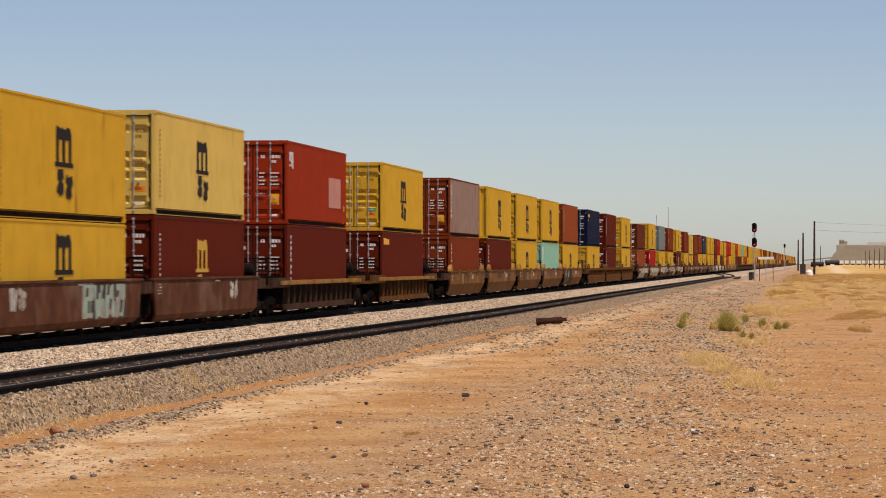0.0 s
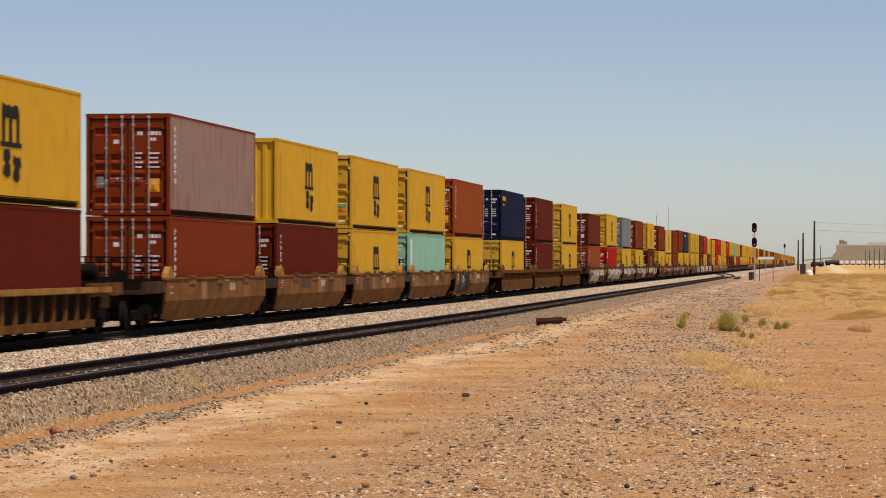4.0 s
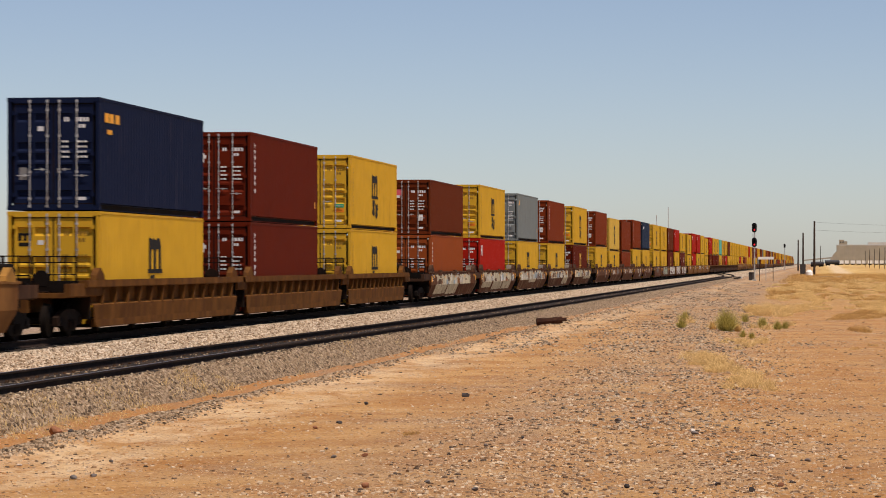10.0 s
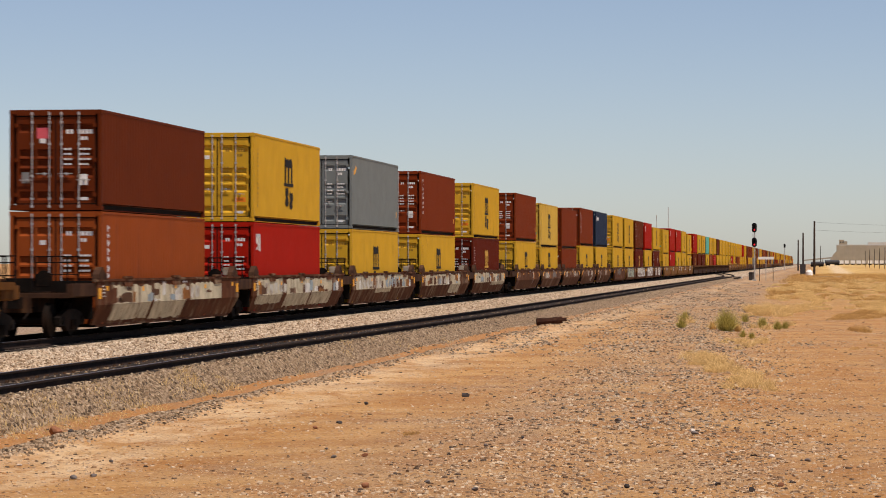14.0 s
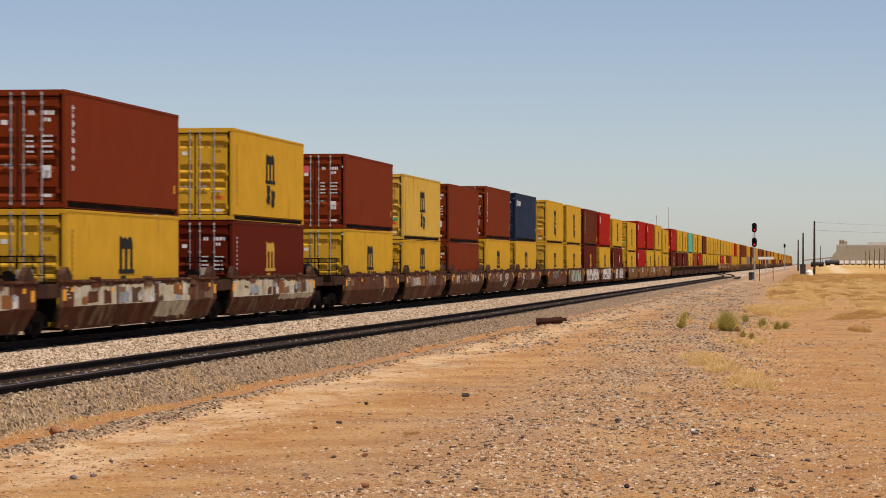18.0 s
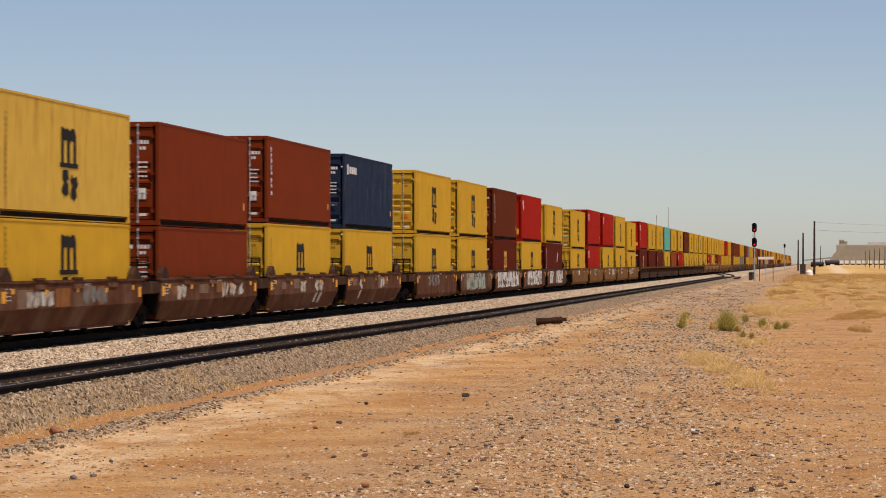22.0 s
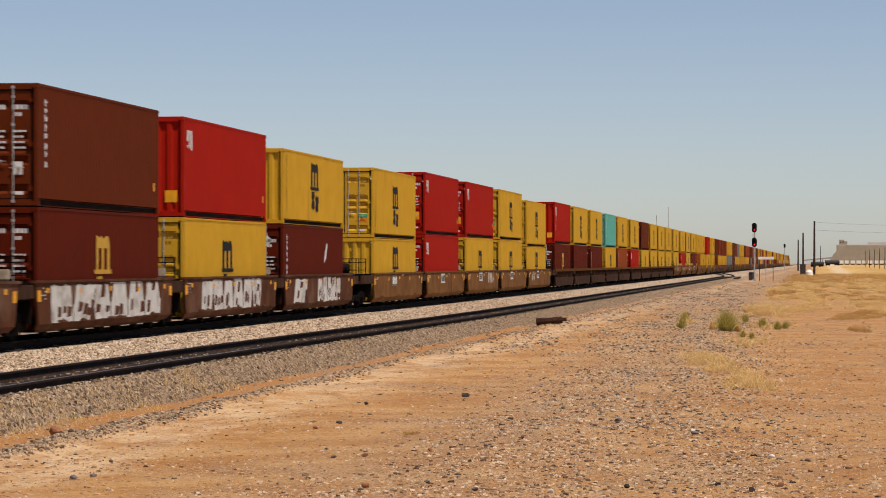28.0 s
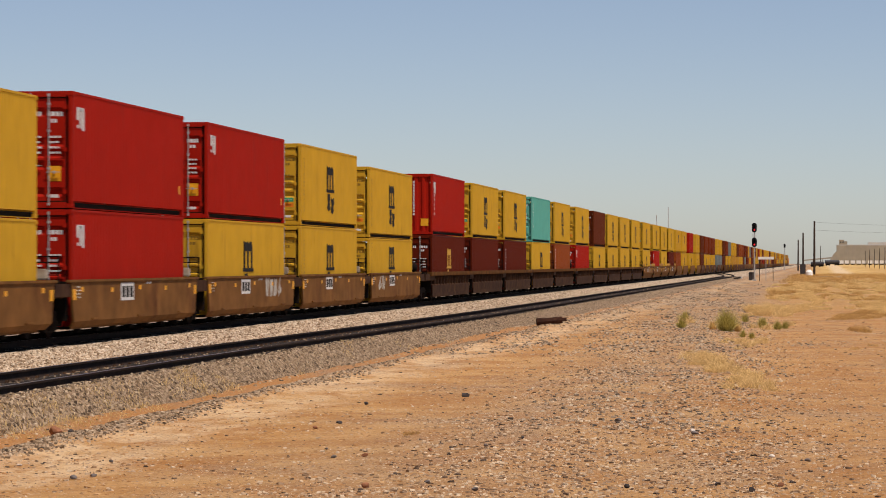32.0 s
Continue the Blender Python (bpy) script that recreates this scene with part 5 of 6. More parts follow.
    for y in (0.55, L - 0.55):
        if style == "smooth" or i in (9, 10, 11):
            part("guide", ME_GUIDE, M_OCHRE if color == "tan" else M_WELL["rust" if color == "rust" else "dark"], c, "steel guide wedge", at=at @ pose(0, y, WTOP if style == "smooth" else WTOP - 0.02))
    part("end_platform", shared("plat", ya * 2, lambda: platform_mesh(ya * 1.9)), m if style == "rib" else M_WELL["dark"], c, at=pose(0, ya - ya * 0.95, 0) if not first else pose(0, ya * 0.55 + 0.1, 0))
    if last:
        part("end_platform", shared("plat", ya * 2, lambda: platform_mesh(ya * 1.9)), M_WELL["rust" if style == "rib" else "dark"], c, at=pose(0, y1 - y0 - yb * 0.6, 0))
    bulk = shared("bulkhead", 1, lambda: bar_mesh("bulkhead", -1.32, 1.32, -0.04, 0.04, 0.42, WTOP - 0.04, 0.01))
    for y in (-0.06, L + 0.06):
        part("bulkhead", bulk, M_IRON, c, "dark steel end bulkhead", at=at @ pose(0, y, 0))
    bogie(c, 0.55 if first else 0.0)
    tagged(part("end_ladder", ME_RACK, M_IRON, c, "dark steel ladder and hand rails", at=pose(0, 0.35 if first else 0.0, 0)), kind="stuff")
    if not first and i > 11 and style != "rib":
        boxm = shared("jbox", 1, lambda: bar_mesh("junction_box", 0.80, 1.16, -0.14, 0.14, 1.44, 1.70, 0.03))
        part("junction_box", boxm, M_CREAM, c, "cream metal junction box", at=pose(0, -0.55, 0))
    if first:
        part("coupler", ME_COUPLER, M_IRON, c, at=pose(0, -0.72, 0))
    if last:
        bogie(c, y1 - y0 - 0.75)
        tagged(part("end_ladder", ME_RACK, M_IRON, c, "dark steel ladder and hand rails", at=pose(0, y1 - y0 - 0.3, 0)), kind="stuff")
        part("air_reservoir", ME_TANK, M_IRON, c, "dark round air reservoir", at=pose(0, y1 - y0 - 1.15, 0))
        part("coupler", ME_COUPLER, M_IRON, c, at=Matrix.Translation((0, y1 - y0 + 0.72, 0)) @ pose(0, 0, 0, 0, 0, 180))
    for n, (spray, lo, hi, count, tall) in enumerate(PAINTED.get(i, ())):
        flat = style == "flat"
        base = (0.43 if tall > 0.5 else 0.7) if flat else 0.79
        high = min(WTOP - 0.06, base + tall * (1.75 if flat else 1.0)) - base
        fat = 0.31 if tall > 0.52 else 0.14
        if spray in ("BOLD", "BOLDMINT"):
            fill, dark = bold_fill(100 * i + n, lo, min(hi, L - 0.5), count)
            tagged(part("spray_paint", fill, M_SPRAYWHITE if spray == "BOLD" else M_SPRAYMINT, c, f"bold {'white' if spray == 'BOLD' else 'pale green'} spray-painted shapes, illegible", at=at), kind="stuff")
            tagged(part("spray_outline", dark, M_WELL["brown"] if spray == "BOLD" else M_SPRAYDARK, c, "dark gaps within the spray paint", at=at), kind="stuff")
            continue
        if spray in ("WORN", "BLACKOUT"):
            if spray == "WORN":
                for q, mm in enumerate((M_PATCHES[2], M_SPRAYWHITE, M_PATCHES[3], M_SPRAYBLUE, M_WELL["brown"], M_PATCHES[1])):
                    tagged(part("overpaint", flakes(900 + 10 * i + q, L, 3 if q in (1, 2, 4) else 2, 1.4226 + 0.0006 * q), mm, c, "ragged flakes of old paint on the side", at=at), kind="stuff")
            tagged(part("overpaint", panels(100 * i + n, L, lo, min(hi, L - 0.3), count), M_WORN if spray == "WORN" else M_BLACK, c,
                        "patchy cream overpaint" if spray == "WORN" else "dull black overpaint", at=at), kind="stuff")
            continue
        tagged(part("spray_paint", blotches(100 * i + n, L, lo, min(hi, L - 0.5), count, high, base, fat), SPRAYS[spray], c, "faded spray-painted strokes, illegible", at=at), kind="stuff")
        if tall > 0.45 and not flat:
            tagged(part("spray_paint", low_blotches(100 * i + n + 50, max(lo, 1.0), min(hi, L - 1.1), max(1, count)), SPRAYS[spray], c, "thin run-on of spray paint", at=at), kind="stuff")
    if color == "tan" and i > 20:
        bm = bmesh.new()
        for q in range(3):
            tile(bm, L * 0.36 + q * 0.42, L * 0.36 + q * 0.42 + 0.30, 0.94, 1.24, "side", 1.425, 0.002)
        bk = bmesh.new()
        tile(bk, L * 0.36 - 0.12, L * 0.36 + 1.26, 0.86, 1.32, "side", 1.421, 0.003)
        plate = part("painted_panel", bk, M_SPRAYGREY if i == 27 else M_WHITE, c, "white painted panel on the side", at=at)
        part("painted_mark", bm, M_WHITE if i == 27 else M_BLACK, plate, "block letters drawn as bars")
    MOVING.append((c, XM, y0 + SHIFT, 0.0))
    return c


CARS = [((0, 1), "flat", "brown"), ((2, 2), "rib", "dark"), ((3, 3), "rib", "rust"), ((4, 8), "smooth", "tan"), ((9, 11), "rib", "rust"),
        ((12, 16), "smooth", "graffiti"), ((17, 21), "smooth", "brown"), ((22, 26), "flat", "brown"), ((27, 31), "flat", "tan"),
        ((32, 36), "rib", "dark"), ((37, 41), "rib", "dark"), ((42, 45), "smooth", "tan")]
for (a, b), style, color in CARS:
    for i in range(a, b + 1):
        wide = i < b and START[i + 1] - START[i] > 17.5
        if i == a:
            y0 = START[i] - 2.9
        else:
            gap = START[i] - START[i - 1] - L40
            y0 = START[i] - (gap / 2 if gap < 4.5 else 2.2)
        if i == b:
            y1 = START[i] + L40 + 2.9
        else:
            gap = START[i + 1] - START[i] - L40
            y1 = START[i + 1] - (gap / 2 if gap < 4.5 else 2.2)
        well_car(i, i == a, i == b, style, color, y0, y1)

for i, spec in enumerate(STACKS[:FULL]):
    low, high = spec.split("|")
    for level, words in enumerate((low, high)):
        color, kind, *marks = words.split()
        container(i, level, color, kind[0] == "t", kind[1] == "f", marks[0] if marks else "", LOWH if low.split()[1][0] == "l" else TALL)


# ---- the far part of the train, never near: the same boxes with fewer parts ----
def far_box_mesh():
    bm = bmesh.new()
    add_box(bm, -W40, W40, 0.05, L40, 0.16, TALL)
    add_box(bm, -W40 + 0.05, W40 - 0.05, 0.1, L40 - 0.1, 0.0, 0.16)
    for k in range(18):
        y = 0.4 + k * 0.65
        add_box(bm, W40 - 0.002, W40 + 0.018, y, y + 0.3, 0.2, TALL - 0.1)
    return mesh_of(fix(bm), "body")


def far_well_mesh():
    bm = bmesh.new()
    L = 13.4
    for s in (-1, 1):
        slab(bm, [(s * 1.42, 0, 0.86), (s * 1.42, L, 0.86), (s * 1.42, L, WTOP), (s * 1.42, 0, WTOP)], (-0.05 * s, 0, 0))
        slab(bm, [(s * 1.30, 0.75, 0.26), (s * 1.30, L - 0.75, 0.26), (s * 1.42, L, 0.86), (s * 1.42, 0, 0.86)], (-0.05 * s, 0, 0))
    add_box(bm, -1.2, 1.2, -0.95, L + 0.95, 0.85, 1.0)
    add_box(bm, -1.2, 1.2, 0.6, L - 0.6, 0.2, 0.26)
    return mesh_of(fix(bm), "well")


def far_door_mesh():
    bm = bmesh.new()
    prof = trough_profile(TALL)
    for xa, xb in ((-1.1, -0.05), (0.05, 1.1)):
        lo = [bm.verts.new((xa, d - 0.01, z)) for z, d in prof]
        hi = [bm.verts.new((xb, d - 0.01, z)) for z, d in prof]
        for i in range(len(prof) - 1):
            bm.faces.new((lo[i], lo[i + 1], hi[i + 1], hi[i]))
    return mesh_of(fix(bm), "doors")


ME_FBOX, ME_FWELL, ME_FDOOR = far_box_mesh(), far_well_mesh(), far_door_mesh()
FAR_TOP = dict(enumerate("yellow yellow red yellow brown brick brick brick yellow yellow brown brick grey yellow yellow brown orange orange".split(), FULL))
FAR_LOW = dict(enumerate("orange yellow yellow yellow brown yellow yellow yellow grey grey brown yellow yellow amber amber amber yellow yellow".split(), FULL))
for i in range(FULL, len(START)):
    w = new("well_car")
    tagged(w, "distant brown well car on the rails", "rail car", "well cars of the train")
    part("well", ME_FWELL, M_WELL[("brown", "tan", "graffiti", "rust")[(i // 5) % 4]], w)
    part("bogie", ME_BOGIE, M_IRON, w, at=pose(0, -0.9, 0))
    MOVING.append((w, XM, START[i] - 0.6 + SHIFT, 0.0))
    for level in (0, 1):
        color = (FAR_TOP if level else FAR_LOW).get(i) or _rs.choice(("yellow",) * 7 + ("maroon", "brick", "orange", "brown", "red", "grey"))
        c = new("shipping_container")
        tagged(c, f"{'yellow' if color == 'yellow' else color} corrugated steel shipping container far down the train", "shipping container", "containers on the train")
        part("body", ME_FBOX, PAINT[color], c)
        part("doors", ME_FDOOR, PAINT[color], c)
        if color == "yellow":
            part("painted_mark", ME_MARKS[0], M_BLACK, c, "tall black painted arch mark on the side", at=pose(0.02, 0, 0))
        MOVING.append((c, XM, START[i] + SHIFT, Z_FLOOR + (TALL + 0.03) * level))



# ---- loose stones on the ground ----
def on_ground(x, y):
    return ground_z(x, y) - 0.004


def desert_stones(name, k, size_lo, size_hi, seed, material, label, flat, base, rich, power=3, near=2.0, tiny=False):
    """Stones strewn over the dirt: thin in general, richer on the gravelly strip."""
    rs = np.random.RandomState(seed + 700)
    raw = strewn(k, (-11.2, 4.0), (27.5, 220), on_ground, seed, near)
    keep = []
    for x, y, z in raw.tolist():
        w = 0.5 * noise.noise((x * 0.5, y * 0.15, 1))
        left, right = -3.6 - 0.040 * y, 0.35 - 0.022 * y
        zone = smooth(left - 1.6, left + 2.2, x + w) * (1 - 0.80 * smooth(right - 0.2, right + 0.9, x + w))
        clump = noise.noise((x * 0.75, y * 0.20, 9)) + 0.8 * noise.noise((x * 2.3, y * 0.9, 4))
        d = max(0.03, base + (rich + 0.55 * clump) * zone + 0.14 * clump)
        if -11.2 < x < -10.35:
            d *= 0.4
        keep.append(rs.rand() < d)
    pts = raw[np.array(keep)]
    sz = size_lo + (size_hi - size_lo) * rs.rand(len(pts)) ** power
    return scatter(name, pts, sz, material, label, seed + 1, flat, tiny)


M_STONE_K = stone_material("grey_gravel_stone", (0.065, 0.052, 0.042), (0.24, 0.175, 0.115), (0.60, 0.48, 0.34))
M_CLOD = stone_material("crumbled_red_dirt", (0.30, 0.145, 0.055), (0.43, 0.225, 0.092), (0.54, 0.33, 0.155))
desert_stones("loose_stones", 125000, 0.015, 0.066, 41, M_STONE_G, "small angular stones strewn over the dirt", 0.62, 0.07, 0.70, power=2.7, near=1.75)
desert_stones("pebbles", 170000, 0.014, 0.036, 43, M_STONE_G, "fine pale and dark pebbles on the dirt", 0.8, 0.16, 0.55, near=1.85, tiny=True)
desert_stones("dirt_clods", 20000, 0.02, 0.075, 45, M_CLOD, "crumbs and clods of dry red dirt", 0.38, 0.5, -0.1, 2)
rs_ = np.random.RandomState(51)
gg = strewn(34000, (-11.6, -1.6), (72, 330), on_ground, 47, 1.45)
gg = np.array([p for p, u in zip(gg.tolist(), rs_.rand(34000)) if p[0] < -0.2 - 0.024 * p[1] + 0.018 * p[1] * noise.noise((p[0] * 0.7, p[1] * 0.06, 4)) and u < 0.24 + 0.9 * noise.noise((p[0] * 0.9, p[1] * 0.13, 2)) + 0.5 * noise.noise((p[0] * 2.6, p[1] * 0.5, 6))])
scatter("grey_gravel", gg, (0.025 + 0.06 * np.random.RandomState(48).rand(len(gg)) ** 1.5) * (0.75 + gg[:, 1] / 300), M_STONE_K, "grey-brown gravel strewn beside the siding", 49, 0.8)
sg = strewn(24000, (-8.0, -0.4), (40, 125), on_ground, 75, 1.6)
keep = []
for (x, y, z), u in zip(sg.tolist(), rs_.rand(len(sg)).tolist()):
    mid, half = -1.7 - 0.026 * y, 1.0 + 0.008 * y
    w = math.exp(-((x - mid) / half) ** 2)
    keep.append(u < w * (0.42 + 0.8 * noise.noise((x * 1.1, y * 0.16, 12)) + 0.6 * noise.noise((x * 2.9, y * 0.6, 16))))
sg = sg[np.array(keep)]
piles = [(cx + 0.32 * a, cy + 1.6 * b) for cx, cy in ((-0.18, 83.0), (-0.55, 140.0), (-1.7, 68.0), (-0.9, 62.0)) for a, b in rs_.randn(70, 2).tolist()]
sg = np.concatenate([sg, np.array([(a, b, on_ground(a, b)) for a, b in piles])])
scatter("slope_gravel", sg, 0.022 + 0.058 * np.random.RandomState(76).rand(len(sg)) ** 2.2, M_STONE_K, "drifts of grey angular gravel on the dirt", 77, 0.75)
wy = (29 ** -1.0 + rs_.rand(9000) * (190 ** -1.0 - 29 ** -1.0)) ** -1.0
wx = -10.02 + 0.15 * rs_.randn(9000) + 0.10 * np.sin(wy * 0.35)
wp = np.array([(a, b, on_ground(a, b)) for a, b in zip(wx.tolist(), wy.tolist())])
sp = strewn(7000, (-11.5, -10.2), (36, 200), on_ground, 55)
sp = sp[np.random.RandomState(56).rand(len(sp)) < np.clip((-10.95 - sp[:, 0]) / 0.6, 0.03, 0.8)]
scatter("spilled_stones", sp, 0.025 + 0.04 * np.random.RandomState(57).rand(len(sp)), M_STONE_S, "grey-brown ballast stones spilled on the dirt", 58, 0.8)
scatter("windrow_stones", wp, 0.022 + 0.04 * rs_.rand(9000), M_STONE_S, "long low windrow of spilled grey ballast", 52, 0.8)


def rock(name, x, y, size, material, label, seed, flat=0.7):
    bm = bmesh.new()
    bmesh.ops.create_icosphere(bm, subdivisions=2, radius=0.42)
    rs = random.Random(seed)
    cuts = [(Vector((rs.gauss(0, 1), rs.gauss(0, 1), rs.gauss(0, 0.8))).normalized(), rs.uniform(0.20, 0.32)) for _ in range(9)]
    for v in bm.verts:
        for d, far in cuts:                 # broken flat faces
            v.co -= d * max(0.0, v.co.dot(d) - far)
        v.co.x *= 1.25
        v.co.z *= flat
        v.co *= size * 0.95
    me = mesh_of(fix(bm), name)
    ob = new(name, me)
    me.materials.append(material)
    ob.matrix_basis = pose(x, y, ground_z(x, y) + size * flat * 0.28, 0, 0, seed * 37)
    return tagged(ob, label, "rock", "larger rocks on the dirt")


M_ROCK_D = mat("dark_slate_rock", (0.060, 0.050, 0.046), 0.85, spread=0.4, grain=12, bump=0.5, bump_scale=14)
M_ROCK_R = mat("red_sandstone_rock", (0.26, 0.11, 0.055), 0.9, spread=0.35, grain=10, bump=0.5, bump_scale=14)
M_ROCK_W = mat("pale_limestone_rock", (0.58, 0.50, 0.42), 0.9, spread=0.2, grain=10, bump=0.4, bump_scale=14)
M_ROCK_G = mat("grey_basalt_rock", (0.15, 0.13, 0.12), 0.9, spread=0.35, grain=10, bump=0.5, bump_scale=14)
ROCKS = {"dark": (M_ROCK_D, [(-6.28, 49.7, 0.17), (-7.66, 47.1, 0.12), (-10.05, 36.9, 0.13), (-7.07, 41.0, 0.11), (-1.10, 30.7, 0.11), (-0.71, 29.9, 0.11), (-2.04, 30.0, 0.10)]),
         "red-brown": (M_ROCK_R, [(-7.21, 39.8, 0.12), (-5.56, 34.1, 0.11), (-4.75, 29.2, 0.13), (-0.42, 30.5, 0.11), (-2.39, 44.3, 0.10), (-4.83, 34.7, 0.08)]),
         "grey": (M_ROCK_G, [(-6.29, 35.5, 0.07), (-5.92, 33.9, 0.09), (-8.10, 30.7, 0.10), (-8.25, 30.4, 0.11), (-8.56, 33.3, 0.08), (-2.97, 41.8, 0.13), (-0.13, 33.7, 0.10), (-3.57, 29.0, 0.10),
                              (-4.18, 29.8, 0.09), (-3.91, 37.0, 0.09), (-4.21, 35.4, 0.08), (-1.72, 39.3, 0.13), (-2.9, 46.5, 0.10)]),
         "pale": (M_ROCK_W, [(-2.79, 29.2, 0.12), (-1.78, 39.7, 0.12), (-0.58, 34.6, 0.10), (-9.43, 32.3, 0.08), (-2.6, 41.0, 0.08), (-3.7, 54.0, 0.10)])}
n = 0
for w, (m, spots) in ROCKS.items():
    for x, y, size in spots:
        n += 1
        rock("rock", x, y, size, m, f"{w} angular rock half sunk in the dirt", n)
rock("rock", -10.32, 37.1, 0.23, M_ROCK_R, "upright block of red sandstone on the windrow", 40, 1.15)

# a rusty stub of timber beside the siding
M_LOG = mat("charred_rusty_timber", (0.045, 0.018, 0.010), 0.9, spread=0.4, grain=8, bump=0.6, bump_scale=14, stain=(0.03, 0.015, 0.01), stain_amount=0.4)
bm = bmesh.new()
bmesh.ops.create_cone(bm, cap_ends=True, segments=10, radius1=0.15, radius2=0.13, depth=0.98)
bmesh.ops.subdivide_edges(bm, edges=[e for e in bm.edges if abs(e.verts[0].co.z - e.verts[1].co.z) > 0.5], cuts=5)
for v in bm.verts:
    v.co.x *= 1 + 0.25 * noise.noise(v.co * 4)
    v.co.y *= 1 + 0.25 * noise.noise(v.co * 4 + Vector((5, 0, 0)))
add_prism(bm, [(-0.09, 0.0), (0.05, -0.02), (0.0, 0.06)], "z", 0.44, 0.66)
log = new("timber_stub", mesh_of(fix(bm), "timber_stub"))
log.data.materials.append(M_LOG)
log.matrix_basis = pose(-10.1, 105.2, ground_z(-10.1, 105.2) + 0.12, 0, 86, 12)
tagged(log, "charred rusty stub of old timber lying on dirt", "timber")


# ---- plants ----
def straw_material(name, lo, hi):
    m = bpy.data.materials.new(name)
    m.use_nodes = True
    n, l = m.node_tree.nodes, m.node_tree.links
    b = n["Principled BSDF"]
    b.inputs["Roughness"].default_value = 0.8
    b.inputs["Specular IOR Level"].default_value = 0.2
    g = n.new("ShaderNodeNewGeometry")
    r = n.new("ShaderNodeValToRGB")
    r.color_ramp.elements[0].color, r.color_ramp.elements[1].color = (*lo, 1), (*hi, 1)
    l.new(g.outputs["Random Per Island"], r.inputs[0])
    l.new(r.outputs[0], b.inputs["Base Color"])
    tr = n.new("ShaderNodeBsdfTranslucent")
    l.new(r.outputs[0], tr.inputs["Color"])
    mx = n.new("ShaderNodeMixShader")
    mx.inputs[0].default_value = 0.42
    l.new(b.outputs[0], mx.inputs[1])
    l.new(tr.outputs[0], mx.inputs[2])
    l.new(mx.outputs[0], n["Material Output"].inputs["Surface"])
    return m


M_STRAW = straw_material("dry_straw_blades", (0.50, 0.31, 0.10), (0.92, 0.69, 0.33))
M_STRAW_O = straw_material("orange_straw_blades", (0.34, 0.18, 0.055), (0.72, 0.46, 0.17))
M_YUCCA = straw_material("grey_green_blades", (0.22, 0.19, 0.032), (0.72, 0.60, 0.19))


def blades(verts, faces, rs, x, y, z, height, spread, count, width, droop=0.35):
    for _ in range(count):
        a = rs.uniform(0, 2 * math.pi)
        h = height * (0.35 + 0.8 * rs.random() ** 1.5)
        out = spread * rs.uniform(0.1, 1.0)
        bx, by = x + rs.gauss(0, spread * 0.38), y + rs.gauss(0, spread * 0.38)
        tx, ty = bx + out * math.cos(a), by + out * math.sin(a)
        px, py = -math.sin(a) * width, math.cos(a) * width
        if abs(math.sin(a)) < 0.5:
            px = width
        i = len(verts)
        mx_, my_, mz = bx + 0.4 * (tx - bx), by + 0.4 * (ty - by), z + h * 0.7
        verts += [(bx - px, by - py, z - 0.02), (bx + px, by + py, z - 0.02), (mx_ + px * 0.7, my_ + py * 0.7, mz), (mx_ - px * 0.7, my_ - py * 0.7, mz),
                  (tx, ty, z + h * (1.05 - droop * rs.random()))]
        faces += [(i, i + 1, i + 2, i + 3), (i + 3, i + 2, i + 4)]


def grass(name, patches, material, label, seed):
    """patches: x0, x1, y0, y1, tufts, height, spread, blades a tuft, blade half-width; ragged, with hollows and crests"""
    rs = random.Random(seed)
    v, f = [], []
    for x0, x1, y0, y1, tufts, height, spread, count, width in patches:
        for _ in range(int(tufts * 2.2)):
            p, q = rs.uniform(-1, 1), rs.uniform(-1, 1)
            x, y = (x0 + x1) / 2 + p * (x1 - x0) / 2, (y0 + y1) / 2 + q * (y1 - y0) / 2
            lush = noise.noise((x * 0.8, y * 0.10, seed)) + 0.5 * noise.noise((x * 2.4, y * 0.4, seed + 3))
            edge = max(0.0, 1 - (p * p + q * q) * 0.55) if tufts < 400 else 1.0
            drift = noise.noise((x * 0.22, y * 0.022, seed + 8))
            if lush + 0.8 * edge + (1.3 * drift if tufts > 250 else 0.0) < 0.42 + (0.30 if tufts > 250 else 0.0) and tufts > 20:
                continue
            tall = 1.15 * height * (0.3 + 0.95 * max(0.0, min(1.0, 0.5 + lush))) * (0.6 + 0.5 * edge)
            blades(v, f, rs, x, y, ground_z(x, y), tall, spread * 1.15, max(6, int(count * 0.8)), width * rs.uniform(0.35, 0.75), 0.6)
    return tagged(from_arrays(name, v, f, material), label, "grass", kind="stuff")


grass("tall_dry_grass", [(-4.5, 14.0, 330, 560, 1200, 0.32, 1.2, 18, 0.028)], M_STRAW_O, "orange-brown dead grass on the dirt verge", 62)


def top_z(x, y):
    """The dirt, or the ballast where it lies higher."""
    return max(ground_z(x, y), ballast_z(x, y)) if x < -11.0 else ground_z(x, y)


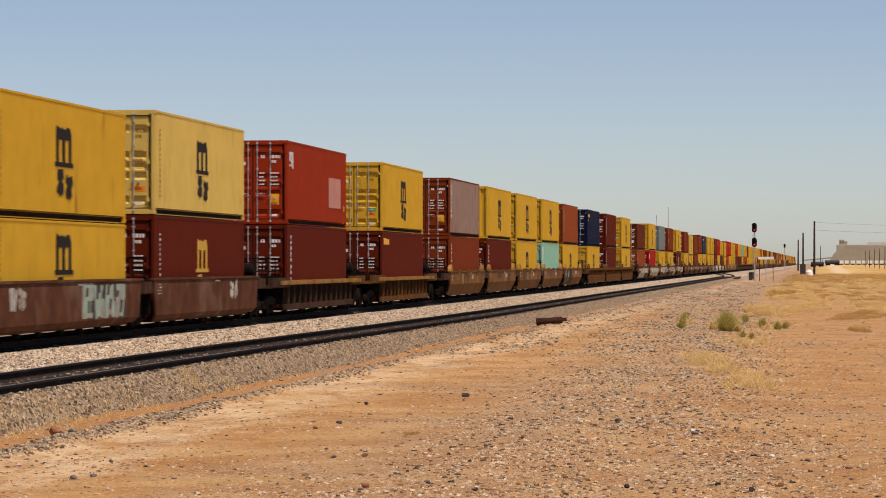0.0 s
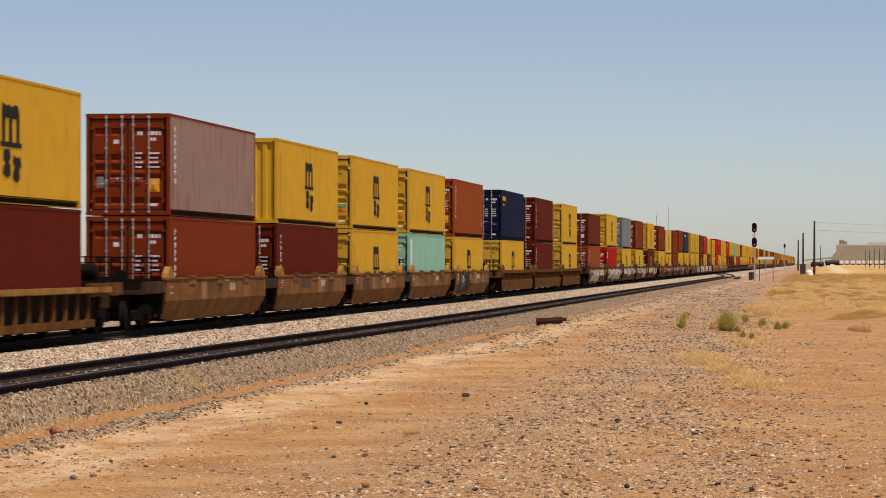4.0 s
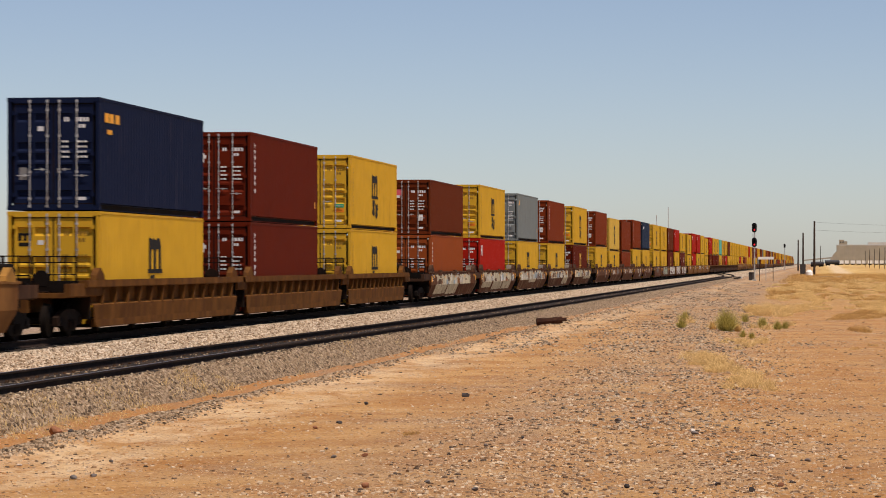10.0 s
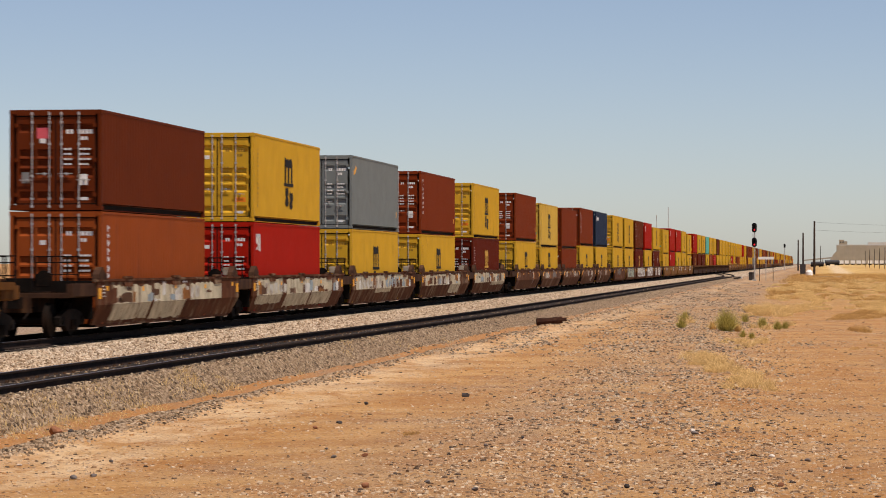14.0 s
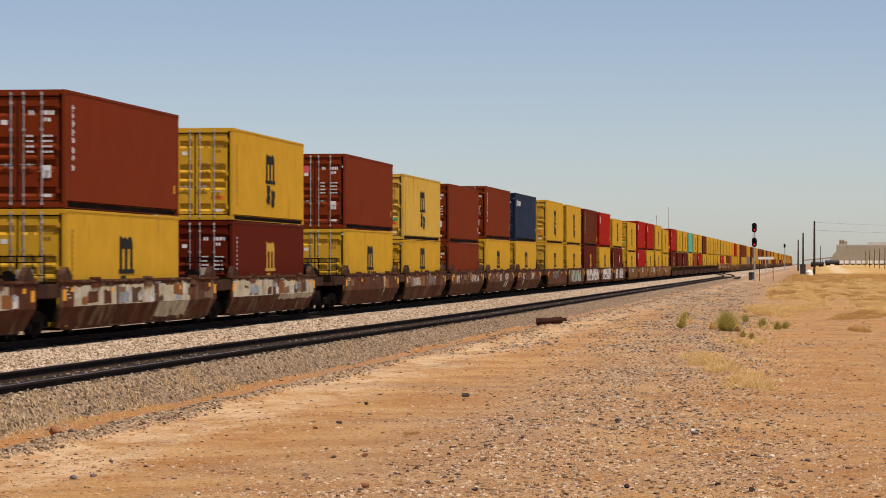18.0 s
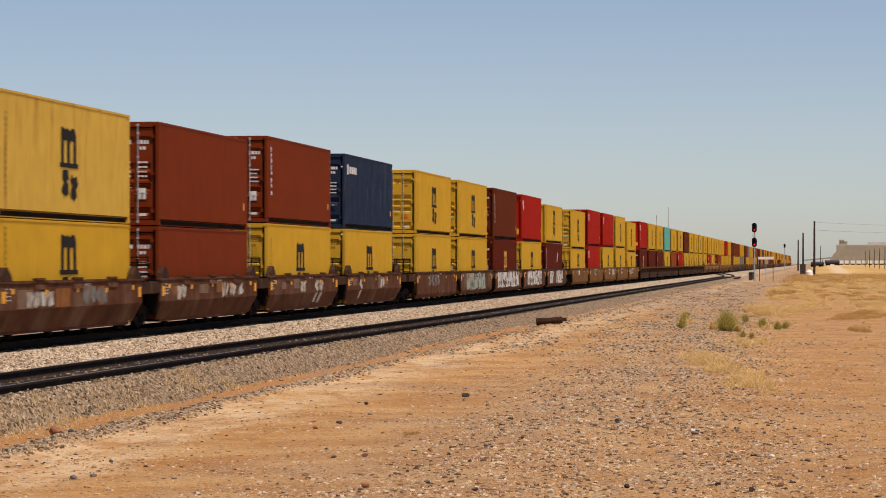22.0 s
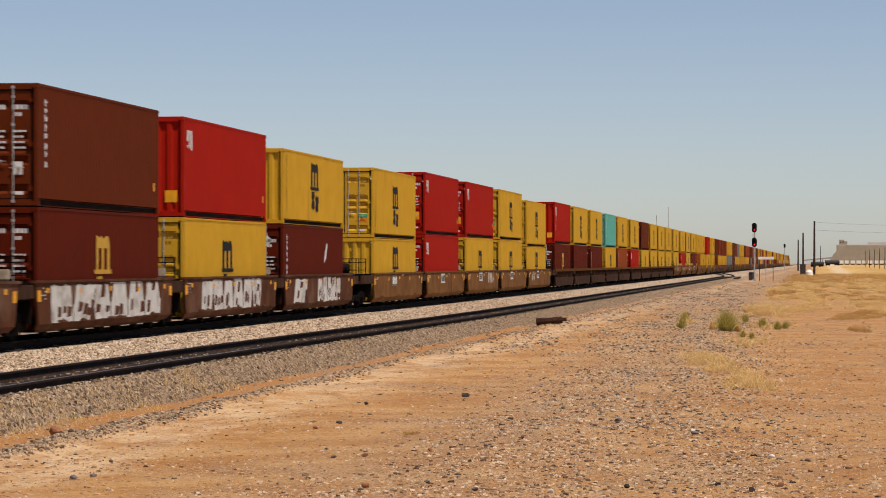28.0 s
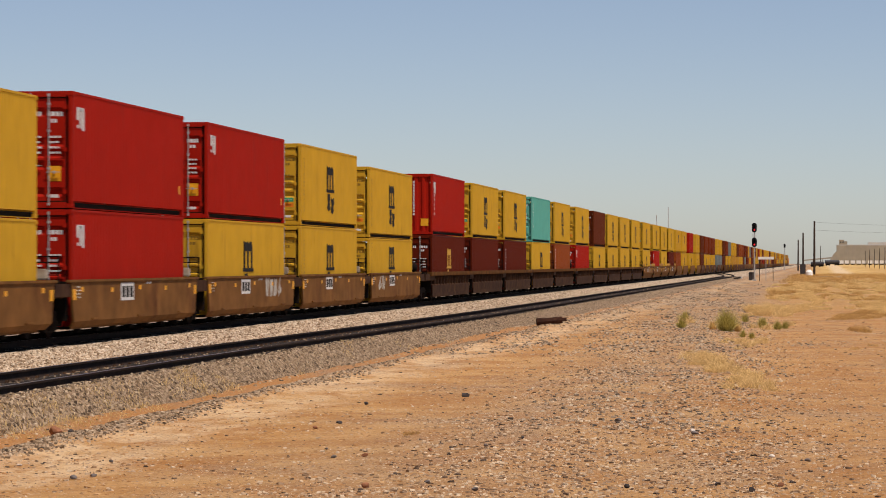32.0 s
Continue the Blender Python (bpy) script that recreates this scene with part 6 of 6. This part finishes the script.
def tussock(verts, faces, rs, x, y, size, height, count, width):
    """A soft clump: thin stems that rise, bend over and lie down outwards."""
    for _ in range(count):
        a = rs.uniform(0, 2 * math.pi)
        r0 = size * 0.75 * math.sqrt(rs.random())
        b = rs.uniform(0, 2 * math.pi)
        bx, by = x + r0 * math.cos(b), y + 2.2 * r0 * math.sin(b)
        h = height * (1.05 - 0.75 * (r0 / size) ** 2) * rs.uniform(0.35, 1.1)
        reach = rs.uniform(0.5, 2.0) * max(h, 0.5 * height)
        z = top_z(bx, by)
        ca, sa = math.cos(a), math.sin(a)
        px, py = (-sa * width, ca * width) if abs(sa) > 0.6 else (width * 0.9, 0.0)
        k = len(verts)
        for f, up, w in ((0.0, -0.02, 1.0), (0.28, 0.55, 0.9), (0.65, 0.85, 0.7)):
            cx, cy = bx + reach * f * ca, by + reach * f * sa
            verts += [(cx - px * w, cy - py * w, z + h * up), (cx + px * w, cy + py * w, z + h * up)]
        verts.append((bx + reach * ca, by + reach * sa, z + h * rs.uniform(0.2, 0.95)))
        faces += [(k, k + 1, k + 3, k + 2), (k + 2, k + 3, k + 5, k + 4), (k + 4, k + 5, k + 6)]


def tussocks(name, spots, regions, material, label, seed, thick=1.0):
    """spots: x, y, size, height, stems; regions: x0, x1, y0, y1, clumps, size, height: ragged drifts with bare dirt between."""
    rs = random.Random(seed)
    v, f = [], []
    for x, y, size, height, count in spots:
        tussock(v, f, rs, x, y, size, height, count, (0.0018 + 0.000032 * y) * thick)
    for x0, x1, y0, y1, k, size, height in regions:
        made = tries = 0
        while made < k and tries < 9 * k:
            tries += 1
            x, y = rs.uniform(x0, x1), 1 / (1 / y0 + rs.random() * (1 / y1 - 1 / y0))
            lush = noise.noise((x * 0.45, y * 0.05, seed)) + 0.6 * noise.noise((x * 1.6, y * 0.22, seed + 3))
            if lush < 0.06:
                continue
            made += 1
            q = 0.6 + 0.9 * min(1.0, lush) + rs.uniform(-0.2, 0.3)
            tussock(v, f, rs, x, y, size * q, height * q, int(100 * q) + 20, 0.0018 + 0.000034 * y)
    return tagged(from_arrays(name, v, f, material), label, "grass", kind="stuff")


rs_g = random.Random(65)
drift = []
for k in range(62):                       # wispy drift that runs slantwise over the gravel
    q = rs_g.random()
    drift.append((-3.05 + 1.95 * q + rs_g.gauss(0, 0.20), 71.5 - 17.5 * q + rs_g.gauss(0, 1.3), rs_g.uniform(0.14, 0.34), rs_g.uniform(0.10, 0.22), 84))
for k in range(16):
    drift.append((-2.2 + rs_g.gauss(0, 0.32), 84 + rs_g.gauss(0, 2.2), rs_g.uniform(0.15, 0.30), rs_g.uniform(0.10, 0.20), 60))
for k in range(42):                       # pale clumps at the road's bend
    drift.append((rs_g.uniform(-3.4, -0.75), 137 + 5.0 * rs_g.gauss(0, 1), rs_g.uniform(0.25, 0.50), rs_g.uniform(0.22, 0.46), 130))
for x, y in ((-5.35, 113.5), (-5.25, 108.0), (-5.05, 111.0), (-5.6, 116.0), (-1.9, 101.5), (-2.4, 104.0), (-1.1, 107.0)):
    drift.append((x, y, 0.26, 0.26, 90))
tussocks("dry_grass", drift, [(-3.9, 0.3, 175, 300, 150, 0.60, 0.26), (-0.3, 6.5, 132, 320, 300, 0.60, 0.22), (-4.2, 8.0, 260, 380, 110, 0.9, 0.30)], M_STRAW,
         "clumps of dead straw-coloured grass on dirt", 61)
tussocks("brown_grass", [(1.38, 98.0, 0.34, 0.26, 190), (1.62, 97.0, 0.26, 0.20, 110), (1.15, 99.5, 0.24, 0.16, 80), (0.95, 77.8, 0.22, 0.10, 50), (1.5, 80.5, 0.25, 0.10, 50), (-5.6, 38.1, 0.10, 0.08, 60), (-5.52, 38.3, 0.06, 0.06, 30)],
         [(0.6, 8.0, 118, 330, 150, 0.55, 0.20), (-3.6, 0.5, 185, 330, 80, 0.55, 0.26)], M_STRAW_O, "orange-brown dead grass in ragged clumps on dirt", 64)
litter = [(rs_g.uniform(-11.6, -10.85), rs_g.uniform(37.0, 46.5), rs_g.uniform(0.16, 0.40), rs_g.uniform(0.05, 0.14), 20) for k in range(56)]
litter += [(-11.35 + rs_g.gauss(0, 0.15), 50.5 + rs_g.gauss(0, 1.2), 0.34, 0.14, 34) for k in range(9)]
litter += [(rs_g.uniform(-11.8, -11.2), rs_g.uniform(46, 90), 0.22, 0.10, 16) for k in range(10)]
tussocks("straw_litter", litter, [], M_STRAW, "thin bent dead straws over the ballast edge", 66, 0.95)


def shrub_blades(verts, faces, rs, size, out, count, width):
    """Stiff narrow leaves that fan from one root."""
    for _ in range(count):
        a, e = rs.uniform(0, 2 * math.pi), rs.uniform(0.15, 1.0)
        r, h = out * e, size * (1.1 - 0.55 * e * e) * rs.uniform(0.7, 1.08)
        bx, by = rs.gauss(0, 0.10 * size), rs.gauss(0, 0.10 * size)
        px, py = (-math.sin(a) * width, math.cos(a) * width) if abs(math.sin(a)) > 0.5 else (width, 0.0)
        i = len(verts)
        verts += [(bx - px, by - py, -0.02), (bx + px, by + py, -0.02), (bx + 0.5 * r * math.cos(a) + px * 0.8, by + 0.5 * r * math.sin(a) + py * 0.8, h * 0.62),
                  (bx + 0.5 * r * math.cos(a) - px * 0.8, by + 0.5 * r * math.sin(a) - py * 0.8, h * 0.62), (bx + r * math.cos(a), by + r * math.sin(a), h)]
        faces += [(i, i + 1, i + 2, i + 3), (i + 3, i + 2, i + 4)]


def shrub(x, y, size, seed, label, m=None, count=150):
    v, f = [], []
    rs = random.Random(seed)
    shrub_blades(v, f, rs, size, size * 0.72, int(count * 0.9), 0.0062)
    shrub_blades(v, f, rs, size * 0.6, size * 0.95, int(count * 0.8), 0.006)
    ob = from_arrays("shrub", v, f, m or M_YUCCA)
    ob.location = (x, y, ground_z(x, y))
    return tagged(ob, label, "shrub", "green shrubs on the dirt")


shrub(-3.16, 97.0, 0.80, 71, "spiky grey-green desert shrub in gravelly dirt", count=420)
shrub(-3.32, 97.6, 0.52, 80, "low grey-green desert shrub beside the larger one", count=160)
shrub(-5.02, 103.0, 0.36, 72, "small yellow-green desert shrub on dirt", count=240)
shrub(-5.40, 113.6, 0.50, 73, "small yellow-green desert shrub on dirt", count=120)
shrub(-2.95, 113.0, 0.36, 74, "low grey-green desert shrub on dirt", count=110)
shrub(-2.10, 104.4, 0.42, 75, "low grey-green desert shrub on dirt", count=200)
shrub(-1.50, 102.0, 0.36, 82, "low grey-green desert shrub on dirt", count=170)
shrub(-1.25, 104.0, 0.30, 83, "low grey-green desert shrub on dirt", count=110)
shrub(-3.75, 99.5, 0.34, 78, "low straw-coloured dead shrub beside the green one", M_STRAW, count=160)
shrub(-2.80, 97.5, 0.34, 79, "low straw-coloured dead shrub beside the green one", M_STRAW, count=160)
shrub(-2.12, 88.9, 0.24, 76, "tiny green desert shrub between stones", count=90)
shrub(-2.45, 91.0, 0.26, 77, "tiny green desert shrub between stones", count=90)


# ---- signals, poles, far buildings ----
M_SIGNAL = mat("matt_black_signal_paint", (0.012, 0.012, 0.013), 0.6, spread=0.2, grain=5)
M_MAST = mat("aluminium_mast_paint", (0.42, 0.41, 0.39), 0.5, metal=0.3, spread=0.15, grain=3, stain=(0.25, 0.2, 0.15), stain_amount=0.3)
M_POLE = mat("tarred_pole_timber", (0.045, 0.030, 0.022), 0.9, spread=0.35, grain=4, bump=0.4, bump_scale=9)
M_BOARD = mat("white_board_paint", (0.78, 0.77, 0.73), 0.6, spread=0.05, grain=2)
M_DARKBOX = mat("dark_cabinet_paint", (0.05, 0.045, 0.045), 0.6, spread=0.2, grain=3)
M_LAMP = bpy.data.materials.new("red_signal_lamp")
M_LAMP.use_nodes = True
_l = M_LAMP.node_tree.nodes["Principled BSDF"]
_l.inputs["Base Color"].default_value = (0.3, 0.01, 0.01, 1)
_l.inputs["Emission Color"].default_value = (1.0, 0.03, 0.04, 1)
_l.inputs["Emission Strength"].default_value = 0.8


def signal(x, y, base, height, heads, label, lit=True):
    s = new("railway_signal")
    s.location = (x, y, base)
    tagged(s, label, "signal")
    bm = bmesh.new()
    add_tube(bm, (0, 0, 0), (0, 0, height - 0.5), 0.085, 0.07, seg=10)
    part("mast", bm, M_MAST, s, "pale metal mast")
    bm = bmesh.new()
    add_box(bm, -0.28, 0.28, -0.28, 0.28, -0.2, 0.18)
    part("foot", bm, M_MAST, s)
    for z in heads:
        bm = bmesh.new()
        pts = []
        for k in range(20):
            w = 2 * math.pi * k / 20
            pts.append((0.34 * math.cos(w), z + 0.30 * (1 if math.sin(w) >= 0 else -1) + 0.34 * math.sin(w)))
        add_prism(bm, pts, "y", -0.12, -0.08)
        h = part("signal_head", bm, M_SIGNAL, s, "black oval backboard")
        for dz in (0.30, 0.0, -0.30):
            bm = bmesh.new()
            add_tube(bm, (0, -0.12, z + dz), (0, -0.38, z + dz), 0.13, 0.12, seg=12, cap=False)
            part("visor", bm, M_SIGNAL, h)
        bm = bmesh.new()
        add_tube(bm, (0, -0.15, z - 0.30), (0, -0.17, z - 0.30), 0.115, seg=12)
        part("lens", bm, M_LAMP if lit else M_SIGNAL, h, "glowing red lens" if lit else "")
        bm = bmesh.new()
        add_box(bm, -0.15, 0.15, -0.08, 0.16, z - 0.5, z + 0.5)
        part("housing", bm, M_SIGNAL, h)
    bm = bmesh.new()
    for sx in (-0.2, 0.2):
        add_tube(bm, (sx, 0.16, 0.1), (sx, 0.16, height - 1.0), 0.02, seg=6)
    for k in range(16):
        z = 0.4 + k * (height - 1.6) / 16
        add_tube(bm, (-0.2, 0.16, z), (0.2, 0.16, z), 0.014, seg=5)
    part("ladder", bm, M_MAST, s)
    return s


G1 = ground_z(-8.56, 375)
signal(-8.56, 375, G1, 7.95, (7.08, 5.13), "railway signal mast with two red-lit black heads")
signal(-11.2, 920, -0.6, 8.6, (7.9,), "distant single-head railway signal seen from behind", lit=False)

bm = bmesh.new()
add_box(bm, -0.35, 0.35, -0.3, 0.3, 0, 0.95)
add_prism(bm, [(-0.42, 0.95), (0.42, 0.95), (0.30, 1.08), (-0.30, 1.08)], "y", -0.36, 0.36)
cab = new("relay_cabinet", mesh_of(fix(bm), "relay_cabinet"))
cab.data.materials.append(M_DARKBOX)
cab.location = (-9.05, 379, ground_z(-9.05, 379))
tagged(cab, "dark metal relay cabinet beside the signal", "cabinet")

sign = new("sign_board")
sign.location = (-7.03, 375, ground_z(-7.03, 375))
tagged(sign, "long white board on three thin posts", "sign")
for x in (-0.85, 0.0, 0.95):
    bm = bmesh.new()
    add_box(bm, x - 0.04, x + 0.04, -0.04, 0.04, -0.2, 2.9)
    part("post", bm, M_POLE if x else M_MAST, sign)
bm = bmesh.new()
add_box(bm, -1.02, 1.06, -0.085, -0.045, 2.82, 3.18)
part("board", bm, M_BOARD, sign, "blank white board")

for x, y, w in ((-11.6, 413.5, 0.42),):
    bm = bmesh.new()
    add_box(bm, -w, w, -0.3, 0.3, 0, 0.26)
    bmesh.ops.bevel(bm, geom=bm.edges[:], offset=0.08, segments=2, affect="EDGES")
    ob = new("switch_box", mesh_of(fix(bm), "switch_box"))
    ob.data.materials.append(M_BOARD)
    ob.location = (x, y, ground_z(x, y))
    tagged(ob, "low pale metal switch box beside the siding", "box")


def pole(x, y, height, r, label, box=False):
    p = new("utility_pole")
    p.location = (x, y, ground_z(x, y))
    tagged(p, label, "pole", "timber poles beside the tracks")
    bm = bmesh.new()
    add_tube(bm, (0, 0, -0.4), (0.04, 0, height), r, r * 0.72, seg=10)
    part("pole", bm, M_POLE, p)
    if box:
        bm = bmesh.new()
        add_box(bm, -0.55, 0.50, -0.25, 0.25, 0.0, 2.1)
        part("cabinet", bm, M_DARKBOX, p, "dark metal cabinet at the foot")
    return p


pole(-0.92, 531.6, 10.2, 0.24, "tall dark timber pole beside the dirt road")
pole(-3.03, 531.3, 8.0, 0.2, "dark timber pole with a cabinet at its foot", box=True)
pole(-5.97, 806.4, 8.9, 0.26, "dark timber pole far along the tracks")
for k in range(6):
    pole(14.5 + 0.9 * k, 900 - 28 * k, 5.2 + 0.2 * k, 0.11, "thin distant timber pole in a row")
pole(0.6, 1250, 9.0, 0.18, "thin distant timber pole")
z1 = ground_z(-0.92, 531.6) + 10.0
for dz, name in ((0.0, "upper"), (-1.5, "lower")):
    bm = bmesh.new()
    for k in range(12):
        a, b = k / 12, (k + 1) / 12
        def at(q):
            return (-0.88 + 46 * q, 531.6 + 130 * q, z1 + dz + 1.4 * q - 2.4 * (q - q * q))
        add_tube(bm, at(a), at(b), 0.013, seg=5, cap=False)
    wire = new("overhead_wire", mesh_of(bm, "overhead_wire"))
    wire.data.materials.append(M_SIGNAL)
    tagged(wire, "thin black wire strung from the tall pole", "wire")

# white rounded tank at the pole's foot
bm = bmesh.new()
add_tube(bm, (0, 0, 0), (0, 0, 0.8), 0.66, 0.60, seg=16)
add_tube(bm, (0, 0, 0.8), (0, 0, 1.15), 0.60, 0.20, seg=16)
tank = new("white_tank", mesh_of(fix(bm), "white_tank"))
tank.data.materials.append(M_BOARD)
tank.location = (-1.78, 504.3, ground_z(-1.78, 504.3))
tagged(tank, "small white rounded tank at the pole", "tank")

# patch of dark gravel round the poles' feet
gp = np.array([(a, b, ground_z(a, b)) for a, b in zip((0.8 + 1.5 * rs_.randn(4500)).tolist(), (415 + 32 * rs_.randn(4500)).tolist())])
scatter("dark_gravel", gp, 0.06 + 0.10 * rs_.rand(4500), stone_material("dark_grey_gravel", (0.05, 0.045, 0.042), (0.13, 0.11, 0.10), (0.26, 0.21, 0.17)), "patch of dark grey gravel by the poles", 59, 0.7)

# grain elevator
M_CONCRETE = mat("weathered_concrete", (0.34, 0.305, 0.235), 0.9, spread=0.08, grain=0.3, stain=(0.32, 0.28, 0.24), stain_amount=0.3, stain_scale=0.08, streak=True)
M_ROOF = mat("pale_metal_roof", (0.50, 0.49, 0.46), 0.6, spread=0.08, grain=0.5)
M_WINDOW = mat("dark_opening", (0.05, 0.05, 0.055), 0.3, spread=0.1, grain=1)
zb = ground_z(20, 1518)
ele = new("grain_elevator")
ele.location = (0.8, 1518, zb)
tagged(ele, "pale concrete grain elevator with a rooftop headhouse", "building")
bm = bmesh.new()
wall = [(8.4, 2.3), (8.4, -1.0)]
for k in range(20):
    x = 8.4 + 2.05 * k
    wall += [(x + 0.1, -1.0), (x + 0.35, -1.015), (x + 1.7, -1.015), (x + 1.95, -1.0)]
add_prism(bm, wall + [(49.5, -1.0), (49.5, 2.3)], "z", 0, 10.2)
part("silo_wall", bm, M_CONCRETE, ele)
bm = bmesh.new()
add_box(bm, 8.4, 49.5, -1.0, 2.3, 10.2, 10.6)
part("roof", bm, M_ROOF, ele)
bm = bmesh.new()
add_box(bm, 9.8, 12.6, -1.0, 2.0, 10.6, 13.2)
add_box(bm, 12.6, 14.2, -0.6, 1.6, 10.6, 12.4)
hh = part("headhouse", bm, M_CONCRETE, ele)
for x in (10.3, 11.6):
    bm = bmesh.new()
    add_box(bm, x, x + 0.6, -1.03, -0.98, 11.6, 12.3)
    part("window", bm, M_WINDOW, hh)
bm = bmesh.new()
add_box(bm, 25.0, 48.0, -0.8, 2.0, 10.6, 11.8)
part("gallery", bm, M_ROOF, ele, "long pale metal gallery on the roof")
bm = bmesh.new()
add_prism(bm, [(-9.5, 2.4), (8.4, 4.2), (8.4, 3.4), (-9.5, 1.8)], "y", -0.5, 0.5)
for x in (-9, -4, 1):
    add_box(bm, x - 0.2, x + 0.2, -0.3, 0.3, 0, 2.6)
part("conveyor", bm, M_CONCRETE, ele, "sloping conveyor on legs")
bm = bmesh.new()
add_prism(bm, [(4.0, 0.0), (8.4, 0.0), (8.4, 7.0), (6.6, 5.2), (4.6, 1.8)], "y", -1.5, 2.0)
part("annex", bm, M_CONCRETE, ele)

# parked white trailers along the elevator, and tank cars
for k in range(9):
    t = new("parked_trailer")
    x, y = 9.8 + 2.55 * k, 1262.0
    t.location = (x, y, ground_z(x, y))
    tagged(t, "distant white parked trailer", "trailer", "parked trailers")
    bm = bmesh.new()
    add_box(bm, -0.95, 0.95 - 0.25 * (k % 3 == 1), -4, 4, 0.5, 1.9)
    part("box", bm, M_BOARD, t)
    for yy in (-3, 3):
        bm = bmesh.new()
        add_tube(bm, (-0.9, yy, 0.32), (0.9, yy, 0.32), 0.32, seg=10)
        part("wheels", bm, M_IRON, t)
M_TANKCAR = mat("black_tank_car_paint", (0.055, 0.055, 0.060), 0.5, spread=0.2, grain=1)
for k, (x, w) in enumerate(((-0.7, 2.7), (5.1, 3.0))):
    t = new("tank_car")
    t.location = (x, 1110, ground_z(x, 1110))
    tagged(t, "distant black railway tank car", "rail car", "distant tank cars")
    bm = bmesh.new()
    add_tube(bm, (-w + 0.4, 0, 1.45), (w - 0.4, 0, 1.45), 0.72, seg=14)
    add_tube(bm, (w - 0.4, 0, 1.45), (w - 0.1, 0, 1.45), 0.72, 0.4, seg=14)
    add_tube(bm, (-w + 0.1, 0, 1.45), (-w + 0.4, 0, 1.45), 0.4, 0.72, seg=14)
    part("tank", bm, M_TANKCAR, t)
    bm = bmesh.new()
    add_box(bm, -w, w, -0.6, 0.6, 0.55, 0.75)
    part("underframe", bm, M_IRON, t)
    for xx in (-w + 1.2, w - 1.2):
        bm = bmesh.new()
        for yy in (-0.7, 0.7):
            for dx in (-0.6, 0.6):
                add_tube(bm, (xx + dx, yy - 0.06, 0.3), (xx + dx, yy + 0.06, 0.3), 0.3, seg=10)
        add_box(bm, xx - 0.9, xx + 0.9, -0.7, 0.7, 0.25, 0.6)
        part("bogie", bm, M_IRON, t)

# two thin radio masts beyond the train
for x, h in ((-103.8, 33.0), (-96.2, 38.0)):
    bm = bmesh.new()
    for k in range(3):
        w = 2 * math.pi * k / 3
        add_tube(bm, (0.32 * math.cos(w), 0.32 * math.sin(w), -0.5), (0.2 * math.cos(w), 0.2 * math.sin(w), h), 0.09, seg=5)
    for k in range(int(h)):
        for q in range(3):
            w, v = 2 * math.pi * q / 3, 2 * math.pi * (q + 1) / 3
            add_tube(bm, (0.3 * math.cos(w), 0.3 * math.sin(w), k), (0.3 * math.cos(v), 0.3 * math.sin(v), k + 1), 0.04, seg=4, cap=False)
    mast = new("radio_mast", mesh_of(bm, "radio_mast"))
    mast.data.materials.append(M_MAST)
    mast.location = (x, 1802, -0.56)
    tagged(mast, "thin grey lattice radio mast on the horizon", "mast", "radio masts")

# the locomotive that pushes at the train's end
M_LOCO = mat("orange_locomotive_paint", (0.55, 0.20, 0.03), 0.5, spread=0.1, grain=1)
loco = new("locomotive")
tagged(loco, "orange and black diesel locomotive at the train's end", "locomotive")
bm = bmesh.new()
add_box(bm, -1.2, 1.2, 0.6, 15.5, 1.4, 4.4)
part("hood", bm, M_LOCO, loco)
bm = bmesh.new()
add_prism(bm, [(-1.5, 1.4), (1.5, 1.4), (1.5, 4.2), (0.9, 4.6), (-0.9, 4.6), (-1.5, 4.2)], "y", 15.6, 18.4)
part("cab", bm, M_LOCO, loco)
bm = bmesh.new()
add_box(bm, -1.5, 1.5, 0, 21.5, 1.1, 1.39)
part("deck", bm, M_IRON, loco)
bm = bmesh.new()
add_box(bm, -1.4, 1.4, 7.5, 13.5, 0.3, 1.09)
part("fuel_tank", bm, M_IRON, loco)
bm = bmesh.new()
add_box(bm, -1.0, 1.0, 18.5, 21.0, 1.4, 3.0)
part("nose", bm, M_LOCO, loco)
for y in (3.5, 17.5):
    part("bogie", ME_BOGIE, M_IRON, loco, at=pose(0, y, 0))
MOVING.append((loco, XM, START[-1] + 16 + SHIFT, 0.0))


# ---- moving things ----
def motions():
    for ob, x, y, z in MOVING:
        walk(ob, train_rows(x, y, z))
    for k, wheels in WHEELS.items():
        y = (-0.89, 0.89)[k]
        rows = [(n / 30, pose(0, y, 0.42, degrees_turned(n / 30))) for n in range(961)]
        walk(wheels[0], rows)
        keys = wheels[0].animation_data
        for w in wheels[1:]:
            w.rotation_mode = "QUATERNION"
            d = w.animation_data_create()
            d.action = keys.action
            d.action_slot = keys.action_slot


def degrees_turned(t):
    return math.degrees(run(t) / 0.42)


motions()
